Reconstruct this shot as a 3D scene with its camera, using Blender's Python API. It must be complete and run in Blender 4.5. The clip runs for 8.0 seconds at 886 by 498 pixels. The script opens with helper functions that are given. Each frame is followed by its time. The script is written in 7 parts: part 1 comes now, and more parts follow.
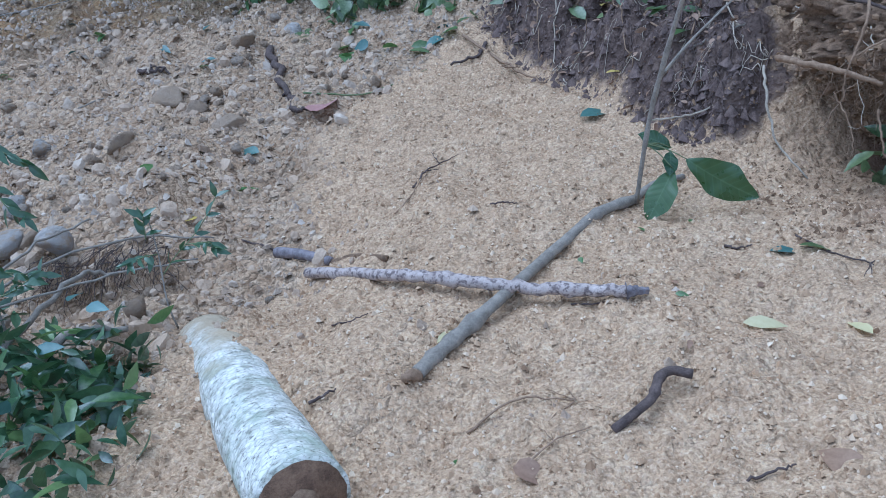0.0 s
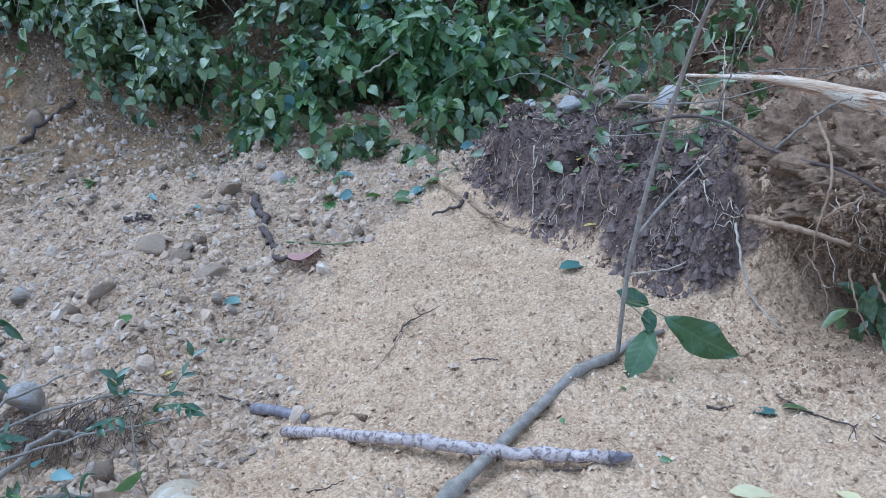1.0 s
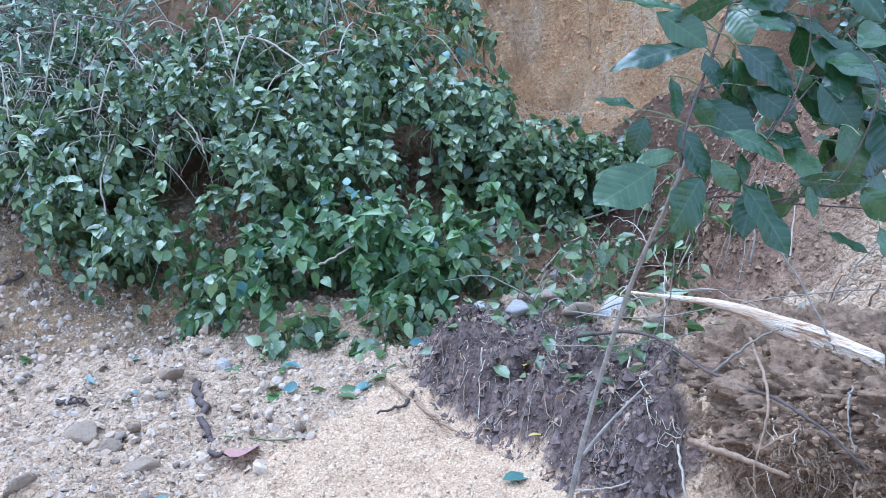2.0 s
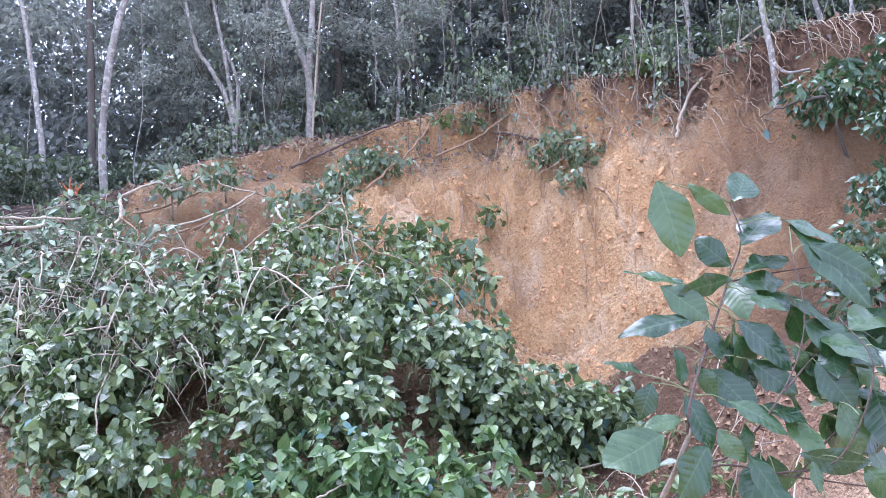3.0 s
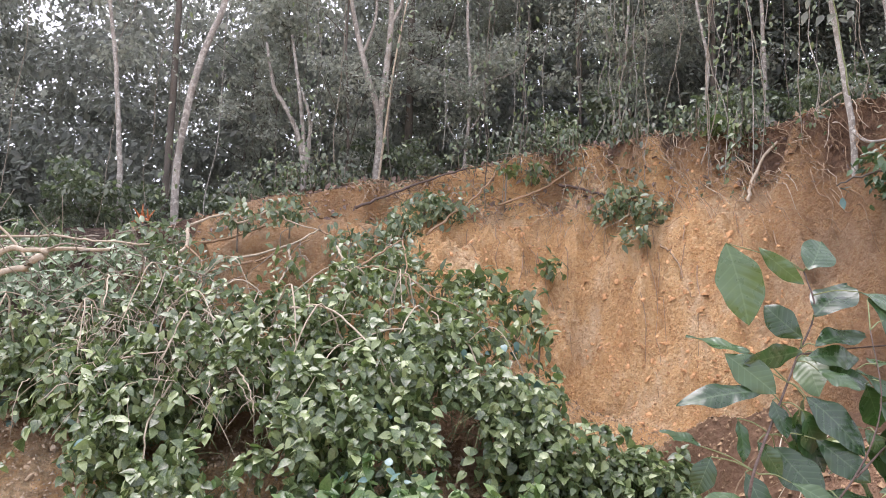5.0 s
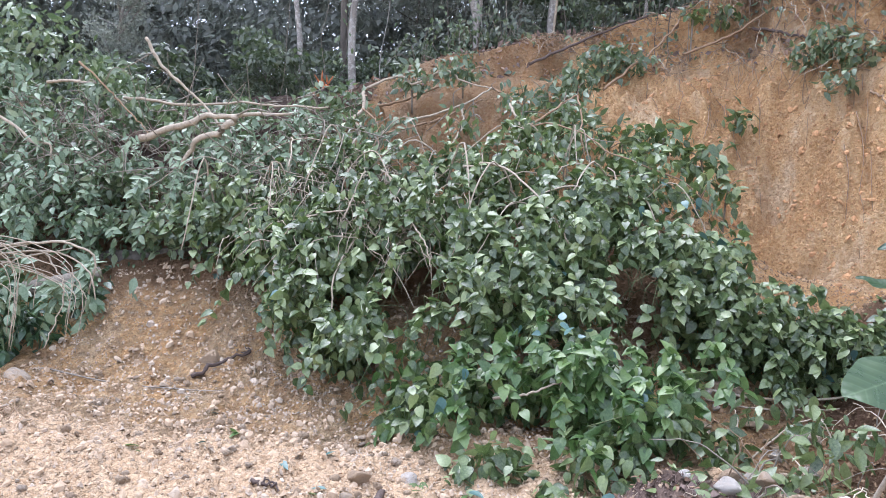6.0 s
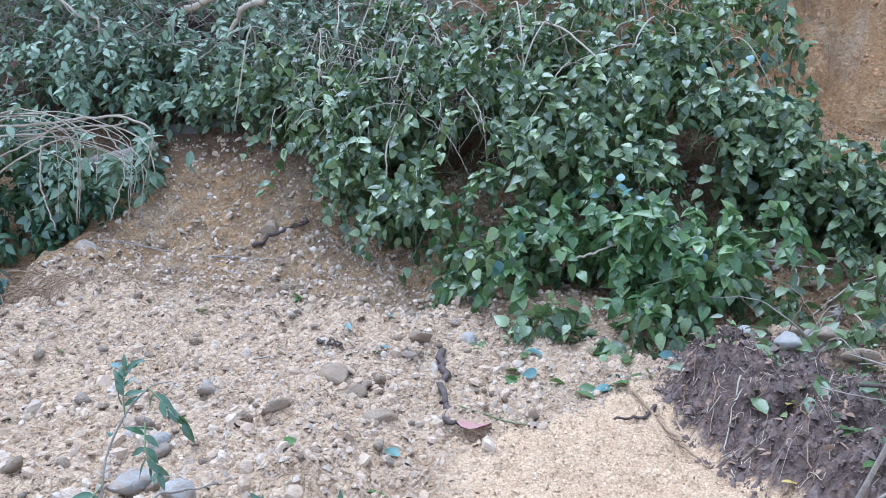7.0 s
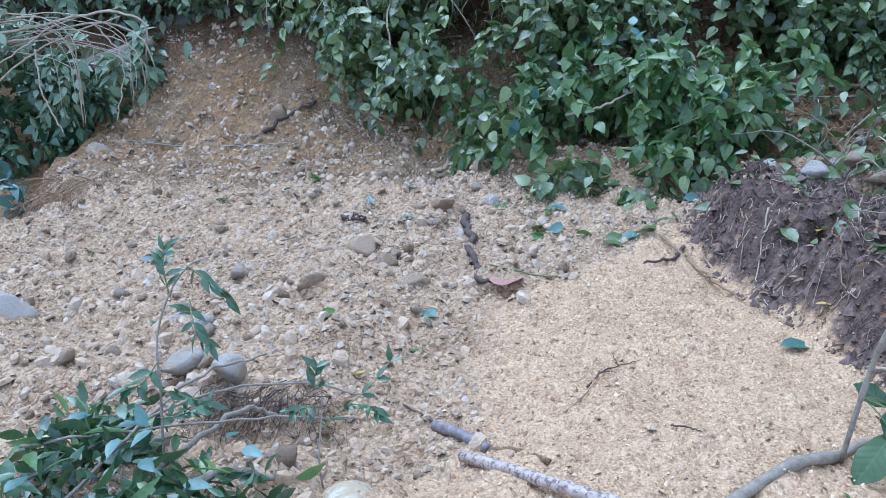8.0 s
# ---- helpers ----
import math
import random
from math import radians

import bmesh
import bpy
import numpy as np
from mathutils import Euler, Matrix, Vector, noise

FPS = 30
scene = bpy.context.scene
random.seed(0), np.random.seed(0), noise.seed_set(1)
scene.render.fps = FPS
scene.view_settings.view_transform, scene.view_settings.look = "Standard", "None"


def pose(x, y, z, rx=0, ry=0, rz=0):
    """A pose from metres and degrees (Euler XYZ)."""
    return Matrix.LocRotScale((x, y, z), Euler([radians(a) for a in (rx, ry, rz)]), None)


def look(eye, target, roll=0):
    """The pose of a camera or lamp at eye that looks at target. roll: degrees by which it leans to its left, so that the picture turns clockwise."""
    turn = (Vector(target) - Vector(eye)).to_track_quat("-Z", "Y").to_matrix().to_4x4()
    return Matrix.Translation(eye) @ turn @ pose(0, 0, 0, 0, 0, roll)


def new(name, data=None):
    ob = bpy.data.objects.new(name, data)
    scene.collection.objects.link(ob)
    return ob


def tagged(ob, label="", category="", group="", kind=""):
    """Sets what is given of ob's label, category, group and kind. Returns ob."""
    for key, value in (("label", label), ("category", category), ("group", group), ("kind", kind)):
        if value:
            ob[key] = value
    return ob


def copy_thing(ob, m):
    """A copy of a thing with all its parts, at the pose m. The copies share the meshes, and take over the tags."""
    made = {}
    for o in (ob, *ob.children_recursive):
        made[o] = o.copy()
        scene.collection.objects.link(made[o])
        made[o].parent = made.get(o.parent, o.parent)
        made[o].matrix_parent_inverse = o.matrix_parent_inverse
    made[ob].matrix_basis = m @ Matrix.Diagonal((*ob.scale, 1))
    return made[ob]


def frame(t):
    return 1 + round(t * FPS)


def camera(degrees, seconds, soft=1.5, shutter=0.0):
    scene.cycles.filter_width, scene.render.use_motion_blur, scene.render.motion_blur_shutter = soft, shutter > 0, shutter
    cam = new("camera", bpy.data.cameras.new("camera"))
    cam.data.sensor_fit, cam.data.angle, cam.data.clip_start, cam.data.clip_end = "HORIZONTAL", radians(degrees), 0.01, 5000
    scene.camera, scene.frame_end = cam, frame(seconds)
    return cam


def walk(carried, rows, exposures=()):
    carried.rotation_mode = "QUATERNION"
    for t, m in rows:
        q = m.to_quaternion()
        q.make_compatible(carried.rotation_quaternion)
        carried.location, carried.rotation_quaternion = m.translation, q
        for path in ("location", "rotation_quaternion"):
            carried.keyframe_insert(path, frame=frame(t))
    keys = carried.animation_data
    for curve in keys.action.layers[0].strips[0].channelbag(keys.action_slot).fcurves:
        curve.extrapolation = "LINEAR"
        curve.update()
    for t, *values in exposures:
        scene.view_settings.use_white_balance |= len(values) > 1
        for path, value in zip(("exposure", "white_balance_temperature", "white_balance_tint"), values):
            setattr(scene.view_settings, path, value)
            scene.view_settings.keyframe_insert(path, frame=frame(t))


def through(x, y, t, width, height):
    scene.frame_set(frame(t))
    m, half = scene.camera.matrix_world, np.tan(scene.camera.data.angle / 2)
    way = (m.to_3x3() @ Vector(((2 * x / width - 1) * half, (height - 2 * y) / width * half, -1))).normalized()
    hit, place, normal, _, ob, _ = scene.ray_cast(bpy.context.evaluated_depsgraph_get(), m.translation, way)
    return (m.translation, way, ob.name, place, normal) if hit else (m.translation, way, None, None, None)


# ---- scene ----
# ---------------------------------------------------------------- camera
cam = camera(57.58, 8.0, soft=0.92)
# seconds, eye x y z, yaw to the left, pitch up, roll
ROWS = (
    (0.0, -0.046, -0.004, 1.870, 3.01, -30.62, -10.22),
    (0.5, -0.036, 0.022, 1.894, 1.52, -25.81, -9.49),
    (1.0, -0.020, 0.036, 1.947, 0.00, -21.55, -8.84),
    (1.5, 0.004, 0.047, 2.007, -3.46, -15.40, -7.23),
    (1.7, 0.014, 0.054, 2.037, -4.25, -13.28, -6.17),
    (2.8, -0.079, -0.053, 2.125, -6.61, 3.87, -1.51),
    (3.0, -0.081, -0.058, 2.139, -6.58, 6.98, -1.04),
    (3.5, -0.086, -0.076, 2.173, -7.45, 12.93, 0.15),
    (4.0, -0.100, -0.076, 2.189, -8.31, 18.62, 1.69),
    (4.5, -0.082, -0.038, 2.175, -8.08, 18.00, 2.50),
    (5.0, -0.062, 0.007, 2.149, -2.21, 10.26, 3.45),
    (5.2, -0.049, 0.015, 2.136, 1.64, 7.77, 4.06),
    (6.3, -0.007, 0.148, 2.069, 11.23, -2.40, 3.57),
    (6.5, -0.023, 0.143, 2.050, 11.94, -3.80, 3.62),
    (7.0, -0.066, 0.136, 2.005, 12.80, -9.13, 2.28),
    (7.5, -0.099, 0.147, 1.963, 13.54, -14.55, -0.76),
    (8.0, -0.124, 0.128, 1.913, 13.79, -17.74, -3.49),
)
PATH = [(t, pose(x, y, z, 90 + p, 0, w) @ pose(0, 0, 0, 0, 0, r)) for t, x, y, z, w, p, r in ROWS]
# seconds, stops, kelvin, tint
LIGHT = ((0.0, 0.1, 4450, 8), (1.0, 0.38, 4450, 8), (1.7, 0.76, 4350, 8), (2.8, 1.72, 4950, 26), (3.5, 1.72, 5550, 27), (4.5, 1.38, 6350, 23),
         (5.2, 1.42, 6300, 23), (6.3, 1.28, 5200, 16), (7.0, 1.02, 4750, 11), (8.0, 0.72, 4600, 9))
walk(cam, PATH, LIGHT)

# ---------------------------------------------------------------- world and sun
world = bpy.data.worlds.new("overcast_sky")
scene.world = world
world.use_nodes = True
wn, wl = world.node_tree.nodes, world.node_tree.links
wn.clear()
sky = wn.new("ShaderNodeTexSky")
sky.sky_type, sky.sun_disc = "NISHITA", False
sky.sun_elevation, sky.sun_rotation = radians(66), radians(-39)
sky.air_density, sky.dust_density, sky.ozone_density = 1.0, 4.0, 1.0
cloud = wn.new("ShaderNodeMix")
cloud.data_type = "RGBA"
cloud.inputs[0].default_value = 0.72
cloud.inputs[7].default_value = (8.2, 8.6, 9.2, 1)
wl.new(sky.outputs[0], cloud.inputs[6])
bg = wn.new("ShaderNodeBackground")
bg.inputs[1].default_value = 0.13
wl.new(cloud.outputs[2], bg.inputs[0])
wl.new(bg.outputs[0], wn.new("ShaderNodeOutputWorld").inputs[0])
sun = new("sun", bpy.data.lights.new("sun", "SUN"))
sun.data.energy, sun.data.angle, sun.data.color = 1.9, radians(50), (1, 0.97, 0.92)
sun.matrix_world = look((-4, 10, 15), (0, 5, 0))

# ---------------------------------------------------------------- materials
def material(name, build):
    m = bpy.data.materials.new(name)
    m.use_nodes = True
    nt = m.node_tree
    nt.nodes.clear()
    out = nt.nodes.new("ShaderNodeOutputMaterial")
    nt.links.new(build(nt), out.inputs[0])
    return m


def node(nt, kind, values=(), **settings):
    n = nt.nodes.new(kind)
    for key, value in settings.items():
        setattr(n, key, value)
    for key, value in dict(values).items():
        if isinstance(value, bpy.types.NodeSocket):
            nt.links.new(value, n.inputs[key])
        else:
            n.inputs[key].default_value = value
    return n


def ramp(nt, fac, *stops):
    n = node(nt, "ShaderNodeValToRGB", {0: fac})
    el = n.color_ramp.elements
    while len(el) < len(stops):
        el.new(0.5)
    for e, (at, rgb) in zip(el, stops):
        e.position, e.color = at, (*rgb, 1)
    return n.outputs[0]


def mix(nt, fac, a, b, mode="MIX"):
    return node(nt, "ShaderNodeMix", {0: fac, 6: a, 7: b}, data_type="RGBA", blend_type=mode).outputs[2]


def noise_tex(nt, co, scale, detail=6.0, rough=0.6):
    return node(nt, "ShaderNodeTexNoise", {"Vector": co, "Scale": scale, "Detail": detail, "Roughness": rough}).outputs[0]


def maths(nt, op, a, b=0.0):
    return node(nt, "ShaderNodeMath", {0: a, 1: b}, operation=op).outputs[0]


def coords(nt, which="Object"):
    return node(nt, "ShaderNodeTexCoord").outputs[which]


def bump(nt, height, strength=0.5, distance=0.01, normal=None):
    v = {"Height": height, "Strength": strength, "Distance": distance}
    if normal is not None:
        v["Normal"] = normal
    return node(nt, "ShaderNodeBump", v).outputs[0]


def surface(nt, color, rough, normal=None, spec=0.3):
    v = {"Base Color": color, "Roughness": rough, "Specular IOR Level": spec}
    if normal is not None:
        v["Normal"] = normal
    return node(nt, "ShaderNodeBsdfPrincipled", v).outputs[0]


def ground_build(nt):
    co = coords(nt)
    big, mid = noise_tex(nt, co, 0.9, 5), noise_tex(nt, co, 7, 6, 0.65)
    fine = noise_tex(nt, co, 90, 4, 0.7)
    drift = node(nt, "ShaderNodeTexNoise", {"Vector": co, "Scale": 26.0, "Detail": 3.0}).outputs["Color"]
    bent = node(nt, "ShaderNodeVectorMath", {0: co, 1: node(nt, "ShaderNodeVectorMath", {0: drift, 3: 0.05}, operation="SCALE").outputs[0]}, operation="ADD").outputs[0]
    grain = node(nt, "ShaderNodeTexVoronoi", {"Vector": bent, "Scale": 95.0, "Randomness": 1.0})
    chips = node(nt, "ShaderNodeTexVoronoi", {"Vector": bent, "Scale": 38.0, "Randomness": 1.0})
    # dry yellow sand
    sand = ramp(nt, mid, (0.3, (0.33, 0.215, 0.122)), (0.52, (0.52, 0.36, 0.212)), (0.72, (0.64, 0.475, 0.305)))
    sand = mix(nt, 0.5, sand, ramp(nt, fine, (0.36, (0.22, 0.14, 0.08)), (0.5, (0.51, 0.36, 0.215)), (0.68, (0.74, 0.585, 0.41))))
    speck = ramp(nt, grain.outputs["Color"], (0.2, (0.3, 0.3, 0.3)), (0.8, (0.72, 0.7, 0.68)))
    sand = mix(nt, 0.35, sand, speck, "OVERLAY")
    # grey-brown gravelly soil
    grav = ramp(nt, mid, (0.3, (0.24, 0.152, 0.086)), (0.5, (0.46, 0.315, 0.185)), (0.72, (0.63, 0.465, 0.30)))
    grav = mix(nt, 0.45, grav, ramp(nt, chips.outputs["Color"], (0.1, (0.27, 0.18, 0.107)), (0.5, (0.51, 0.37, 0.235)), (0.9, (0.70, 0.555, 0.395))))
    # orange clay of the scar
    streak = noise_tex(nt, node(nt, "ShaderNodeMapping", {0: co, 3: (1.6, 1.0, 0.35)}).outputs[0], 1.3, 6, 0.65)
    clay = ramp(nt, streak, (0.28, (0.45, 0.21, 0.08)), (0.40, (0.67, 0.365, 0.145)), (0.50, (0.80, 0.52, 0.255)), (0.60, (0.93, 0.77, 0.54)))
    rough = noise_tex(nt, co, 16, 5, 0.7)
    clay = mix(nt, 0.36, clay, ramp(nt, mid, (0.3, (0.48, 0.24, 0.105)), (0.7, (0.87, 0.61, 0.345))))
    # dark where the bump dips: shade of small pits put into the colour
    clay = mix(nt, ramp(nt, rough, (0.33, (0.75, 0.75, 0.75)), (0.46, (0, 0, 0))), clay, (0.33, 0.165, 0.085, 1))
    # chunk shadows and dark crumb patches painted into the clay
    chunk_shade = noise_tex(nt, node(nt, "ShaderNodeMapping", {0: co, 3: (1.0, 1.0, 0.7)}).outputs[0], 3.1, 6, 0.7)
    clay = mix(nt, ramp(nt, chunk_shade, (0.35, (0.8, 0.8, 0.8)), (0.49, (0, 0, 0))), clay, (0.40, 0.21, 0.105, 1))
    crumb = noise_tex(nt, co, 27, 6, 0.75)
    clay = mix(nt, 0.42, clay, ramp(nt, crumb, (0.35, (0.34, 0.15, 0.06)), (0.48, (0.74, 0.44, 0.195)), (0.62, (0.94, 0.73, 0.45))))
    clay = mix(nt, 0.25, clay, speck, "OVERLAY")
    # dark humus and litter
    hum = ramp(nt, mid, (0.3, (0.052, 0.036, 0.029)), (0.52, (0.14, 0.10, 0.08)), (0.75, (0.31, 0.225, 0.165)))

    def mask(name, lo=0.38, hi=0.62):
        a = node(nt, "ShaderNodeAttribute", attribute_name=name).outputs["Fac"]
        wobble = maths(nt, "MULTIPLY", maths(nt, "SUBTRACT", mid, 0.5), 0.9)
        return ramp(nt, maths(nt, "ADD", a, wobble), (lo, (0, 0, 0)), (hi, (1, 1, 1)))

    col = mix(nt, mask("gravel"), sand, grav)
    is_clay = mask("clay")
    col = mix(nt, is_clay, col, clay)
    col = mix(nt, mask("humus"), col, hum)
    # topsoil brown, darkened to hold the shadow of the steep right bank
    col = mix(nt, mask("topsoil_shade", 0.1, 1.1), col, ramp(nt, mid, (0.3, (0.095, 0.055, 0.036)), (0.7, (0.30, 0.185, 0.115))))
    h = maths(nt, "ADD", maths(nt, "MULTIPLY", fine, 0.6), maths(nt, "MULTIPLY", chips.outputs["Distance"], -0.9))
    h = maths(nt, "ADD", h, maths(nt, "MULTIPLY", mid, 1.2))
    is_grav = maths(nt, "MULTIPLY", mask("gravel"), maths(nt, "SUBTRACT", 1.0, maths(nt, "MAXIMUM", is_clay, mask("topsoil_shade", 0.1, 0.6))))
    lumps = node(nt, "ShaderNodeTexVoronoi", {"Vector": bent, "Scale": 17.0, "Randomness": 1.0}).outputs["Distance"]
    h = maths(nt, "SUBTRACT", h, maths(nt, "MULTIPLY", lumps, 1.4))
    h = maths(nt, "SUBTRACT", h, maths(nt, "MULTIPLY", is_grav, maths(nt, "ADD", maths(nt, "MULTIPLY", chips.outputs["Distance"], 1.2), maths(nt, "MULTIPLY", lumps, 0.9))))
    h = maths(nt, "ADD", h, maths(nt, "MULTIPLY", is_clay, maths(nt, "ADD", maths(nt, "MULTIPLY", crumb, 9.0), maths(nt, "ADD", maths(nt, "MULTIPLY", mid, 9.0), maths(nt, "MULTIPLY", rough, 10.0)))))
    return surface(nt, col, 0.95, bump(nt, h, 1.0, 0.016), 0.12)


def leaf_build(dark, mid_c, light, rough=0.38, through=0.25, veins=60.0, gloss=0.5, tone=0.3, shine=(0.16, 0.26, 0.05, 1)):
    def build(nt):
        rnd = node(nt, "ShaderNodeNewGeometry").outputs["Random Per Island"]
        col = ramp(nt, rnd, (0.0, dark), (0.5, mid_c), (0.93, light))
        whole = node(nt, "ShaderNodeObjectInfo").outputs["Random"]
        col = mix(nt, tone, col, ramp(nt, whole, (0.0, (0.3, 0.32, 0.34)), (0.5, (0.8, 0.8, 0.82)), (0.8, (1, 1, 1)), (1.0, (1, 1, 0.72))), "MULTIPLY")
        nz = noise_tex(nt, coords(nt), veins, 3, 0.6)
        col = mix(nt, 0.35, col, ramp(nt, nz, (0.3, dark), (0.75, light)))
        p = surface(nt, col, rough, bump(nt, nz, 0.25, 0.004), gloss)
        t = node(nt, "ShaderNodeBsdfTranslucent", {0: mix(nt, 0.4, col, shine)}).outputs[0]
        return node(nt, "ShaderNodeMixShader", {0: through, 1: p, 2: t}).outputs[0]
    return build


def bark_build(dark, light, scale=9.0, stretch=(1, 1, 0.25), rough=0.85, patch=None, relief=0.012):
    def build(nt):
        co = coords(nt)
        sc = node(nt, "ShaderNodeMapping", {0: co, 3: stretch}).outputs[0]
        nz, nf = noise_tex(nt, sc, scale, 7, 0.65), noise_tex(nt, co, scale * 7, 4, 0.65)
        col = ramp(nt, nz, (0.3, dark), (0.7, light))
        if patch:
            col = mix(nt, ramp(nt, noise_tex(nt, co, scale * 1.7, 5, 0.7), (0.5, (0, 0, 0)), (0.58, (1, 1, 1))), col, (*patch, 1))
        col = mix(nt, 0.3, col, ramp(nt, nf, (0.35, dark), (0.65, light)))
        return surface(nt, col, rough, bump(nt, maths(nt, "ADD", nz, nf), 0.7, relief), 0.25)
    return build


def stone_build(*stops, dusty=0.85):
    def build(nt):
        rnd = node(nt, "ShaderNodeObjectInfo").outputs["Random"]
        isl = node(nt, "ShaderNodeNewGeometry").outputs["Random Per Island"]
        col = ramp(nt, maths(nt, "FRACT", maths(nt, "ADD", rnd, isl)), *stops)
        nz, vein = noise_tex(nt, coords(nt), 3.0, 7, 0.7), noise_tex(nt, coords(nt), 11, 5, 0.7)
        col = mix(nt, 0.35, col, ramp(nt, nz, (0.3, (0.22, 0.165, 0.11)), (0.7, (0.62, 0.53, 0.42))))
        dust = noise_tex(nt, coords(nt), 1.7, 5, 0.7)
        col = mix(nt, ramp(nt, dust, (0.44, (0.0, 0.0, 0.0)), (0.62, (dusty, dusty, dusty))), col, (0.46, 0.335, 0.215, 1))
        return surface(nt, col, 0.9, bump(nt, maths(nt, "ADD", nz, vein), 0.9, 0.03), 0.2)
    return build


M_GROUND = material("sandy_soil", ground_build)
def grit_build(nt):
    isl = node(nt, "ShaderNodeNewGeometry").outputs["Random Per Island"]
    return surface(nt, ramp(nt, isl, (0.0, (0.24, 0.155, 0.09)), (0.12, (0.40, 0.27, 0.155)), (0.7, (0.54, 0.385, 0.235)), (1.0, (0.74, 0.60, 0.42))), 0.9, None, 0.2)


def big_leaf_build(nt):
    v = node(nt, "ShaderNodeSeparateXYZ", {0: node(nt, "ShaderNodeAttribute", attribute_name="blade").outputs["Vector"]})
    ax = maths(nt, "ABSOLUTE", v.outputs[0])
    rib = maths(nt, "SINE", maths(nt, "MULTIPLY", maths(nt, "SUBTRACT", v.outputs[1], maths(nt, "MULTIPLY", ax, 0.7)), 52.0))
    line = ramp(nt, rib, (0.75, (0, 0, 0)), (1.0, (1, 1, 1)))
    spine = ramp(nt, ax, (0.0, (1, 1, 1)), (0.016, (0, 0, 0)))
    rnd = node(nt, "ShaderNodeObjectInfo").outputs["Random"]
    nz = noise_tex(nt, coords(nt), 18, 4, 0.6)
    col = ramp(nt, maths(nt, "ADD", maths(nt, "MULTIPLY", rnd, 0.6), maths(nt, "MULTIPLY", nz, 0.4)), (0.15, (0.009, 0.026, 0.010)), (0.5, (0.022, 0.052, 0.019)), (0.85, (0.07, 0.115, 0.040)))
    col = mix(nt, maths(nt, "MULTIPLY", line, 0.13), col, (0.17, 0.27, 0.14, 1))
    col = mix(nt, maths(nt, "MULTIPLY", spine, 0.2), col, (0.24, 0.34, 0.18, 1))
    h = maths(nt, "ADD", maths(nt, "MULTIPLY", rib, -1.0), maths(nt, "MULTIPLY", nz, 0.8))
    p = surface(nt, col, ramp(nt, nz, (0.35, (0.22, 0.22, 0.22)), (0.65, (0.42, 0.42, 0.42))), bump(nt, h, 0.11, 0.003), 0.55)
    t = node(nt, "ShaderNodeBsdfTranslucent", {0: (0.10, 0.25, 0.05, 1)}).outputs[0]
    return node(nt, "ShaderNodeMixShader", {0: 0.13, 1: p, 2: t}).outputs[0]


def log_build(nt):
    co = coords(nt)
    turned = node(nt, "ShaderNodeMapping", {0: co, 2: (0.12, 0, radians(-27))}).outputs[0]
    across = node(nt, "ShaderNodeMapping", {0: turned, 3: (0.75, 1.2, 0.85)}).outputs[0]
    plates = node(nt, "ShaderNodeTexVoronoi", {"Vector": across, "Scale": 42.0, "Randomness": 0.9}, feature="DISTANCE_TO_EDGE").outputs["Distance"]
    flake, crack = noise_tex(nt, across, 21, 5, 0.65), noise_tex(nt, across, 80, 4, 0.7)
    stain = noise_tex(nt, co, 6, 4, 0.6)
    col = ramp(nt, flake, (0.32, (0.25, 0.245, 0.19)), (0.44, (0.50, 0.485, 0.40)), (0.57, (0.72, 0.695, 0.61)))
    col = mix(nt, ramp(nt, plates, (0.01, (0.45, 0.45, 0.45)), (0.07, (0, 0, 0))), col, (0.25, 0.255, 0.20, 1))
    col = mix(nt, ramp(nt, crack, (0.36, (1, 1, 1)), (0.45, (0, 0, 0))), col, (0.20, 0.195, 0.155, 1))
    col = mix(nt, ramp(nt, stain, (0.48, (0, 0, 0)), (0.68, (0.7, 0.7, 0.7))), col, (0.35, 0.40, 0.29, 1))
    sunk = maths(nt, "ADD", node(nt, "ShaderNodeSeparateXYZ", {0: co}).outputs[1], maths(nt, "MULTIPLY", maths(nt, "SUBTRACT", stain, 0.5), 1.1))
    col = mix(nt, ramp(nt, maths(nt, "SUBTRACT", sunk, 1.4), (0.45, (0, 0, 0)), (0.78, (0.9, 0.9, 0.9))), col, (0.42, 0.33, 0.21, 1))
    return surface(nt, col, 0.85, bump(nt, maths(nt, "ADD", flake, maths(nt, "MULTIPLY", plates, 1.2)), 0.8, 0.01), 0.2)


def splint_build(nt):
    turned = node(nt, "ShaderNodeMapping", {0: coords(nt), 2: (0, 0, radians(-25))}).outputs[0]
    fibre = node(nt, "ShaderNodeMapping", {0: turned, 3: (1.0, 0.05, 1.0)}).outputs[0]
    broad_f, fine_f = noise_tex(nt, fibre, 38, 4, 0.6), noise_tex(nt, fibre, 150, 4, 0.7)
    col = ramp(nt, broad_f, (0.34, (0.48, 0.26, 0.14)), (0.46, (0.76, 0.55, 0.36)), (0.6, (0.86, 0.73, 0.55)))
    col = mix(nt, ramp(nt, fine_f, (0.34, (0.8, 0.8, 0.8)), (0.46, (0, 0, 0))), col, (0.42, 0.24, 0.13, 1))
    return surface(nt, col, 0.75, bump(nt, maths(nt, "ADD", broad_f, fine_f), 1.0, 0.02), 0.2)


def crumb_build(nt):
    isl = node(nt, "ShaderNodeNewGeometry").outputs["Random Per Island"]
    nz = noise_tex(nt, coords(nt), 60, 4, 0.6)
    col = ramp(nt, isl, (0.0, (0.11, 0.068, 0.04)), (0.5, (0.25, 0.16, 0.092)), (1.0, (0.40, 0.275, 0.165)))
    return surface(nt, mix(nt, 0.3, col, ramp(nt, nz, (0.3, (0.08, 0.05, 0.03)), (0.7, (0.42, 0.29, 0.17)))), 0.95, bump(nt, nz, 0.6, 0.006), 0.15)


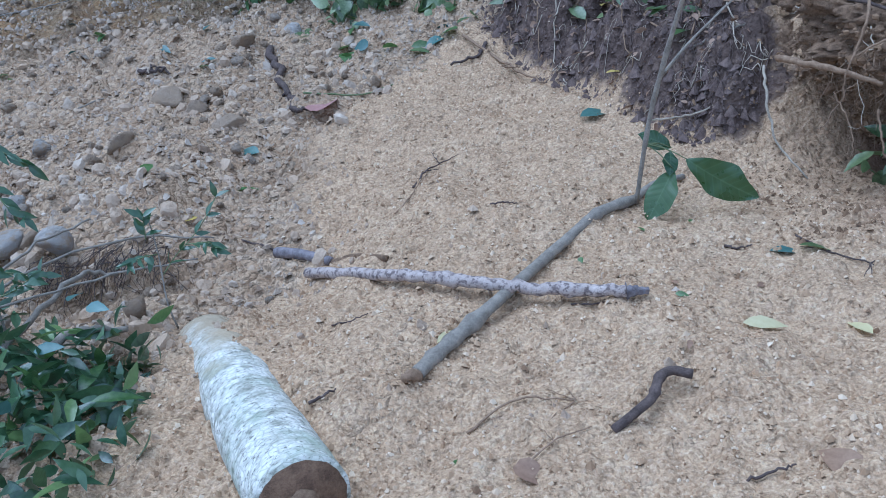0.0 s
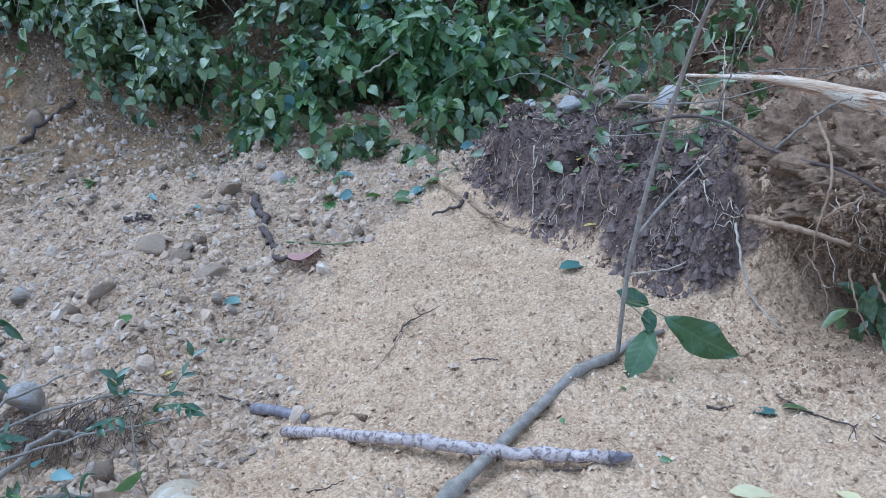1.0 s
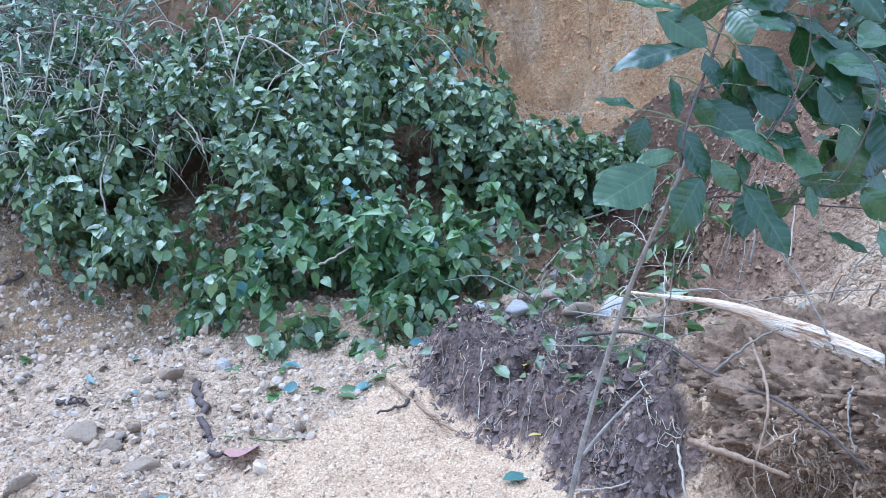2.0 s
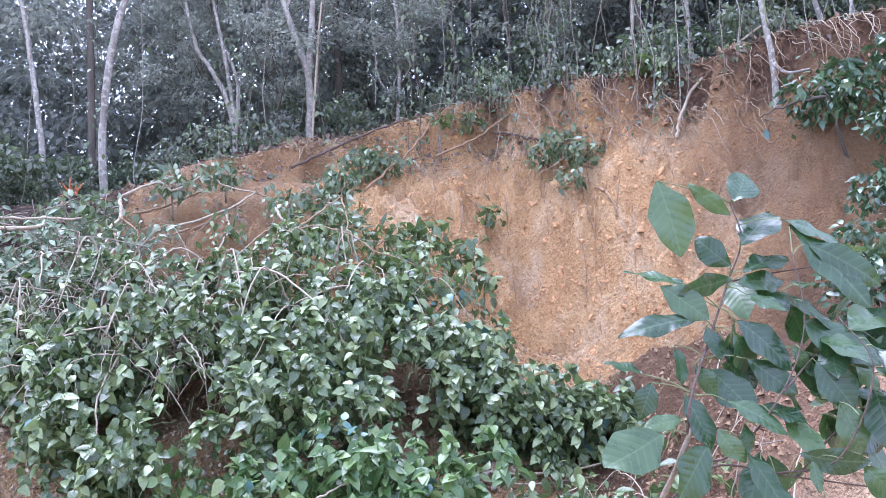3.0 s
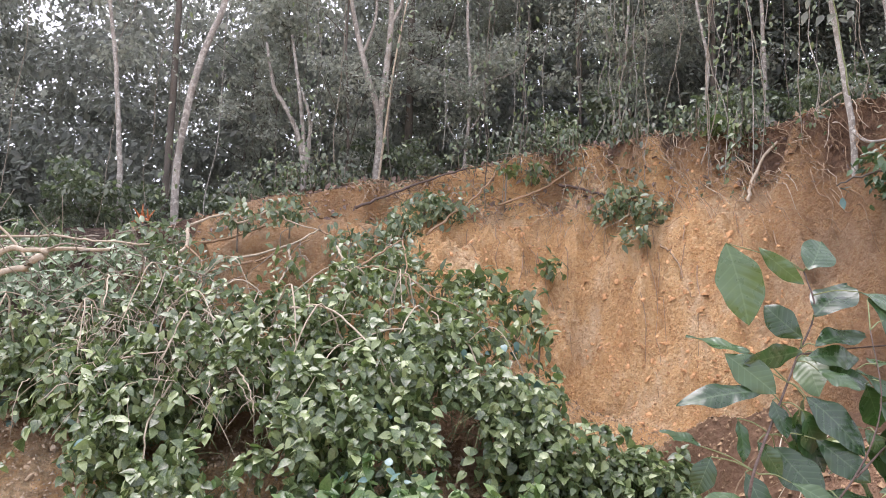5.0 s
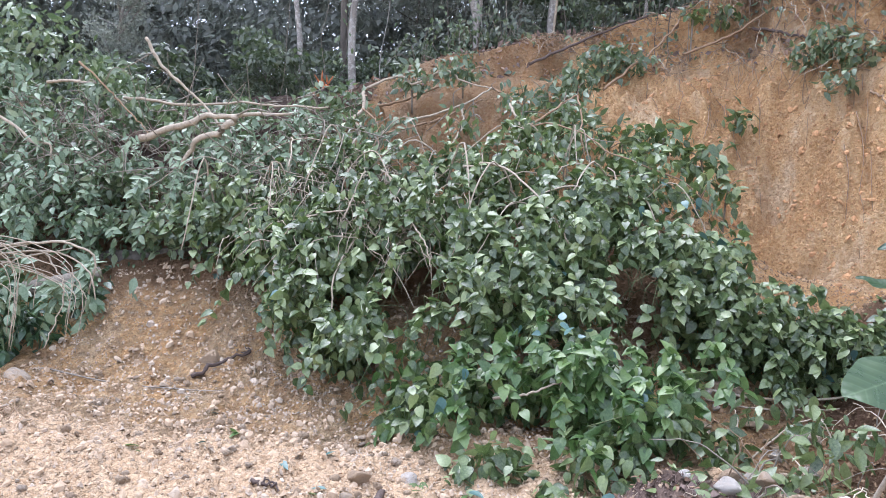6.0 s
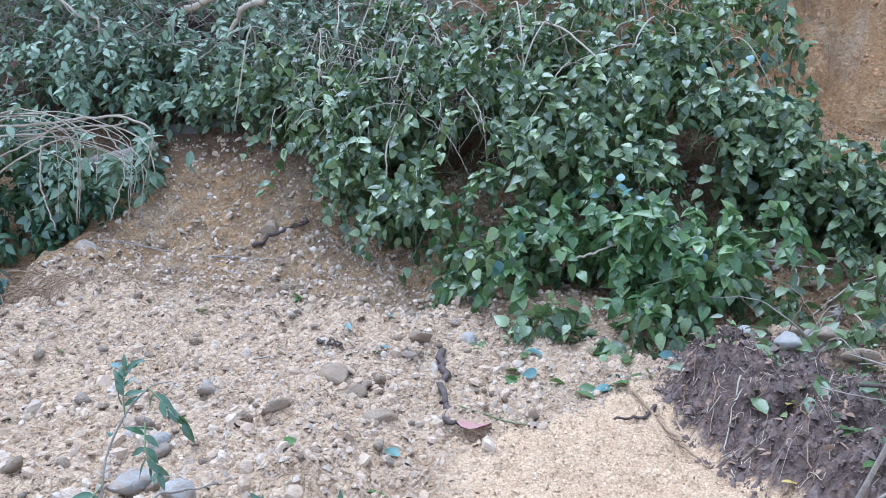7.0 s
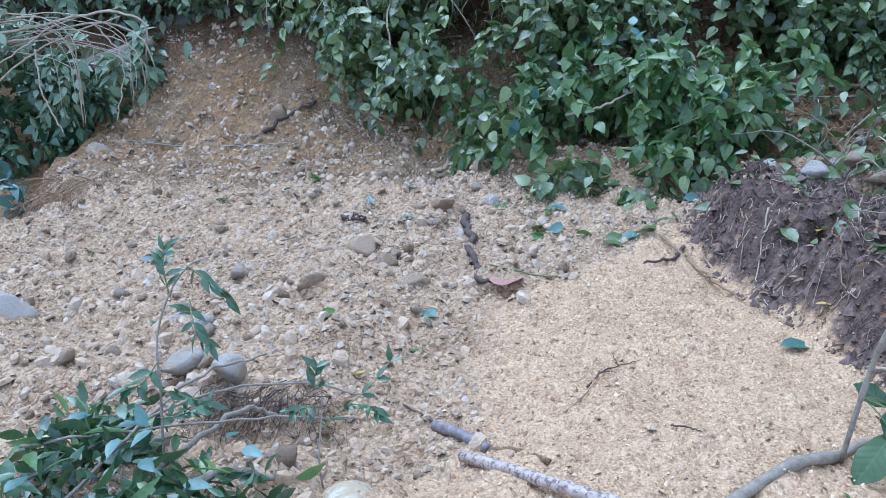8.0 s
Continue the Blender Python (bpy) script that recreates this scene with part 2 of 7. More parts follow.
M_CRUMB = material("brown_crumb", crumb_build)
M_GRIT = material("yellow_grit", grit_build)
M_STONE = material("river_stone", stone_build((0.0, (0.34, 0.24, 0.155)), (0.3, (0.45, 0.325, 0.21)), (0.52, (0.53, 0.39, 0.26)), (0.7, (0.42, 0.35, 0.28)), (0.93, (0.58, 0.455, 0.32)), (1.0, (0.70, 0.61, 0.50))))
M_GREYSTONE = material("grey_stone", stone_build((0.0, (0.48, 0.45, 0.41)), (0.5, (0.56, 0.53, 0.49)), (1.0, (0.64, 0.60, 0.55))))
M_PALESTONE = material("pale_stone", stone_build((0.0, (0.60, 0.57, 0.52)), (0.5, (0.70, 0.67, 0.62)), (1.0, (0.78, 0.76, 0.72)), dusty=0.2))
M_BUSH = material("broad_leaf", leaf_build((0.010, 0.031, 0.010), (0.064, 0.116, 0.034), (0.34, 0.41, 0.18), 0.34, 0.28, 60.0, 0.68))
M_SHRUB = material("small_leaf", leaf_build((0.025, 0.055, 0.03), (0.105, 0.155, 0.075), (0.38, 0.44, 0.27), 0.36, 0.3, 60.0, 0.6))
# forest leaves are paled and greyed: distant haze is put into their colour
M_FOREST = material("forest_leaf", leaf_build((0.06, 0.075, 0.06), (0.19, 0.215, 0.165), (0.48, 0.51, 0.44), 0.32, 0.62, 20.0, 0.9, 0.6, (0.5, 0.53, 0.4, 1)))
# darker copy of forest_leaf, with the shade between trees in its colour
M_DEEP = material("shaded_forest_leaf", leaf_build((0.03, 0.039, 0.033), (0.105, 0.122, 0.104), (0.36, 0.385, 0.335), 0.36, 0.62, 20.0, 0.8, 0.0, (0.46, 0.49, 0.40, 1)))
M_BIGLEAF = material("glossy_leaf", big_leaf_build)
M_FRESH = material("fresh_green_leaf", leaf_build((0.024, 0.066, 0.018), (0.066, 0.138, 0.034), (0.22, 0.31, 0.11), 0.32, 0.28, 60.0, 0.55))
M_PALEBACK = material("pale_leaf_back", leaf_build((0.07, 0.12, 0.065), (0.17, 0.245, 0.135), (0.38, 0.46, 0.30), 0.38, 0.2, 60.0, 0.5, shine=(0.2, 0.3, 0.2, 1)))
M_UNDER = material("forest_floor_leaf", leaf_build((0.028, 0.042, 0.028), (0.08, 0.105, 0.07), (0.27, 0.30, 0.22), 0.4, 0.35, 30.0, 0.5, 0.6))
# kept darker than broad_leaf; on the flank this stands for overhead tree shade
M_FLANK = material("dark_glossy_leaf", leaf_build((0.008, 0.028, 0.014), (0.035, 0.085, 0.036), (0.13, 0.21, 0.10), 0.3, 0.14, 60.0, 0.7))
M_DRY = material("dry_leaf", leaf_build((0.12, 0.06, 0.035), (0.26, 0.15, 0.085), (0.40, 0.27, 0.17), 0.6, 0.15, shine=(0.30, 0.17, 0.09, 1)))
M_YELLOW = material("yellow_leaf", leaf_build((0.45, 0.30, 0.05), (0.60, 0.45, 0.09), (0.65, 0.55, 0.2), 0.5, 0.2, shine=(0.6, 0.45, 0.1, 1)))
M_PALE = material("pale_leaf", leaf_build((0.50, 0.42, 0.20), (0.62, 0.54, 0.28), (0.70, 0.64, 0.38), 0.5, 0.2, shine=(0.55, 0.52, 0.3, 1)))
M_PINK = material("pink_leaf", leaf_build((0.30, 0.14, 0.12), (0.42, 0.22, 0.19), (0.50, 0.30, 0.26), 0.5, 0.1, shine=(0.45, 0.25, 0.2, 1)))
M_TEAL = material("wilted_leaf_back", leaf_build((0.035, 0.09, 0.075), (0.065, 0.14, 0.12), (0.13, 0.22, 0.195), 0.38, 0.1, shine=(0.08, 0.18, 0.15, 1)))
M_HUMUS = material("humus_crumb", bark_build((0.065, 0.046, 0.040), (0.27, 0.20, 0.165), 30, (1, 1, 1), 0.95, relief=0.006))
M_TRUNK = material("grey_bark", bark_build((0.13, 0.118, 0.10), (0.37, 0.345, 0.305), 8, patch=(0.46, 0.445, 0.395)))
M_DARKTRUNK = material("dark_bark", bark_build((0.05, 0.045, 0.038), (0.17, 0.15, 0.125), 8))
M_BRANCH = material("branch_bark", bark_build((0.13, 0.112, 0.088), (0.36, 0.315, 0.25), 30, (1, 1, 1), relief=0.004))
M_PALEBRANCH = material("peeled_branch", bark_build((0.22, 0.18, 0.125), (0.50, 0.43, 0.33), 25, (1, 1, 1), relief=0.004))
M_ROOT = material("root_bark", bark_build((0.14, 0.085, 0.05), (0.38, 0.27, 0.17), 40, (1, 1, 1), relief=0.003))
M_PALEROOT = material("pale_root", bark_build((0.34, 0.27, 0.19), (0.60, 0.52, 0.40), 40, (1, 1, 1), relief=0.003))
M_DARKSTICK = material("rotten_stick", bark_build((0.035, 0.025, 0.022), (0.16, 0.12, 0.10), 35, (1, 1, 1), relief=0.004))
M_VINE = material("green_vine", bark_build((0.09, 0.12, 0.05), (0.24, 0.27, 0.14), 30, (1, 1, 1), relief=0.002))
M_CLOD = material("clay_clod", bark_build((0.095, 0.058, 0.036), (0.43, 0.29, 0.175), 36, (1, 1, 1), 0.95, relief=0.025))
M_CLAYCLOD = material("orange_clod", bark_build((0.32, 0.155, 0.07), (0.60, 0.36, 0.175), 9, (1, 1, 1), 0.95, relief=0.01))
M_SPLINT = material("fresh_wood", splint_build)
M_FLOWER = material("orange_splinter", bark_build((0.28, 0.08, 0.035), (0.50, 0.20, 0.08), 20, (1, 1, 1), 0.7))
M_LOG = material("lichen_log_bark", log_build)
M_LOGCUT = material("cut_wood_end", bark_build((0.07, 0.04, 0.025), (0.27, 0.17, 0.10), 22, (1, 1, 1), 0.8))
M_GREYSTICK = material("weathered_stick", bark_build((0.10, 0.085, 0.085), (0.33, 0.295, 0.30), 32, (1, 1, 1), relief=0.004))
M_SPOT = material("spotted_bark", bark_build((0.31, 0.245, 0.205), (0.59, 0.505, 0.445), 33, (1, 1, 1), 0.8, (0.05, 0.03, 0.035), 0.005))

# ---------------------------------------------------------------- mesh tools
rng = np.random.default_rng(7)


def hashed(ix, iy, seed):
    h = (ix.astype(np.int64) * 374761393 + iy.astype(np.int64) * 668265263 + seed * 974711) & 0x7FFFFFFF
    h = ((h ^ (h >> 13)) * 1274126177) & 0x7FFFFFFF
    return ((h ^ (h >> 16)) & 0xFFFF) / 65535.0


def value_noise(x, y, seed=0):
    ix, iy = np.floor(x), np.floor(y)
    fx, fy = x - ix, y - iy
    fx, fy = fx * fx * (3 - 2 * fx), fy * fy * (3 - 2 * fy)
    a, b = hashed(ix, iy, seed), hashed(ix + 1, iy, seed)
    c, d = hashed(ix, iy + 1, seed), hashed(ix + 1, iy + 1, seed)
    return (a * (1 - fx) + b * fx) * (1 - fy) + (c * (1 - fx) + d * fx) * fy - 0.5


def fbm(x, y, scale, octaves=4, seed=0):
    out, amp = 0, 1.0
    for n in range(octaves):
        out = out + amp * value_noise(x * scale, y * scale, seed + n)
        scale, amp = scale * 2.03, amp * 0.5
    return out


def step(a, b, x):
    t = np.clip((x - a) / (b - a), 0, 1)
    return t * t * (3 - 2 * t)


def raw_mesh(name, verts, faces_flat, sizes, mat, smooth=True):
    me = bpy.data.meshes.new(name)
    verts, faces_flat, sizes = np.asarray(verts, np.float32), np.asarray(faces_flat, np.int32), np.asarray(sizes, np.int32)
    me.vertices.add(len(verts))
    me.vertices.foreach_set("co", verts.ravel())
    me.loops.add(len(faces_flat))
    me.loops.foreach_set("vertex_index", faces_flat)
    me.polygons.add(len(sizes))
    me.polygons.foreach_set("loop_start", np.r_[0, np.cumsum(sizes)[:-1]].astype(np.int32))
    me.polygons.foreach_set("loop_total", sizes)
    me.polygons.foreach_set("use_smooth", np.full(len(sizes), smooth))
    me.update(calc_edges=True)
    me.materials.append(mat)
    return me


def thing(name, me=None, label="", category="", group="", kind="", at=None):
    ob = new(name, me)
    if at is not None:
        ob.location = at
    return tagged(ob, label, category, group, kind)


def part(name, me, parent, label=""):
    ob = new(name, me)
    ob.parent = parent
    return tagged(ob, label)


def norm(v):
    v = np.asarray(v, float)
    return v / np.maximum(np.linalg.norm(v, axis=-1, keepdims=True), 1e-9)


class Soup:
    """Collects pieces into one mesh."""

    def __init__(self):
        self.v, self.f, self.s, self.n = [], [], [], 0

    def add(self, verts, faces_flat, sizes):
        self.v.append(np.asarray(verts, float))
        self.f.append(np.asarray(faces_flat, np.int64) + self.n)
        self.s.append(np.asarray(sizes))
        self.n += len(verts)

    def mesh(self, name, mat, smooth=True):
        return raw_mesh(name, np.concatenate(self.v), np.concatenate(self.f), np.concatenate(self.s), mat, smooth)


def spline(points, n):
    """A smooth line of n points through the given ones."""
    p = np.asarray(points, float)
    if len(p) == 2:
        return p[0] + np.linspace(0, 1, n)[:, None] * (p[1] - p[0])
    q = np.vstack([2 * p[0] - p[1], p, 2 * p[-1] - p[-2]])
    u = np.linspace(0, len(p) - 1 - 1e-9, n)
    i, t = np.floor(u).astype(int), (u - np.floor(u))[:, None]
    a, b, c, d = q[i], q[i + 1], q[i + 2], q[i + 3]
    return 0.5 * (2 * b + (c - a) * t + (2 * a - 5 * b + 4 * c - d) * t**2 + (3 * b - a - 3 * c + d) * t**3)


def tube(soup, points, r0, r1=None, sides=6, n=12, rough=0.0, wobble=0.0, knots=0):
    """A round limb that tapers from r0 to r1 along a smooth line."""
    r1 = r0 * 0.4 if r1 is None else r1
    line = spline(points, n)
    if wobble:
        line[1:-1] += rng.normal(0, wobble, (n - 2, 3))
    way = norm(np.gradient(line, axis=0))
    ref = np.array([0.31, 0.22, 0.92]) if abs(way[:, 2]).mean() < 0.8 else np.array([0.9, 0.3, 0.1])
    u = norm(np.cross(way, ref))
    w = np.cross(way, u)
    ang = np.arange(sides) * 2 * np.pi / sides
    rad = np.linspace(r0, r1, n)
    if knots:
        for k in rng.uniform(0.05, 0.95, knots):
            rad = rad * (1 + 0.3 * np.exp(-((np.linspace(0, 1, n) - k) / 0.025) ** 2))
    rr = rad[:, None] * (1 + rough * rng.normal(0, 1, (n, sides)))
    ring = line[:, None] + rr[..., None] * (np.cos(ang)[None, :, None] * u[:, None] + np.sin(ang)[None, :, None] * w[:, None])
    verts = ring.reshape(-1, 3)
    j = np.arange(sides)
    quads = [np.stack([k * sides + j, k * sides + (j + 1) % sides, (k + 1) * sides + (j + 1) % sides, (k + 1) * sides + j], 1) for k in range(n - 1)]
    flat = np.concatenate(quads).ravel()
    sizes = [4] * (sides * (n - 1)) + [sides, sides]
    flat = np.r_[flat, np.arange(sides)[::-1], (n - 1) * sides + np.arange(sides)]
    soup.add(verts, flat, sizes)
    return line


def tube_mesh(name, mat, points, r0, r1=None, **kw):
    s = Soup()
    tube(s, points, r0, r1, **kw)
    return s.mesh(name, mat)


# leaf outlines: length 1 along y, width across x, folded along the midrib
def leaf_shape(width, fold=0.18, droop=0.12, rows=((0.0, 0.02), (0.18, 0.7), (0.42, 1.0), (0.72, 0.62), (1.0, 0.0)), ripple=0.0):
    v, f = [], []
    for k, (y, w) in enumerate(rows):
        z = -droop * y * y + ripple * (-1) ** k
        v += [(0, y, z - 0.0), (-w * width / 2, y, z + fold * w * width / 2), (w * width / 2, y, z + fold * w * width / 2)]
    for k in range(len(rows) - 1):
        a, b = 3 * k, 3 * k + 3
        f += [(a, b, b + 1, a + 1), (a, a + 2, b + 2, b)]
    return np.array(v, float), np.array(f)


HEART = leaf_shape(0.74, 0.2, 0.26, ((-0.05, 0.45), (0.14, 0.93), (0.4, 0.96), (0.7, 0.58), (1.0, 0.0)))
OVAL = leaf_shape(0.5, 0.25, 0.2)
LANCE = leaf_shape(0.3, 0.3, 0.3)
LEAFLET = leaf_shape(0.38, 0.22, 0.25)


HOLLOWS = []


def leaves(soup, shape, pos, axis, normal, size):
    """Many leaves at once: where each starts, where it points, which way it faces, how long it is."""
    tv, tf = shape
    size, keep = np.asarray(size, float), np.ones(len(pos), bool)
    for c, r in HOLLOWS:
        keep &= (((pos - np.array(c)) / np.array(r)) ** 2).sum(1) > 1
    if not keep.all():
        pos, size = pos[keep], size[keep]
        axis, normal = np.broadcast_to(axis, (len(keep), 3))[keep], np.broadcast_to(normal, (len(keep), 3))[keep]
    axis = norm(axis)
    side = norm(np.cross(axis, normal))
    up = np.cross(side, axis)
    sz = np.asarray(size)[:, None, None]
    v = pos[:, None] + sz * (tv[None, :, 0:1] * side[:, None] + tv[None, :, 1:2] * axis[:, None] + tv[None, :, 2:3] * up[:, None])
    n, k = len(pos), len(tv)
    f = (tf[None] + (np.arange(n) * k)[:, None, None]).reshape(-1)
    soup.add(v.reshape(-1, 3), f, np.full(n * len(tf), tf.shape[1]))


def clump(soup, shape, centre, radii, n, size, droop=0.6, shell=0.5, face=0.8, half=False, gaps=0.0, loose=1.1):
    """Leaves over a rounded mass, lying outward and hanging."""
    d = norm(rng.normal(0, 1, (n, 3)))
    if half:
        d[:, 2] = np.abs(d[:, 2]) * 1.0 - 0.25
        d = norm(d)
    r = rng.uniform(shell, 1.06, (n, 1)) * (1 + 0.22 * np.sin(5 * d[:, 0:1] + 3 * d[:, 2:3] + centre[0] * 7) * np.cos(4 * d[:, 1:2] + centre[1] * 5))
    pos = np.asarray(centre) + d * r * np.asarray(radii)
    if gaps:
        w = pos * 3.6
        hole = np.sin(w[:, 0] + 1.3 * np.sin(w[:, 2])) * np.sin(w[:, 1] * 0.9 + w[:, 2]) + 0.5 * np.sin(2.3 * w[:, 0] - 1.7 * w[:, 2])
        keep = (hole < gaps) | (r[:, 0] < 0.74)
        d, pos, n = d[keep], pos[keep], int(keep.sum())
    nrm = norm(d * face * 0.8 + np.array([0, -0.1, 0.5]) + rng.normal(0, loose, (n, 3)))
    axis = np.array([0, 0, -droop]) + rng.normal(0, 0.55 * loose, (n, 3)) + 0.35 * d
    axis = axis - (axis * nrm).sum(1, keepdims=True) * nrm
    leaves(soup, shape, pos, axis, nrm, rng.uniform(0.5, 1.35, n) * size)


# ---------------------------------------------------------------- the ground
def tab(x, *pairs):
    return np.interp(x, [p[0] for p in pairs], [p[1] for p in pairs])


def foot_y(x):
    return tab(x, (-9, 9), (-5, 9.2), (-2, 9.4), (0, 9.8), (1.2, 10.6), (2.3, 10.8), (3, 9.9), (3.8, 9.1), (5, 8), (6.5, 6.6), (9, 4.5))


def crest_y(x):
    return tab(x, (-9, 12.5), (-4.1, 13), (-2.3, 13), (-0.3, 13.8), (2, 14), (3.5, 12.8), (4.8, 11.6), (6, 10.2), (7.5, 8.5), (10, 6))


def crest_z(x):
    return tab(x, (-12, 3.6), (-4.1, 4.5), (-2.3, 5.2), (-0.3, 5.8), (2, 6.5), (3.5, 6.6), (4.8, 6.4), (6, 6.4), (7.5, 6.4), (12, 6.8))


def bank_x(y):
    return tab(y, (1.0, 3.2), (1.5, 2.6), (2.3, 1.9), (2.6, 1.25), (3.0, 0.95), (3.7, 0.65), (5.08, 0.16), (5.6, 0.25), (6.2, 0.9), (7, 1.6))


def edge_x(y):
    return tab(y, (1, -9), (3, -6.5), (5.2, -5.2), (5.7, -4.75), (6.35, -5.3), (7.3, -5.4), (8, -6), (9, -8))


def front_z(x, y):
    z = 0.30 + 0.07 * np.maximum(0, 3.2 - np.maximum(y, -1)) + 0.16 * np.clip(y - 4.6, 0, 8)
    left = 1 - step(0.8, 2.6, x)
    z = z + (1.6 * left + 0.75 * (1 - left)) * step(6.8, 10.5, y)
    z = z + 0.34 * step(0, 0.4, x - bank_x(y)) * (1 - step(5.0, 6.4, y)) * step(2.75, 3.3, y)
    z = z + 1.3 * step(2.0, 3.7, x + 0.5 * fbm(x, y, 1.3, 3, 44)) * step(3.5, 4.7, y) * (1 - step(7.5, 10, y))
    z = z - 0.34 * np.exp(-(((x - 1.95) / 0.36) ** 2 + ((y - 2.86) / 0.24) ** 2))
    z = z - 0.5 * step(0, 0.3, edge_x(y) - x) * (1 - step(7.5, 8.6, y)) * step(2.5, 4, y)
    z = z + 0.16 * step(2.6, 2.9, y) * (1 - step(-1.4, -1.0, x)) * (1 - step(3, 5, y))
    return z


def sand_mask(x, y):
    """1 on the fan of clean sand, 0 on the stony soil beside it."""
    line = tab(y, (0, -2.4), (1.5, -1.2), (2.6, -0.9), (4.2, -0.75), (5.1, 0.1), (6, 0.8))
    return step(-0.3, 0.3, x - line + 0.4 * fbm(x, y, 2.2, 4, 40)) * (1 - step(5.0, 5.5, y)) * (1 - step(0.8, 1.2, x - bank_x(y)) * step(2.9, 3.4, y))


def ground_z(x, y, detail=True):
    x, y = np.asarray(x, float), np.asarray(y, float)
    wx = x + 0.5 * fbm(x, y, 0.5, 3, 60)
    fy, cy, cz = foot_y(wx), crest_y(wx), crest_z(x)
    yw = y + 0.5 * fbm(x, y, 1.6, 3, 61) * step(9.8, 11.5, y)
    s = np.clip((yw - fy) / (cy - fy), 0, 1)
    zf = front_z(x, np.minimum(y, fy))
    prof = 0.88 * s + 0.12 * step(0.88, 1, s)
    z = zf + (cz - zf) * prof + 0.16 * np.clip(y - cy, 0, 30)
    if detail:
        face = step(0, 0.1, s) * (1 - 0.75 * step(0.6, 0.8, s)) * (1 - step(0.9, 1, s))
        z = z + face * ((0.5 + 0.3 * step(0, 2, x)) * fbm(x, y * 0.4, 0.9, 4, 5) + 0.2 * fbm(x, y, 3.2, 4, 9) + 0.07 * step(0.5, 2, x) * fbm(x, y * 0.15, 3.4, 3, 14) + 0.30 * fbm(x, y * 0.7, 5.5, 4, 15) - 0.22 * step(0.12, 0.34, fbm(x + 0.3 * fbm(x, y, 6, 2, 18), y * 0.8, 2.6, 3, 16)) + 0.10 * fbm(x, y * 0.8, 17, 2, 17))
        soft = sand_mask(x, y)
        near = 1 - step(0, 0.05, s)
        z = z + near * (0.14 * fbm(x, y, 1.1, 3, 20) + (0.10 - 0.06 * soft) * fbm(x, y, 5.5, 4, 25) + 0.034 * fbm(x, y, 20, 3, 30))
        on = step(0.05, 0.25, x - bank_x(y)) * (1 - step(5.6, 6.6, y)) * step(2.8, 3.2, y)
        z = z + near * on * (0.20 * fbm(x, y, 5, 4, 70) + 0.10 * fbm(x, y, 16, 3, 71))
        z = z + step(0.0, 0.5, y - cy) * 0.35 * fbm(x, y, 0.9, 4, 80)
    return z


def spaced(*stretches):
    """Grid lines: (from, to, step) one after another."""
    out = []
    for a, b, d in stretches:
        out += list(np.linspace(a, b, max(2, int(round((b - a) / d)) + 1))[:-1])
    return np.array(out + [stretches[-1][1]])


gx = spaced((-400, -60, 40), (-60, -12, 4), (-12, -6, 0.2), (-6, -2.6, 0.05), (-2.6, 3, 0.035), (3, 7, 0.05), (7, 8, 0.07), (8, 14, 0.3), (14, 60, 4), (60, 400, 40))
gy = spaced((-400, -20, 40), (-20, -1, 1.5), (-1, 0.9, 0.15), (0.9, 5.6, 0.035), (5.6, 9.0, 0.06), (9.0, 14.5, 0.045), (14.5, 20, 0.35), (20, 60, 4), (60, 400, 40))
X, Y = np.meshgrid(gx, gy)
Z = ground_z(X, Y)
gv = np.stack([X, Y, Z], -1).reshape(-1, 3)
nx, ny = len(gx), len(gy)
q = (np.arange(ny - 1)[:, None] * nx + np.arange(nx - 1)[None]).reshape(-1)
gf = np.stack([q, q + 1, q + nx + 1, q + nx], 1).ravel()
gme = raw_mesh("ground", gv, gf, np.full(len(q), 4), M_GROUND)


def layer(me, name, values):
    a = me.attributes.new(name, "FLOAT", "POINT")
    a.data.foreach_set("value", np.asarray(values, np.float32).ravel())


WX = X + 0.5 * fbm(X, Y, 0.5, 3, 60)
scar = step(-0.8, 0.6, Y - foot_y(WX) + 0.4) * (1 - step(0.0, 0.5, Y - crest_y(WX) + 0.25 * fbm(X, Y, 2, 3, 90)))
scar = scar * (1 - step(6.5, 8.5, X)) * step(-4.8, -3.3, X + 0.5 * fbm(X, Y, 1.2, 3, 97))
soil = step(0.78, 1.05, (Y - foot_y(WX)) / (crest_y(WX) - foot_y(WX)) + 0.22 * fbm(X, Y, 1.7, 3, 98)) * scar
bank = step(-0.06, 0.22, X - bank_x(Y) + 0.2 * fbm(X, Y, 4, 4, 33)) * (1 - step(0.75, 1.35, X - bank_x(Y) + 0.5 * fbm(X, Y, 2.5, 3, 34))) * step(2.9, 3.2, Y) * (1 - step(5.6, 6.2, Y)) * (1 - step(0.2, 0.7, X - bank_x(Y) + 0.3 * fbm(X, Y, 6, 4, 35)) * (1 - step(3.3, 3.9, Y + 0.4 * fbm(X, Y, 5, 3, 36))))
litter = step(-0.15, 0.6, Y - crest_y(WX) + 0.4 * fbm(X, Y, 1.5, 3, 95) + 0.4 * step(2.2, 3.6, X))
layer(gme, "clay", np.clip(scar + 0.54 * step(4.7, 6.8, Y) + 0.15 * step(1.2, 2.6, X) * step(4.2, 5.5, Y), 0, 1))
under = step(8.2, 9.0, Y) * (1 - step(-3.9, -3.0, X + 0.6 * fbm(X, Y, 1.3, 3, 99)))
layer(gme, "humus", np.clip(np.maximum(np.maximum(bank * 0.9, litter), 0.85 * under), 0, 1))
flankside = step(1.2, 2.2, X + 0.5 * fbm(X, Y, 1.6, 3, 45)) * step(4.0, 5.2, Y) * (1 - step(8, 10, Y))
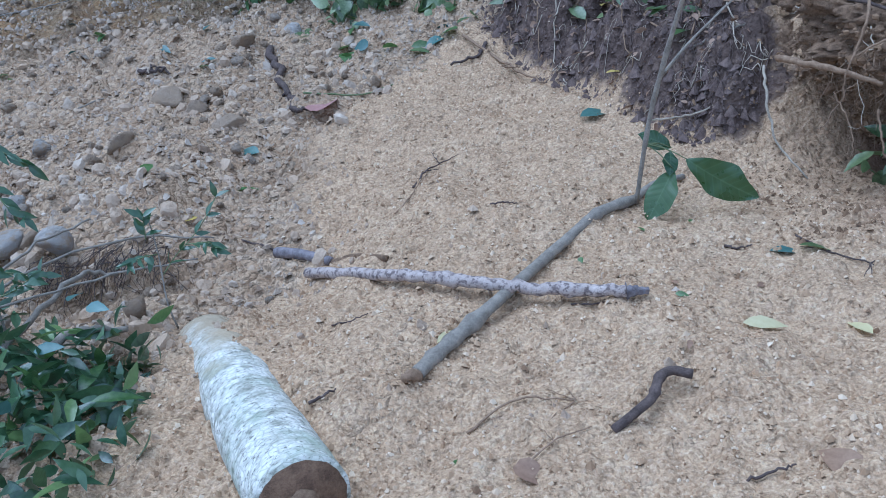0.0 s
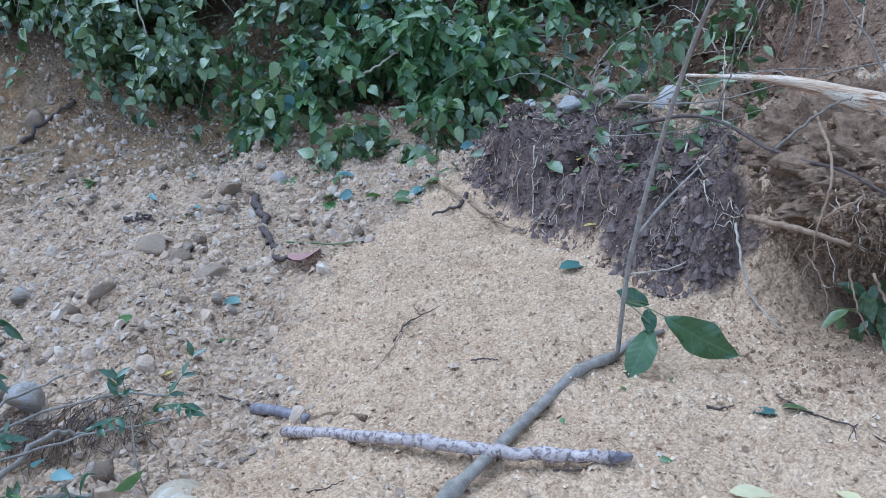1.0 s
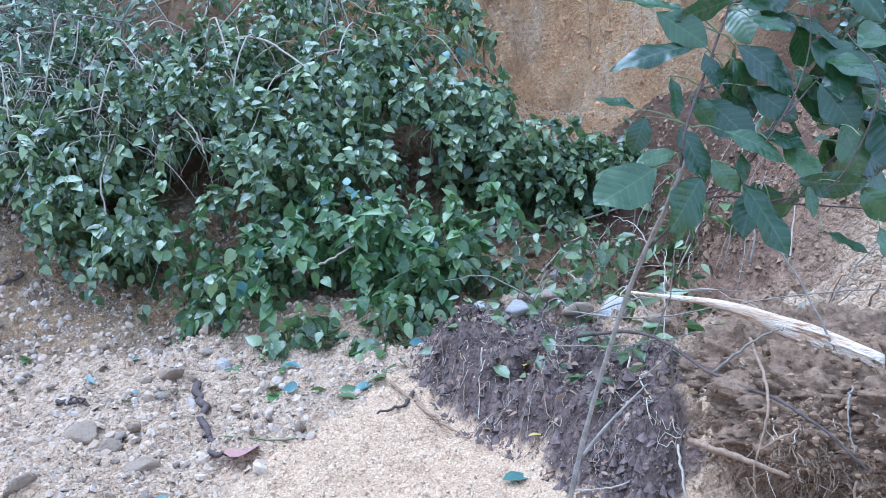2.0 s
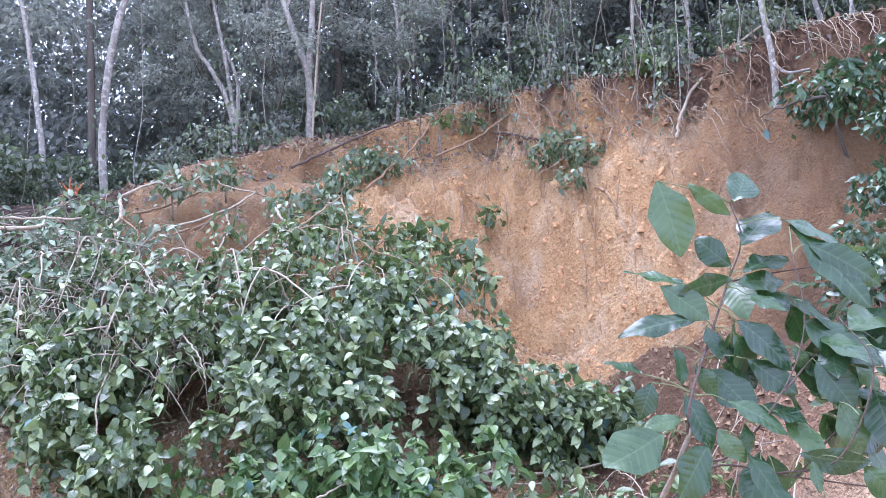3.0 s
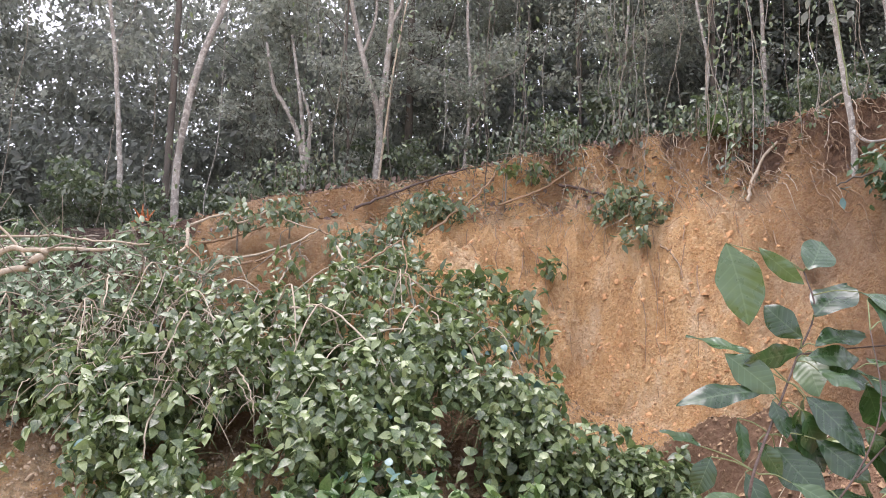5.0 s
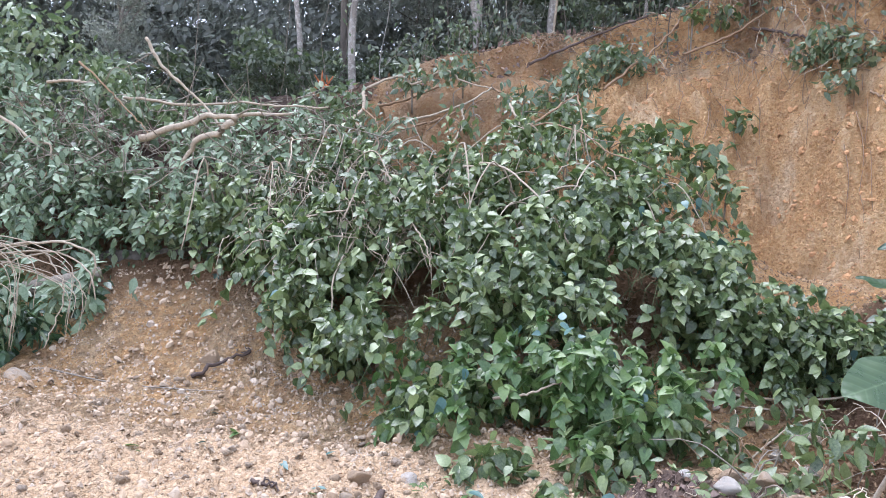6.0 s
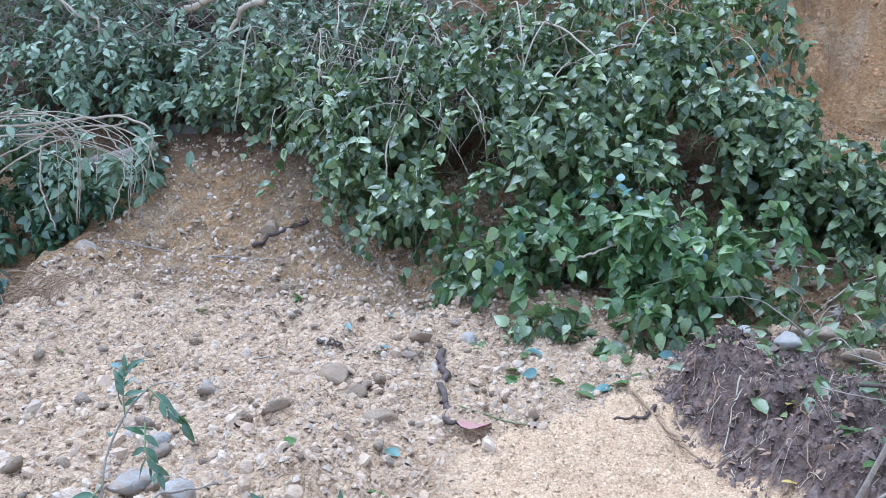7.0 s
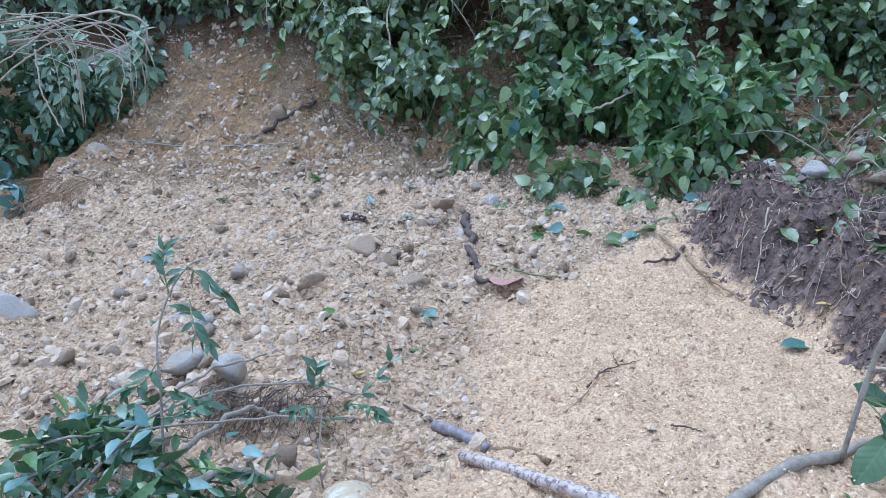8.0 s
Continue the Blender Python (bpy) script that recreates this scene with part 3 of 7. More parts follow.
# brown soil at left; at right brown soil plus painted tree shadow
soil_tree_shade = np.maximum(0.62 * (1 - step(-1.4, 0.4, X + 0.8 * fbm(X, Y, 0.9, 3, 47))), 0.75 * step(3.6, 5.6, X + 0.8 * fbm(X, Y, 0.9, 3, 48))) * scar
# topsoil and painted shade together; also darkens the ground behind the shrub's gaps
layer(gme, "topsoil_shade", (1 - 0.7 * step(1.0, 1.15, X) * (1 - step(1.45, 1.6, X)) * step(2.2, 2.6, Y) * (1 - step(3.3, 3.6, Y))) * np.maximum(np.maximum(soil_tree_shade, 0.8 * step(7.9, 8.5, Y) * (1 - step(9.6, 10.3, Y)) * (1 - step(0.9, 1.6, X))), np.maximum(soil * (0.25 + 0.65 * step(1.5, 3.2, X)), np.maximum(flankside, step(1.1, 1.4, X + 0.2 * fbm(X, Y, 4, 3, 46)) * step(2.1, 2.5, Y) * (1 - step(3.0, 3.4, Y))))))
layer(gme, "gravel", np.clip(1 - sand_mask(X, Y), 0, 1))
ground = thing("ground", gme, "tan sand, stony soil and bare orange clay of a fresh landslide", "ground", kind="structure")


def on_ground(x, y, lift=0.0):
    return np.array([x, y, float(ground_z(x, y)) + lift])


# ---------------------------------------------------------------- things on the sand
DIAMOND = (np.array([(0, 0, 0), (-0.27, 0.45, 0.07), (0, 1, -0.1), (0.27, 0.45, 0.07)], float), np.array([(0, 2, 1), (0, 3, 2)]))


def blob(centre, radii, rough=0.25, scale=2.0, rows=24, cols=36, seed=0.0, soft=0.92):
    """A lumpy round mass."""
    th, ph = np.meshgrid(np.linspace(0.02, np.pi - 0.02, rows), np.arange(cols) * 2 * np.pi / cols, indexing="ij")
    d = np.stack([np.sin(th) * np.cos(ph), np.sin(th) * np.sin(ph), np.cos(th)], -1).reshape(-1, 3)
    amp = np.array([noise.fractal(Vector(p * scale) + Vector((seed, seed * 2, 0)), soft, 2.1, 6) for p in d])
    v = np.asarray(centre) + d * (1 + rough * amp[:, None]) * np.asarray(radii)
    j, i = np.meshgrid(np.arange(cols), np.arange(rows - 1))
    f = np.stack([i * cols + j, (i + 1) * cols + j, (i + 1) * cols + (j + 1) % cols, i * cols + (j + 1) % cols], -1).reshape(-1, 4)
    flat = np.r_[f.ravel(), np.arange(cols), (rows - 1) * cols + np.arange(cols)[::-1]]
    return v, flat, [4] * len(f) + [cols, cols]


def rock(radii, seed, rows=10, cols=14, edge=26):
    """A worn angular stone: a round body cut by a dozen flat sides."""
    r = np.random.default_rng(seed)
    th, ph = np.meshgrid(np.linspace(0.02, np.pi - 0.02, rows), np.arange(cols) * 2 * np.pi / cols, indexing="ij")
    d = np.stack([np.sin(th) * np.cos(ph), np.sin(th) * np.sin(ph), np.cos(th)], -1).reshape(-1, 3)
    n, h = norm(r.normal(0, 1, (11, 3))), r.uniform(0.55, 0.95, 11)
    v = d * (((np.maximum(d @ n.T, 0) / h) ** edge).sum(1, keepdims=True) + 0.02) ** (-1 / edge) * np.asarray(radii)
    j, i = np.meshgrid(np.arange(cols), np.arange(rows - 1))
    f = np.stack([i * cols + j, (i + 1) * cols + j, (i + 1) * cols + (j + 1) % cols, i * cols + (j + 1) % cols], -1).reshape(-1, 4)
    return v, np.r_[f.ravel(), np.arange(cols), (rows - 1) * cols + np.arange(cols)[::-1]], [4] * len(f) + [cols, cols]


def blob_mesh(name, mat, *a, **k):
    s = Soup()
    s.add(*blob(*a, **k))
    return s.mesh(name, mat)


def laid(points, lift):
    """Plan points laid on the ground."""
    return [on_ground(x, y, lift) for x, y in points]


# sawn log with pale lichen, half buried at its far end
log_a, log_b = np.array([-0.535, 1.30, 0.485]), np.array([-1.02, 2.25, 0.29])
cut_log = thing("cut_log", None, "sawn log with pale lichen-covered bark, half buried in sand", "log")
s = Soup()
tube(s, [log_a, log_a * 0.6 + log_b * 0.4, log_a * 0.25 + log_b * 0.75 + np.array([0.01, 0, 0]), log_b], 0.117, 0.116, sides=40, n=60, rough=0.006)
part("bark", s.mesh("bark", M_LOG), cut_log)
s = Soup()
back = norm(log_a - log_b)
tube(s, [log_a - back * 0.02, log_a + back * 0.006], 0.108, 0.106, sides=40, n=3, rough=0.01)
part("cut_face", s.mesh("cut_face", M_LOGCUT), cut_log, "dark brown sawn wood end")
s = Soup()
tube(s, [log_a, log_a + back * 0.009], 0.040, 0.036, sides=24, n=3, rough=0.06)
part("heartwood", s.mesh("heartwood", M_ROOT), cut_log, "paler heartwood at the centre")

# spotted pale branch lying over a grey one
spotted = thing("fallen_branch", None, "pale peeling branch with dark purple spots, lying on sand", "branch")
part("wood", tube_mesh("wood", M_SPOT, [(-0.711, 2.626, 0.297), (-0.340, 2.297, 0.434), (-0.061, 2.118, 0.467), (0.125, 2.049, 0.460), (0.365, 1.960, 0.468)], 0.0215, 0.0185, sides=14, n=44, rough=0.025, wobble=0.003, knots=2), spotted)
part("broken_tip", tube_mesh("broken_tip", M_GREYSTICK, [(0.362, 1.960, 0.468), (0.395, 1.962, 0.463), (0.43, 1.967, 0.453)], 0.0185, 0.009, sides=12, n=9, rough=0.28), spotted, "grey splintered end")
grey = thing("fallen_branch", None, "grey-green branch with ringed nodes, lying on sand", "branch")
part("wood", tube_mesh("wood", M_BRANCH, laid([(-0.27, 1.74), (-0.21, 1.85), (-0.10, 1.96), (0.03, 2.09), (0.25, 2.42), (0.40, 2.55), (0.56, 2.68)], 0.02), 0.0215, 0.018, sides=14, n=40, rough=0.03, knots=6), grey)
part("thin_end", tube_mesh("thin_end", M_BRANCH, laid([(0.56, 2.68), (0.66, 2.77), (0.80, 2.88)], 0.02), 0.015, 0.012, sides=10, n=12, rough=0.03), grey)
part("frayed_end", tube_mesh("frayed_end", M_ROOT, laid([(-0.27, 1.74), (-0.285, 1.715), (-0.30, 1.695)], 0.012), 0.0205, 0.013, sides=12, n=8, rough=0.2), grey, "frayed brown end")
rotten = thing("fallen_branch", None, "short dark rotten stick half sunk in sand", "branch")
part("wood", tube_mesh("wood", M_GREYSTICK, laid([(-0.87, 2.86), (-0.76, 2.78), (-0.63, 2.70)], 0.018), 0.024, 0.02, sides=12, n=16, rough=0.05), rotten)
part("crust", tube_mesh("crust", M_CLOD, laid([(-0.63, 2.70), (-0.5, 2.6), (-0.38, 2.47)], 0.004), 0.016, 0.012, sides=10, n=16, rough=0.15), rotten, "sandy crust")
part("twig", tube_mesh("twig", M_DARKSTICK, laid([(-0.86, 2.87), (-1.0, 2.95), (-1.14, 3.02)], 0.012), 0.006, 0.003, sides=6, n=10, wobble=0.003), rotten)

snake = thing("curved_root", None, "dark red-brown curved root lying on sand", "root")
part("wood", tube_mesh("wood", M_DARKSTICK, [on_ground(0.21, 1.45, 0.012), on_ground(0.27, 1.475, 0.02), on_ground(0.325, 1.52, 0.035), on_ground(0.355, 1.565, 0.05), on_ground(0.395, 1.60, 0.05), on_ground(0.445, 1.585, 0.04)], 0.012, 0.013, sides=12, n=30, rough=0.03, knots=2), snake)


def twig_on(points, r, label, mat, lift=0.004, branches=0):
    """A thin stick on the ground, with side shoots."""
    t = thing("twig", None, label, "twig", "twigs on the ground")
    main = part("stem", tube_mesh("stem", mat, laid(points, lift + r), r, r * 0.5, sides=6, n=14, wobble=r * 0.5, rough=0.05), t)
    for k in range(branches):
        i = rng.integers(1, len(points))
        x, y = points[i - 1] if i == len(points) else points[i]
        a = rng.uniform(0, 6.28)
        ln = rng.uniform(0.05, 0.1)
        part("shoot", tube_mesh("shoot", mat, laid([(x, y), (x + ln * math.cos(a), y + ln * math.sin(a))], lift + r * 1.4), r * 0.6, r * 0.25, sides=5, n=6, wobble=r * 0.4), t)
    return t


twig_on([(-0.15, 1.52), (-0.02, 1.58), (0.14, 1.57)], 0.004, "thin dry brown twig on sand", M_ROOT, branches=3)
twig_on([(-0.01, 1.36), (0.06, 1.42), (0.16, 1.47)], 0.003, "thin dry brown twig on sand", M_ROOT, branches=1)
twig_on([(-0.29, 3.12), (-0.23, 3.28), (-0.17, 3.42)], 0.005, "thin dark forked twig on sand", M_DARKSTICK, branches=3)
twig_on([(-0.36, 2.86), (-0.30, 3.02), (-0.25, 3.16)], 0.004, "faint buried twig in sand", M_ROOT)
twig_on([(-0.56, 1.65), (-0.52, 1.67), (-0.49, 1.70)], 0.005, "short dark twig on sand", M_DARKSTICK)
twig_on([(0.20, 1.99), (0.28, 1.97), (0.36, 1.98)], 0.003, "short dark twig beside the spotted branch", M_DARKSTICK)
twig_on([(0.02, 2.72), (0.08, 2.70), (0.12, 2.68)], 0.004, "short dark twig on sand", M_DARKSTICK)
twig_on([(0.98, 2.24), (1.05, 2.14), (1.12, 2.03), (1.17, 1.92)], 0.004, "thin dark twig on sand", M_DARKSTICK, branches=4)
twig_on([(0.76, 2.27), (0.80, 2.26), (0.85, 2.27)], 0.005, "short dark twig on sand", M_DARKSTICK)
twig_on([(0.46, 1.24), (0.53, 1.25), (0.58, 1.27)], 0.004, "short dark twig on sand", M_DARKSTICK)
twig_on([(0.84, 1.27), (0.87, 1.36), (0.90, 1.46)], 0.005, "dark bent twig on sand", M_DARKSTICK)
twig_on([(-0.55, 2.10), (-0.48, 2.05), (-0.42, 2.06)], 0.003, "thin dark twig on sand", M_DARKSTICK)
twig_on([(-1.24, 5.42), (-1.13, 4.95), (-1.02, 4.55), (-0.95, 4.28)], 0.028, "dark rotten stick lying on stony soil", M_DARKSTICK, lift=0.0, branches=2)
twig_on([(-3.54, 7.18), (-3.34, 7.36), (-3.14, 7.58)], 0.024, "dark fallen stick below the shrub", M_DARKSTICK, branches=2)
twig_on([(-2.04, 5.12), (-1.95, 5.08), (-1.88, 5.14)], 0.016, "dark rotten chip on stony soil", M_DARKSTICK, branches=4)
twig_on([(-4.9, 6.95), (-4.3, 7.0), (-3.6, 6.95), (-3.1, 6.9)], 0.010, "thin bare twig on stony soil", M_BRANCH, branches=3)
twig_on([(-2.75, 4.6), (-2.45, 4.8), (-2.2, 5.05)], 0.008, "thin bare twig on stony soil", M_BRANCH)
twig_on([(-0.9, 4.4), (-0.55, 4.5), (-0.2, 4.75)], 0.006, "thin green stem on sand", M_VINE)
twig_on([(0.05, 5.0), (0.3, 4.5), (0.44, 4.2)], 0.010, "thin brown root along the dark bank", M_ROOT, branches=3)
twig_on([(0.18, 4.9), (0.12, 4.72), (-0.05, 4.62)], 0.014, "bent brown root on sand", M_DARKSTICK)


def fallen_leaf(x, y, size, mat, heading, label, shape=OVAL, lift=0.012, tilt=0.25):
    """One loose leaf on the ground."""
    s = Soup()
    a = radians(heading)
    ax = np.array([[math.cos(a), math.sin(a), rng.uniform(-0.1, 0.15)]])
    nr = np.array([[rng.normal(0, tilt), rng.normal(0, tilt), 1.0]])
    leaves(s, shape, np.array([[-ax[0][0] * size / 2, -ax[0][1] * size / 2, 0]]), ax, nr, [size])
    return thing("fallen_leaf", s.mesh("fallen_leaf", mat), label, "leaf", "fallen leaves", at=on_ground(x, y, lift))


fallen_leaf(0.71, 1.79, 0.12, M_PALE, -15, "pale yellow-green fallen leaf on sand", LEAFLET)
fallen_leaf(0.96, 1.76, 0.09, M_PALE, 110, "pale yellow-green fallen leaf on sand")
fallen_leaf(-0.17, 1.94, 0.13, M_PALE, 50, "pale yellow fallen leaf under the grey branch", LANCE, 0.02)
fallen_leaf(0.0, 1.33, 0.09, M_DRY, -40, "curled brown dry leaf on sand", HEART, 0.015, 0.5)
fallen_leaf(0.66, 1.25, 0.10, M_DRY, 120, "light brown dry leaf on sand", HEART)
fallen_leaf(0.93, 2.18, 0.11, M_TEAL, -10, "blue-green wilted leaf on sand")
fallen_leaf(1.01, 2.16, 0.10, M_BUSH, -15, "dark green leaf on sand")
fallen_leaf(-0.78, 4.33, 0.26, M_PINK, 80, "pink-brown dry leaf at the edge of the sand", HEART, 0.02)
fallen_leaf(-1.14, 3.84, 0.14, M_TEAL, 150, "blue-green wilted leaf on stony soil")
fallen_leaf(-0.86, 4.62, 0.14, M_TEAL, 30, "blue-green wilted leaf on stony soil")
fallen_leaf(-1.08, 3.42, 0.13, M_FRESH, 20, "small green leaf on stony soil", LANCE)
fallen_leaf(0.74, 3.80, 0.10, M_YELLOW, 10, "small yellow leaf on the dark bank", lift=0.03)
fallen_leaf(0.84, 4.5, 0.09, M_YELLOW, 60, "small yellow leaf on the dark bank", lift=0.03)
fallen_leaf(-1.25, 3.1, 0.10, M_YELLOW, 70, "small yellow leaf on stony soil")
fallen_leaf(0.60, 3.62, 0.17, M_TEAL, 20, "blue-green wilted leaf at the foot of the bank", lift=0.02)
fallen_leaf(1.0, 3.55, 0.2, M_FRESH, 40, "pale green leaf on the dark bank", LANCE, 0.05)
for k in range(40):
    x, y = rng.uniform(-1.1, 0.35), rng.uniform(4.75, 5.9)
    if y > 4.9 + 0.35 * abs(x + 0.2):
        fallen_leaf(x, y, rng.uniform(0.09, 0.17), (M_BUSH, M_FRESH, M_TEAL)[k % 3], rng.uniform(0, 360), ("dark green leaf fallen below the shrub", "fresh green leaf fallen below the shrub", "blue-green wilted leaf fallen below the shrub")[k % 3], HEART if k % 2 else OVAL, 0.03, 0.5)
for k in range(22):
    x, y = rng.uniform(-4.2, -1.4), rng.uniform(3.0, 7.0)
    fallen_leaf(x, y, rng.uniform(0.07, 0.13), (M_FRESH, M_TEAL)[k % 2], rng.uniform(0, 360), ("small green leaf on stony soil", "blue-green wilted leaf on stony soil")[k % 2], OVAL, 0.02, 0.4)
for k in range(10):
    x, y = rng.uniform(-0.4, 0.8), rng.uniform(1.3, 2.6)
    fallen_leaf(x, y, rng.uniform(0.03, 0.05), (M_FRESH, M_DRY)[k % 2], rng.uniform(0, 360), ("tiny green leaf on sand", "tiny brown leaf on sand")[k % 2], OVAL, 0.006, 0.3)

# ---------------------------------------------------------------- big-leaved sapling
sapling = thing("sapling", None, "young tree with thin stem and large glossy dark green leaves", "sapling")
part("stem", tube_mesh("stem", M_BRANCH, [(0.56, 2.66, 0.36), (0.60, 2.66, 0.60), (0.64, 2.655, 0.79), (0.726, 2.606, 1.13), (0.817, 2.471, 1.514), (0.884, 2.357, 1.738), (0.927, 2.291, 1.89)], 0.0088, 0.0066, sides=10, n=40, rough=0.03, knots=5), sapling)
for pts, r in (([(0.915, 2.30, 1.87), (0.94, 2.30, 2.0), (1.086, 2.436, 2.207), (1.168, 2.5, 2.34), (1.244, 2.536, 2.487), (1.231, 2.577, 2.621)], 0.007),
               ([(0.90, 2.33, 1.80), (1.049, 2.31, 1.80), (1.229, 2.305, 1.99), (1.345, 2.357, 2.198), (1.369, 2.441, 2.425)], 0.0055),
               ([(0.85, 2.41, 1.62), (1.026, 2.383, 1.76), (1.257, 2.318, 1.73), (1.508, 2.214, 1.7)], 0.006),
               ([(1.20, 2.33, 1.74), (1.33, 2.2, 1.80), (1.415, 2.135, 2.056), (1.401, 2.263, 2.21)], 0.005),
               ([(1.23, 2.30, 1.99), (1.45, 2.42, 2.12), (1.72, 2.5, 2.2)], 0.005),
               ([(1.26, 2.32, 1.73), (1.5, 2.42, 1.88), (1.72, 2.5, 1.95)], 0.005),
               ([(1.17, 2.5, 2.34), (1.4, 2.58, 2.38), (1.7, 2.62, 2.42)], 0.005),
               ([(0.66, 2.65, 0.85), (0.78, 2.72, 0.93), (0.98, 2.85, 1.02)], 0.009)):
    part("twig", tube_mesh("twig", M_DARKSTICK if r < 0.008 else M_BRANCH, pts, r * 0.7, r * 0.35, sides=8, n=20, rough=0.03), sapling)
TWIGS = np.concatenate([spline(p, 14) for p in ([(0.915, 2.30, 1.87), (1.086, 2.436, 2.207), (1.168, 2.5, 2.34), (1.244, 2.536, 2.487), (1.231, 2.577, 2.621)], [(1.049, 2.31, 1.80), (1.229, 2.305, 1.99), (1.345, 2.357, 2.198), (1.369, 2.441, 2.425)], [(1.026, 2.383, 1.76), (1.257, 2.318, 1.73), (1.508, 2.214, 1.7)], [(1.33, 2.2, 1.80), (1.415, 2.135, 2.056), (1.401, 2.263, 2.21)], [(0.60, 2.66, 0.60), (0.64, 2.655, 0.79), (0.8, 2.5, 1.45), (0.9, 2.33, 1.8)], [(1.23, 2.30, 1.99), (1.45, 2.42, 2.12), (1.72, 2.5, 2.2)], [(1.26, 2.32, 1.73), (1.5, 2.42, 1.88), (1.72, 2.5, 1.95)], [(1.17, 2.5, 2.34), (1.4, 2.58, 2.38), (1.7, 2.62, 2.42)])])


SHAPES = np.random.default_rng(21)


def blade_shape(width):
    """A large blunt leaf with a bowed blade, a bent midrib and a waved margin: corners, faces and flat places on the blade."""
    bend, twist, phase, curl, droop = SHAPES.normal(0, 0.09), SHAPES.normal(0, 0.35), SHAPES.uniform(0, 6.28), SHAPES.uniform(0.1, 0.5), SHAPES.uniform(0.08, 0.34)
    lobe = SHAPES.normal(0, 0.06)
    rows, cols = 18, 7
    v, flat = [], []
    for i in range(rows + 1):
        y = i / rows
        w = (0.02 if i in (0, rows) else math.sin(math.pi * y ** 1.1) ** 0.8 * (1 - 0.25 * max(0.0, y - 0.72))) * width / 2
        for j in range(cols):
            a = 2 * j / (cols - 1) - 1
            x = a * w * (1 + lobe * a + 0.035 * math.sin(17 * y + 2 * a + phase))
            z = 0.16 * abs(x) - curl * x * x / width - droop * y * y + twist * x * y + 0.028 * a * a * math.sin(13 * y + phase + 1.7 * a)
            z += 0.002 * math.cos(52 * (y - 0.7 * abs(x)))
            v.append((x + bend * y * y, y, z))
            flat.append((x, y, 0))
    f = [(i * cols + j, i * cols + j + 1, (i + 1) * cols + j + 1, (i + 1) * cols + j) for i in range(rows) for j in range(cols - 1)]
    return np.array(v, float), np.array(f), np.array(flat, np.float32)


def big_leaf(base, tip, width=0.62, reach=0.3):
    """A large leaf on its stalk, from base to tip, no further than its reach from a twig."""
    b, t = np.array(base), np.array(tip)
    near = TWIGS[np.argmin(((TWIGS - b) ** 2).sum(1))]
    pull = (near - b) * max(0.0, 1 - reach / max(1e-6, float(np.linalg.norm(near - b))))
    b, t = b + pull, t + pull
    ln = float(np.linalg.norm(t - b))
    nr = norm(np.array([[-0.25, -0.75, 0.5]]) + 1.05 * rng.normal(0, 0.34, (1, 3)))
    tv, tf, flat = blade_shape(min(width * 1.02, 0.66))
    s = Soup()
    leaves(s, (tv, tf), b[None], (t - b)[None], nr, [ln * 1.06])
    me = s.mesh("leaf", M_BIGLEAF)
    blade = me.attributes.new("blade", "FLOAT_VECTOR", "POINT")
    blade.data.foreach_set("vector", flat.ravel())
    leaf = part("leaf", me, sapling)
    part("stalk", tube_mesh("stalk", M_VINE, [near, (near + b) / 2 + np.array([0, 0, 0.01]), b], 0.0024, 0.0018, sides=5, n=7), leaf)


# leaves of the crown
big_leaf((0.968, 2.572, 2.696), (1.028, 2.504, 2.460), 0.59)
big_leaf((1.078, 2.571, 2.689), (1.182, 2.516, 2.567), 0.32)
big_leaf((1.234, 2.550, 2.620), (1.330, 2.606, 2.739), 0.74)
big_leaf((1.226, 2.503, 2.467), (1.398, 2.575, 2.608), 0.57)
big_leaf((1.388, 2.531, 2.557), (1.570, 2.469, 2.487), 0.39)
big_leaf((1.445, 2.481, 2.463), (1.641, 2.378, 2.354), 0.40)
big_leaf((1.409, 2.518, 2.535), (1.595, 2.376, 2.281), 0.32)
big_leaf((1.210, 2.472, 2.370), (1.419, 2.530, 2.469), 0.42)
big_leaf((1.174, 2.479, 2.390), (1.079, 2.550, 2.490), 0.56)
big_leaf((0.996, 2.460, 2.335), (0.827, 2.517, 2.377), 0.45)
big_leaf((1.162, 2.465, 2.348), (0.980, 2.407, 2.305), 0.36)
big_leaf((0.916, 2.456, 2.325), (1.036, 2.383, 2.227), 0.58)
big_leaf((1.023, 2.421, 2.218), (0.780, 2.340, 2.206), 0.32)
big_leaf((1.178, 2.460, 2.332), (1.402, 2.534, 2.362), 0.32)
big_leaf((1.323, 2.450, 2.299), (1.459, 2.358, 2.228), 0.62)
big_leaf((1.367, 2.400, 2.203), (1.508, 2.263, 2.083), 0.63)
big_leaf((1.489, 2.351, 2.173), (1.701, 2.415, 2.275), 0.52)
big_leaf((1.044, 2.412, 2.192), (1.065, 2.363, 2.094), 0.70)
big_leaf((1.151, 2.419, 2.208), (1.282, 2.317, 2.089), 0.60)
big_leaf((1.157, 2.377, 2.087), (1.272, 2.311, 1.985), 0.51)
big_leaf((1.309, 2.384, 2.124), (1.358, 2.359, 2.062), 0.53)
big_leaf((1.366, 2.346, 2.076), (1.419, 2.252, 1.955), 0.65)
big_leaf((1.472, 2.306, 2.059), (1.518, 2.270, 1.992), 0.85)
big_leaf((1.394, 2.282, 1.954), (1.444, 2.221, 1.828), 0.67)
big_leaf((1.498, 2.264, 1.986), (1.492, 2.165, 1.832), 0.69)
big_leaf((0.927, 2.391, 2.134), (0.947, 2.338, 2.025), 0.48)
big_leaf((0.978, 2.369, 2.069), (1.033, 2.323, 1.991), 0.51)
big_leaf((0.805, 2.360, 2.049), (0.718, 2.419, 2.100), 0.63)
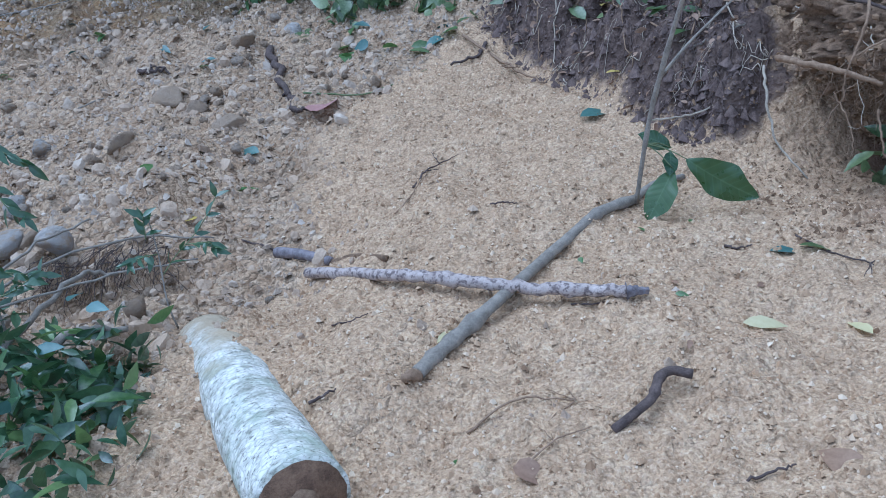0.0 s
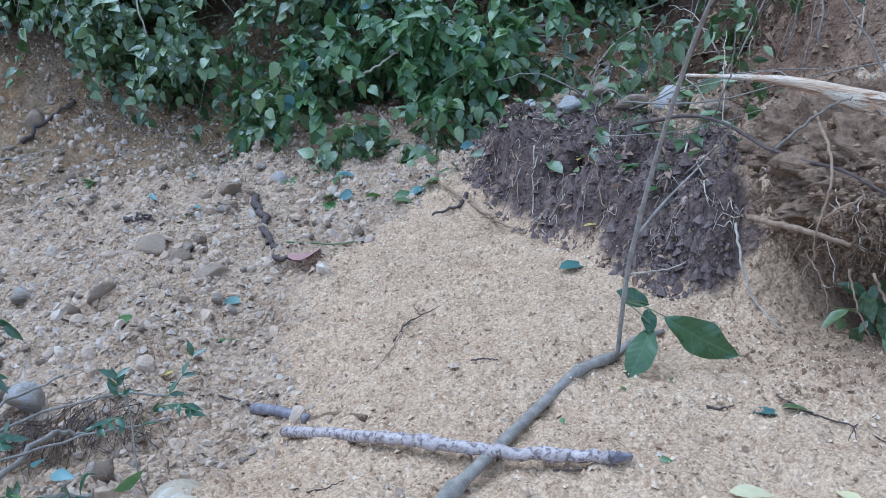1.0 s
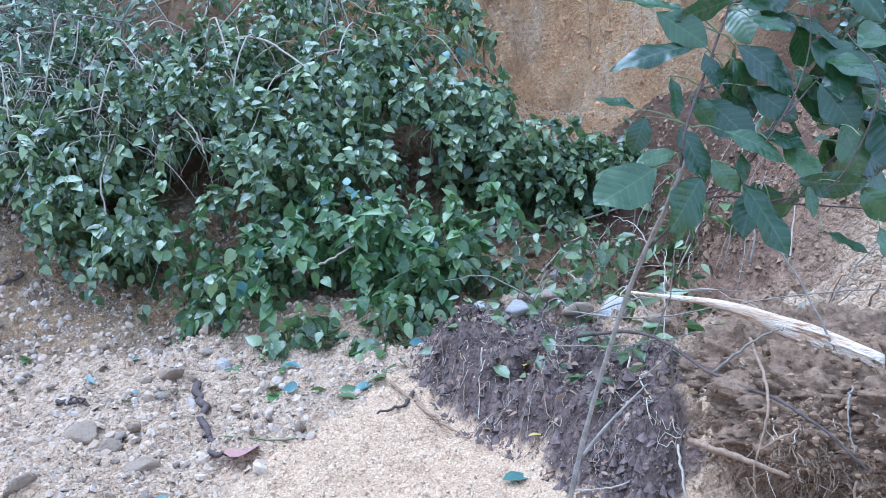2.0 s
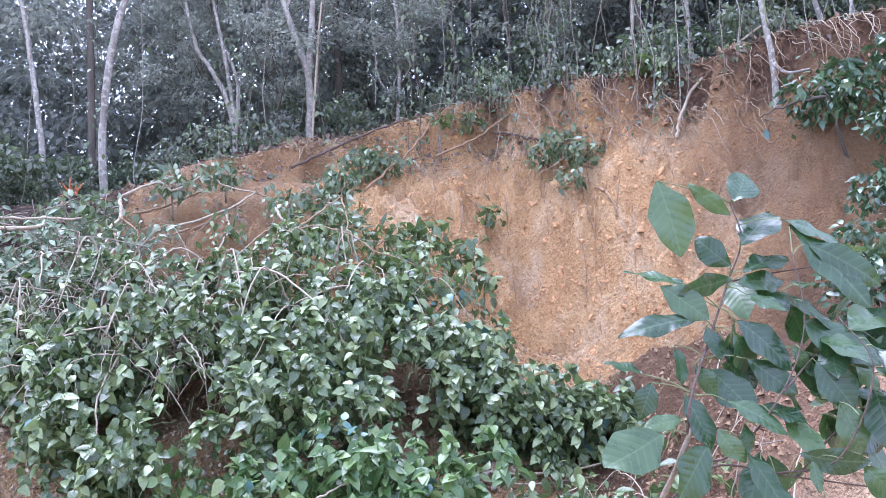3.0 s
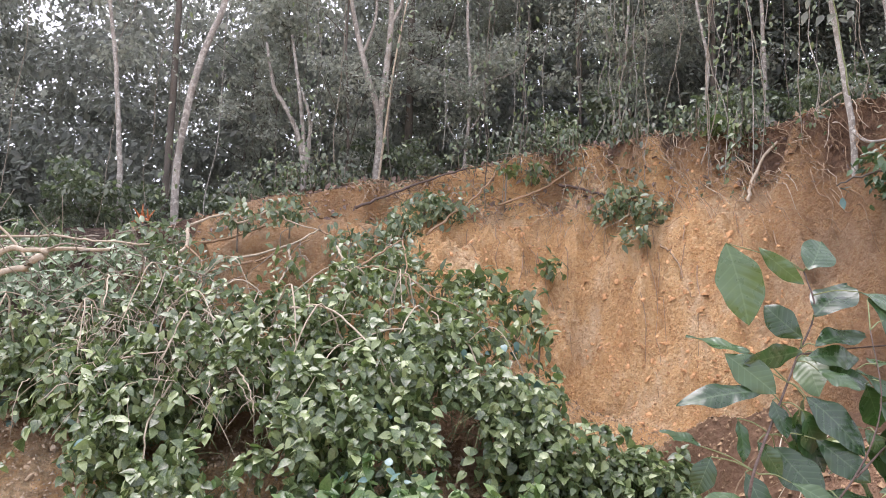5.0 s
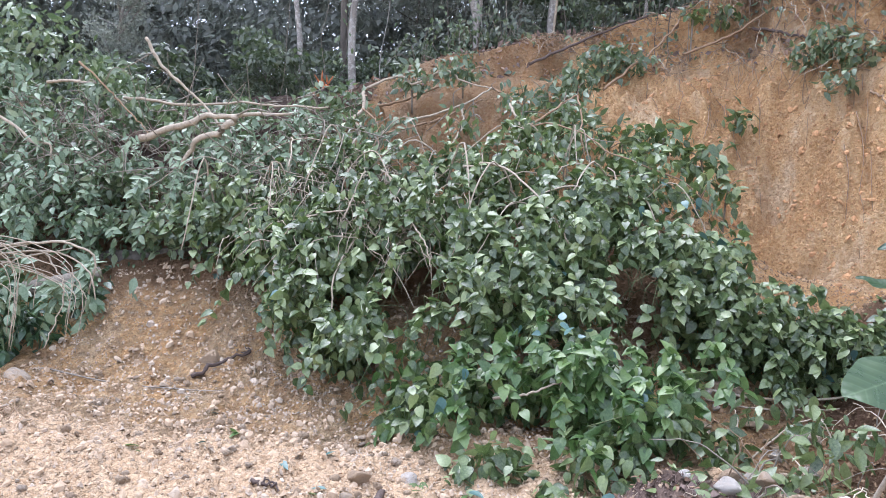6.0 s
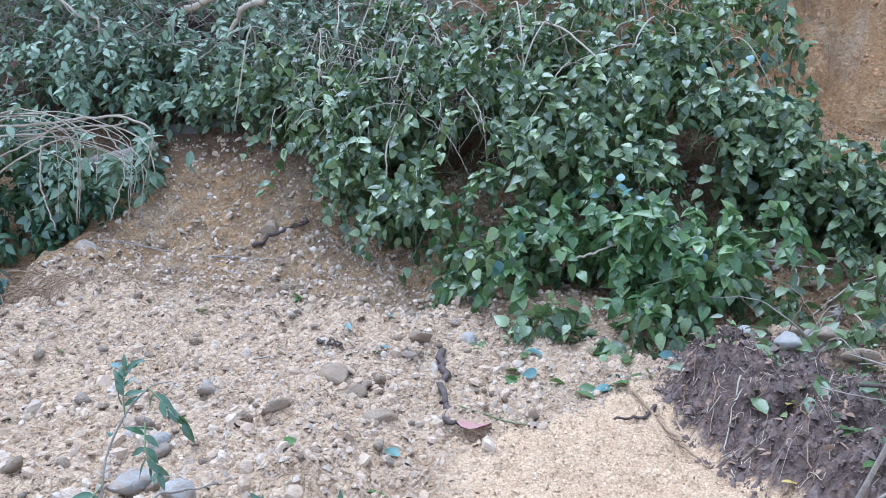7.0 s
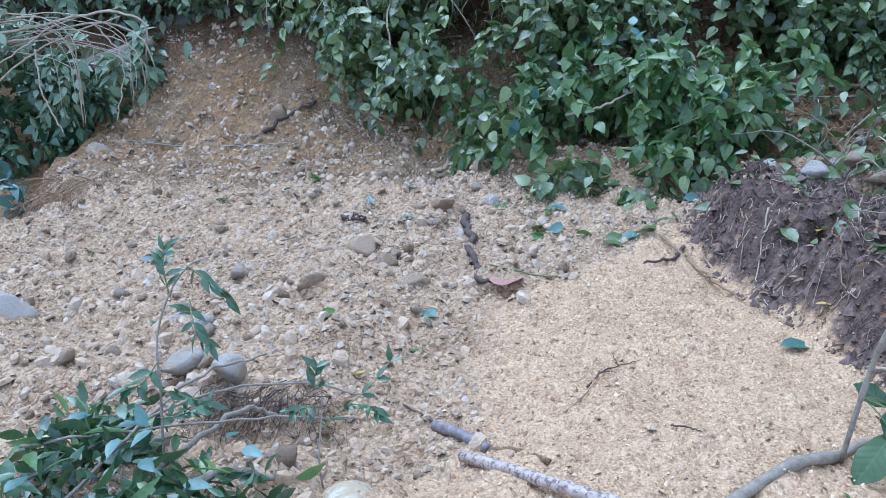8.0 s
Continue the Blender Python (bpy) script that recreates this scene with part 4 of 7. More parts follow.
big_leaf((0.833, 2.350, 2.021), (0.786, 2.321, 1.931), 0.85)
big_leaf((1.058, 2.331, 1.963), (1.198, 2.234, 1.903), 0.40)
big_leaf((0.927, 2.337, 1.984), (0.989, 2.267, 1.841), 0.60)
big_leaf((0.906, 2.311, 1.914), (0.798, 2.281, 1.900), 0.47)
big_leaf((0.837, 2.295, 1.874), (0.666, 2.213, 1.795), 0.73)
big_leaf((0.967, 2.282, 1.837), (0.850, 2.194, 1.720), 0.67)
big_leaf((1.100, 2.306, 1.894), (1.098, 2.275, 1.812), 0.71)
big_leaf((1.010, 2.300, 1.881), (1.047, 2.246, 1.795), 0.55)
big_leaf((1.079, 2.279, 1.823), (1.189, 2.174, 1.627), 0.41)
big_leaf((1.228, 2.312, 1.906), (1.308, 2.234, 1.819), 0.69)
big_leaf((1.244, 2.261, 1.808), (1.381, 2.159, 1.766), 0.42)
big_leaf((1.272, 2.244, 1.792), (1.268, 2.210, 1.708), 0.40)
big_leaf((1.400, 2.192, 1.777), (1.443, 2.112, 1.684), 0.71)
big_leaf((1.277, 2.176, 1.664), (1.368, 2.104, 1.626), 0.60)
big_leaf((1.413, 2.129, 1.670), (1.424, 2.071, 1.586), 0.73)
# low leaves
big_leaf((0.716, 2.741, 0.528), (0.617, 2.717, 0.614), 0.5)
big_leaf((0.698, 2.694, 0.538), (0.682, 2.592, 0.51), 0.5)
big_leaf((0.69, 2.619, 0.501), (0.574, 2.499, 0.398), 0.5)
big_leaf((0.739, 2.621, 0.532), (0.883, 2.426, 0.438), 0.5)
# leaves deeper in the crown
for k in range(26):
    b = np.array([rng.uniform(1.12, 1.72), rng.uniform(2.35, 2.62), rng.uniform(1.72, 2.36)])
    big_leaf(b, b + norm(np.array([0.35, -0.1, -0.5]) + rng.normal(0, 0.45, 3)) * rng.uniform(0.11, 0.18), rng.uniform(0.5, 0.66), 0.07)
# outer leaves
for k in range(30):
    b = TWIGS[rng.integers(15, 56)] + rng.normal(0, 0.05, 3) + np.array([0.2, 0.12, 0.0])
    b[2] = max(b[2], 1.9 + 0.2 * rng.random())
    big_leaf(b, b + norm(np.array([0.45, -0.05, -0.25]) + rng.normal(0, 0.5, 3)) * rng.uniform(0.12, 0.2), rng.uniform(0.5, 0.66), 0.07)


# ---------------------------------------------------------------- dark bank, root plate and stones beside the sand
def draped(x0, y0, x1, y1, n=7, lift=0.012, sway=0.035):
    """Points from one plan place to another that follow the ground."""
    u = np.linspace(0, 1, n)
    x = x0 + (x1 - x0) * u + rng.normal(0, sway, n) * np.sin(np.pi * u)
    y = y0 + (y1 - y0) * u + rng.normal(0, sway, n) * np.sin(np.pi * u)
    return np.stack([x, y, ground_z(x, y) + lift], 1)


bank_roots = thing("root_mat", None, "tangle of fine roots over a dark humus bank", "roots")
s, s2 = Soup(), Soup()
for k in range(420):
    y0 = rng.uniform(3.15, 5.5)
    x0 = float(bank_x(y0)) + rng.uniform(0.06, 1.0) * float(0.4 + 0.7 * step(3.3, 3.9, y0))
    a, ln = rng.uniform(0, 6.28), min(0.07 * (1 + rng.pareto(2.5)), 0.3)
    tube(s if k % 4 else s2, draped(x0, y0, x0 + ln * math.cos(a), y0 + ln * math.sin(a), 7, rng.uniform(0.005, 0.03), 0.022), rng.uniform(0.0012, 0.0034), 0.0008, sides=4, n=14)
tagged(part("root_tangle", s.mesh("root_tangle", M_HUMUS), bank_roots), kind="stuff")
tagged(part("pale_root_tangle", s2.mesh("pale_root_tangle", M_PALEROOT), bank_roots, "pale exposed rootlets"), kind="stuff")
for x0, y0, x1, y1, r in ((0.62, 4.75, 0.52, 4.35, 0.008), (0.72, 4.7, 0.70, 4.3, 0.006), (0.50, 4.9, 0.45, 4.5, 0.007), (0.95, 4.5, 0.82, 4.05, 0.007), (1.05, 4.3, 0.88, 3.6, 0.012), (1.2, 4.1, 1.02, 3.5, 0.010), (1.3, 4.0, 1.15, 3.3, 0.008), (0.85, 4.2, 0.8, 3.7, 0.006), (0.4, 5.1, 0.33, 4.8, 0.006)):
    part("root", tube_mesh("root", M_PALEROOT if r == 0.008 else M_ROOT, draped(x0, y0, x1, y1, 7, 0.025, 0.03), r * 0.7, r * 0.35, sides=7, n=16, wobble=0.006), bank_roots)

litter_leaves = thing("leaf_litter", None, "dead brown leaves and bark crumbs on the dark bank", "leaf litter", kind="stuff")
s = Soup()
n = 800
ly = rng.uniform(3.3, 5.9, n)
lx = bank_x(ly) + rng.uniform(0.05, 1.0, n) * (0.4 + 0.9 * step(3.3, 3.9, ly))
nr = np.array([0, 0, 1.0]) + rng.normal(0, 0.5, (n, 3))
leaves(s, OVAL, np.stack([lx, ly, ground_z(lx, ly) + 0.015], 1), rng.normal(0, 1, (n, 3)) * [1, 1, 0.25], nr, rng.uniform(0.02, 0.065, n))
part("dead_leaf_litter", s.mesh("dead_leaf_litter", M_DRY), litter_leaves)
s = Soup()
n = 300
ly = rng.uniform(3.7, 6.3, n)
lx = bank_x(ly) + rng.uniform(0.3, 1.9, n)
nr = np.array([0, -0.2, 1.0]) + rng.normal(0, 0.5, (n, 3))
leaves(s, OVAL, np.stack([lx, ly, ground_z(lx, ly) + 0.04], 1), rng.normal(0, 1, (n, 3)) * [1, 1, 0.35], nr, rng.uniform(0.07, 0.17, n))
part("green_leaf_litter", s.mesh("green_leaf_litter", M_BUSH), litter_leaves, "torn green leaves")

# uprooted root plate with soil
wad = thing("root_plate", None, "uprooted root plate with clinging brown clay and hanging roots", "tree stump")
LUMPS = (((1.86, 3.08, 0.76), (0.50, 0.42, 0.26), 1.0), ((1.60, 3.05, 0.68), (0.22, 0.26, 0.24), 3.0), ((2.2, 2.72, 0.84), (0.50, 0.40, 0.27), 5.0), ((1.66, 2.82, 0.74), (0.24, 0.20, 0.17), 7.0), ((2.0, 3.5, 0.66), (0.6, 0.5, 0.36), 9.0), ((1.46, 3.3, 0.50), (0.18, 0.2, 0.22), 11.0), ((2.0, 2.72, 0.70), (0.46, 0.24, 0.20), 13.0), ((1.62, 2.95, 0.50), (0.14, 0.14, 0.15), 15.0))
for c, r, q in LUMPS:
    part("soil", blob_mesh("soil", M_CLOD, c, r, 0.2, 3.4, 90, 130, q, soft=0.5), wad)


def on_lump(k, d, lift=1.0):
    """The place on the k-th lump's surface in the direction d."""
    c, r, q = LUMPS[k]
    amp = noise.fractal(Vector(d * 3.4) + Vector((q, q * 2, 0)), 0.5, 2.1, 6)
    return np.array(c) + d * (1 + 0.2 * amp) * np.array(r) * lift



s = Soup()
for k in range(7600):
    d = norm(rng.normal(0, 1, 3) + np.array([-0.4, -0.6, 0.1]))
    q = min(0.005 * (1 + rng.pareto(2.1)), 0.028)
    v, f, z = rock((q, q * 0.9, q * 0.75), k, 4, 5)
    s.add(v + on_lump(k % 8, d, rng.uniform(0.99, 1.02)), f, z)
tagged(part("crumbled_soil", s.mesh("crumbled_soil", M_CRUMB, False), wad), kind="stuff")
s, s2 = Soup(), Soup()
for k in range(760):
    d = norm(rng.normal(0, 1, 3) * [1, 1, 0.7] + np.array([-0.5, -0.9, -0.1]))
    st = on_lump((0, 1, 2, 3, 3, 6)[k % 6], d)
    ln = min(0.05 * (1 + rng.pareto(2.0)), 0.3)
    dr = np.array([rng.normal(-0.03, 0.3), rng.normal(-0.15, 0.2), -rng.uniform(0.3, 1.0)]) * ln
    tube(s if k % 8 else s2, [st, st + dr * 0.5 + rng.normal(0, 0.18, 3) * ln + np.array([0, -0.03, 0]), st + dr], rng.uniform(0.0012, 0.004), 0.001, sides=4, n=10, wobble=0.004)
tagged(part("root_tangle", s.mesh("root_tangle", M_ROOT), wad), kind="stuff")
tagged(part("pale_root_tangle", s2.mesh("pale_root_tangle", M_PALEROOT), wad, "pale rootlets"), kind="stuff")
def plate_root(pts, r, m):
    """One exposed root of the plate."""
    part("root", tube_mesh("root", m, pts, r * 0.62, r * 0.35, sides=8, n=20, wobble=0.0025, rough=0.05), wad)


plate_root([(1.19, 3.1, 0.65), (1.15, 2.95, 0.54), (1.16, 2.85, 0.42), (1.22, 2.7, 0.33)], 0.010, M_PALEBRANCH)
plate_root([(1.45, 2.62, 0.88), (1.29, 2.6, 0.82), (1.26, 2.58, 0.68)], 0.007, M_ROOT)
plate_root([(1.18, 2.95, 0.73), (1.27, 2.68, 0.76), (1.40, 2.6, 0.71)], 0.022, M_ROOT)
plate_root([(1.56, 3.2, 1.04), (1.42, 2.78, 0.95), (1.33, 2.68, 0.78)], 0.012, M_ROOT)
plate_root([(1.40, 2.6, 0.62), (1.40, 2.52, 0.48), (1.46, 2.5, 0.33)], 0.007, M_ROOT)
plate_root([(1.43, 2.5, 0.64), (1.47, 2.42, 0.48), (1.5, 2.4, 0.34)], 0.009, M_ROOT)
plate_root([(1.54, 2.42, 0.76), (1.51, 2.40, 0.63), (1.57, 2.38, 0.5)], 0.007, M_ROOT)
plate_root([(1.6, 2.5, 0.66), (1.63, 2.42, 0.5), (1.66, 2.40, 0.34)], 0.011, M_ROOT)
plate_root([(1.36, 2.85, 0.60), (1.38, 2.72, 0.48), (1.36, 2.66, 0.34)], 0.006, M_ROOT)
plate_root([(0.79, 3.3, 0.40), (0.96, 3.22, 0.44), (1.12, 3.2, 0.52)], 0.008, M_PALEBRANCH)
AXIS = [(1.295, 3.950, 1.108), (1.601, 3.600, 1.094), (1.739, 3.250, 1.059), (1.790, 3.000, 1.046), (1.858, 2.750, 1.013)]
slab = tube_mesh("splintered_trunk", M_SPLINT, [(0, 0, 0), (0.3, 0, 0), (0.7, 0, 0.0), (1.15, 0, 0)], 1.0, 1.0, sides=12, n=40)
co = np.empty(len(slab.vertices) * 3, np.float32)
slab.vertices.foreach_get("co", co)
co = co.reshape(-1, 3)
sx = np.clip(co[:, 0] / 1.15, 0, 1)
mid_line = spline(AXIS, 200)[(sx * 199).astype(int)]
half = 0.008 + 0.048 * step(0.0, 0.7, sx)
ragged = 1 + 0.16 * np.sin(co[:, 2] * 9 + sx * 21) * np.cos(co[:, 1] * 7)
co = mid_line + np.stack([co[:, 1] * 0.012, co[:, 1] * half * 0.35 * ragged, co[:, 2] * half * ragged], 1)
slab.vertices.foreach_set("co", co.astype(np.float32).ravel())
slab.update()
part("splintered_trunk", slab, wad, "freshly split pale wood")
line = spline(AXIS, 60)
for k in range(34):
    i0 = int(rng.uniform(0, 34)) if k > 1 else k * 4
    i1 = min(59, i0 + int(rng.uniform(18, 34)))
    off = np.array([rng.uniform(-0.03, 0.02), -0.02, rng.uniform(-0.055, 0.055)])
    w = (line[i0:i1 + 1:4] + off * np.linspace(0.2, 1.0, len(line[i0:i1 + 1:4]))[:, None] * (0.3 + i0 / 40))
    part("splinter", tube_mesh("splinter", M_SPLINT, w, 0.0015, 0.006, sides=4, n=14, rough=0.12), wad)
def plate_twig(pts, r):
    """One bare twig caught on the plate."""
    part("bare_twig", tube_mesh("bare_twig", M_BRANCH if r != 0.012 else M_DARKSTICK, pts, r * 0.8, r * 0.4, sides=7, n=18, wobble=0.003, rough=0.04), wad)


plate_twig([(1.05, 4.1, 0.86), (1.27, 3.7, 0.96), (1.40, 3.2, 0.90), (1.50, 2.7, 0.90), (1.62, 2.48, 0.76)], 0.012)
plate_twig([(1.40, 3.25, 0.88), (1.55, 3.1, 1.07), (1.63, 3.05, 1.12)], 0.008)
plate_twig([(1.1, 4.5, 0.9), (1.4, 4.0, 0.95), (1.8, 3.5, 1.12), (2.2, 3.2, 1.2)], 0.006)
plate_twig([(1.35, 3.9, 0.8), (1.42, 3.75, 1.1), (1.44, 3.7, 1.35)], 0.006)
plate_twig([(1.8, 2.9, 0.95), (1.72, 3.1, 1.3), (1.55, 3.4, 1.75)], 0.007)
plate_twig([(1.2, 4.7, 0.8), (1.6, 4.3, 1.0), (2.1, 4.1, 1.0)], 0.006)
plate_twig([(1.0, 3.5, 0.62), (1.12, 3.42, 0.7), (1.3, 3.4, 0.75)], 0.008)
plate_twig([(0.9, 4.2, 0.8), (1.2, 3.9, 0.85), (1.5, 3.5, 1.0)], 0.005)
plate_twig([(1.15, 3.6, 0.72), (1.3, 3.5, 0.9), (1.32, 3.4, 1.05)], 0.005)
plate_twig([(1.9, 2.65, 1.02), (1.82, 2.62, 0.98), (1.78, 2.55, 0.84)], 0.006)
plate_twig([(1.7, 2.7, 0.98), (1.62, 2.6, 0.94), (1.58, 2.5, 0.82)], 0.005)
hollow = thing("shade_plant", None, "small dark green leafy plant under the root plate", "plant")
s = Soup()
clump(s, OVAL, (1.66, 2.62, 0.42), (0.28, 0.16, 0.12), 60, 0.10, 0.8, 0.4)
part("foliage", s.mesh("foliage", M_BUSH), hollow)
part("stem", tube_mesh("stem", M_VINE, [on_ground(1.8, 2.65), (1.79, 2.63, 0.5)], 0.006, 0.003, n=5), hollow)

PEBBLES = []
COBBLES = {}
for k in range(9):
    q = rng.uniform(0.8, 1.15, 3) * (1.1, 0.95, 0.88)
    s = Soup()
    s.add(*rock(q, 20 + k, 7, 11, 9))
    PEBBLES.append(s.mesh("stone", M_STONE))
    for kind_mat in (M_STONE, M_GREYSTONE, M_PALESTONE):
        s = Soup()
        s.add(*rock(q, 40 + k, 18, 26, 15))
        COBBLES.setdefault(kind_mat.name, []).append(s.mesh("boulder", kind_mat))


def cobble(label, x, y, r, lift=0.05):
    """One loose stone; its label names its colour."""
    mat = M_PALESTONE if ("white" in label or "pale" in label) else M_GREYSTONE if "grey" in label else M_STONE
    b = thing("boulder", COBBLES[mat.name][int(rng.integers(9))], label, "boulder", "boulders", at=on_ground(x, y, r * lift))
    b.scale, b.rotation_euler = (r * 0.8, r * 0.76, r * 0.6), (rng.normal(0, 0.2), rng.normal(0, 0.2), rng.uniform(0, 6))


for label, x, y, r in (("white rounded boulder on the dark bank", 0.94, 5.17, 0.10), ("brown boulder on the dark bank", 1.14, 5.2, 0.09), ("tan boulder on the dark bank", 1.32, 5.1, 0.13), ("white rounded boulder on the dark bank", 1.50, 4.95, 0.15), ("tan boulder above the dark bank", 1.70, 4.72, 0.10), ("small pale stone above the bank", 0.70, 5.28, 0.06),
                       ("grey boulder in stony soil", -2.15, 3.38, 0.10), ("grey boulder in stony soil", -2.36, 3.5, 0.11), ("tan boulder in stony soil", -1.74, 4.67, 0.14), ("blue-grey boulder in stony soil", -2.4, 4.3, 0.09), ("tan boulder in stony soil", -1.81, 3.95, 0.10), ("large pale boulder in stony soil", -3.34, 3.47, 0.17), ("tan boulder in stony soil", -1.28, 4.15, 0.10), ("grey boulder above the root bank", -1.72, 2.86, 0.12), ("grey boulder above the root bank", -1.98, 2.92, 0.11), ("pale boulder above the leaf heap", -2.35, 2.62, 0.11), ("tan boulder in stony soil", -2.9, 2.5, 0.13),
                       ("brown boulder below the shrub", -1.45, 5.55, 0.13), ("grey boulder below the shrub", -1.1, 5.65, 0.12), ("tan boulder near the pile's edge", -5.0, 6.75, 0.12), ("brown boulder near the pile's edge", -3.5, 7.45, 0.15), ("tan boulder at the pile's edge", -5.35, 6.1, 0.13), ("pinkish boulder in stony soil", -1.55, 4.45, 0.09)):
    cobble(label, x, y, r, 0.35 if "bank" in label else 0.0)
for k in range(34):
    x, y, r = rng.uniform(0.95, 2.0), rng.uniform(5.7, 7.8), rng.uniform(0.045, 0.10)
    cobble("grey cobble in crumbled soil beside the shrub" if k % 3 == 0 else "brown cobble in crumbled soil beside the shrub", x, y, r, 0.3)

# ---------------------------------------------------------------- leaf heap, root bank and seedlings on the near edge
heap = thing("leaf_heap", None, "heap of cut branches with dark green leaves", "leaf heap")
s, s2 = Soup(), Soup()
for c, r, n in (((-1.42, 1.85, 0.46), (0.38, 0.30, 0.20), 190), ((-1.75, 2.05, 0.46), (0.35, 0.30, 0.20), 160), ((-1.30, 1.50, 0.46), (0.30, 0.30, 0.18), 130), ((-1.75, 1.55, 0.44), (0.35, 0.40, 0.2), 130), ((-1.95, 2.3, 0.42), (0.3, 0.22, 0.14), 90)):
    clump(s, LEAFLET, c, r, int(n * 2.3), 0.092, 0.4, 0.45, half=True, gaps=0.35)
    clump(s2, LANCE, c, r, n // 3, 0.12, 0.3, 0.6, half=True, gaps=0.3)
part("foliage", s.mesh("foliage", M_FLANK), heap)
part("bright_foliage", s2.mesh("bright_foliage", M_FRESH), heap, "fresh green narrow leaves")
s = Soup()
for k in range(16):
    a = (rng.uniform(-1.95, -1.15), rng.uniform(1.5, 2.35))
    nr = np.array([[rng.normal(0, 0.3), -0.3, 1]])
    leaves(s, OVAL, np.array([[a[0], a[1], 0.64]]), rng.normal(0, 1, (1, 3)) * [1, 1, 0.2], nr, [0.09])
part("blue_foliage", s.mesh("blue_foliage", M_TEAL), heap, "blue-green leaf undersides")
for pts, r in (([(-1.45, 1.9, 0.5), (-1.35, 2.05, 0.55), (-1.22, 2.16, 0.47)], 0.018), ([(-2.0, 2.0, 0.5), (-1.6, 2.4, 0.6), (-1.3, 2.62, 0.56), (-1.05, 2.72, 0.46)], 0.006), ([(-2.1, 2.1, 0.55), (-1.7, 2.25, 0.56), (-1.35, 2.38, 0.55), (-1.05, 2.5, 0.50)], 0.006), ([(-1.8, 1.9, 0.5), (-1.7, 2.5, 0.6), (-1.55, 2.85, 0.56)], 0.007), ([(-1.6, 2.1, 0.5), (-1.5, 2.5, 0.5), (-1.42, 2.62, 0.42)], 0.012)):
    part("cut_branch", tube_mesh("cut_branch", M_BRANCH, pts, r, r * 0.6, sides=8, n=18, wobble=0.004), heap)
tuft = thing("root_tuft", None, "tuft of dry fibrous roots hanging from a small soil bank", "roots")
s, s2 = Soup(), Soup()
for k in range(170):
    st = np.array([rng.uniform(-1.76, -1.24), rng.uniform(2.70, 2.82), 0.0])
    st[2] = float(ground_z(st[0], st[1] + 0.06)) + 0.02
    en = st + np.array([rng.normal(-0.05, 0.06), -rng.uniform(0.03, 0.14), -rng.uniform(0.06, 0.2)])
    en[2] = max(en[2], float(ground_z(en[0], en[1])) + 0.004)
    tube(s if k % 3 else s2, [st, (st + en) / 2 + np.array([0, -0.03, 0.03]) + rng.normal(0, 0.025, 3), en], rng.uniform(0.001, 0.0026), 0.0007, sides=4, n=8)
tagged(part("root_fibre", s.mesh("root_fibre", M_DARKSTICK), tuft), kind="stuff")
tagged(part("pale_root_fibre", s2.mesh("pale_root_fibre", M_ROOT), tuft, "paler rootlets"), kind="stuff")
tuft2 = thing("root_tuft", None, "tuft of dry roots in the cut edge of the pile", "roots")
s = Soup()
for k in range(140):
    st = np.array([rng.uniform(-5.1, -4.4), rng.uniform(5.4, 6.0), 0.0])
    st[2] = float(ground_z(st[0], st[1])) + 0.1
    en = st + np.array([rng.normal(-0.15, 0.15), -rng.uniform(0.05, 0.25), -rng.uniform(0.15, 0.5)])
    tube(s, [st, (st + en) / 2 + np.array([0, -0.06, 0.05]) + rng.normal(0, 0.05, 3), en], rng.uniform(0.002, 0.006), 0.001, sides=4, n=8)
tagged(part("root_fibre", s.mesh("root_fibre", M_ROOT), tuft2), kind="stuff")
s = Soup()
clump(s, LEAFLET, (-5.1, 5.5, 0.5), (0.3, 0.25, 0.3), 90, 0.17, 0.9)
part("foliage", s.mesh("foliage", M_TEAL), tuft2)


def seedling(label, stem, shoots, r=0.004, size=0.055):
    """A thin seedling: stem, shoots and leaf pairs along them."""
    t = thing("seedling", None, label, "seedling", "seedlings")
    part("stem", tube_mesh("stem", M_BRANCH, stem, r, r * 0.5, sides=6, n=18), t)
    for line in shoots:
        part("shoot", tube_mesh("shoot", M_VINE, line, r * 0.6, r * 0.3, sides=5, n=10), t)
        p = spline(line, 6)[1:]
        n = len(p)
        way = norm(p[-1] - p[0])
        for sg in (1, -1):
            for at in p:
                s = Soup()
                ax = way * 0.7 + sg * np.array([0.5, 0.15, -0.25]) + rng.normal(0, 0.2, (1, 3))
                leaves(s, LEAFLET, at[None], ax, np.array([0, -0.5, 0.8]) + rng.normal(0, 0.35, (1, 3)), rng.uniform(0.8, 1.3, 1) * size)
                part("leaflet", s.mesh("leaflet", M_FLANK), t)
    return t


seedling("thin seedling with small dark leaf pairs above the leaf heap", [(-1.62, 2.16, 0.42), (-1.649, 2.264, 0.68), (-1.676, 2.336, 0.853), (-1.651, 2.413, 0.987), (-1.599, 2.477, 1.068), (-1.53, 2.50, 1.09)],
         ([(-1.667, 2.308, 0.783), (-1.678, 2.213, 0.747), (-1.726, 2.175, 0.744)], [(-1.651, 2.41, 0.978), (-1.669, 2.43, 1.062), (-1.67, 2.45, 1.13)], [(-1.607, 2.473, 1.069), (-1.525, 2.447, 1.029), (-1.466, 2.457, 0.965)], [(-1.595, 2.438, 0.958), (-1.549, 2.371, 0.884), (-1.506, 2.37, 0.824)],
          [(-1.651, 2.273, 0.697), (-1.57, 2.257, 0.689), (-1.489, 2.286, 0.647)], [(-1.637, 2.234, 0.613), (-1.538, 2.191, 0.654), (-1.495, 2.228, 0.668)]), 0.005, 0.062)
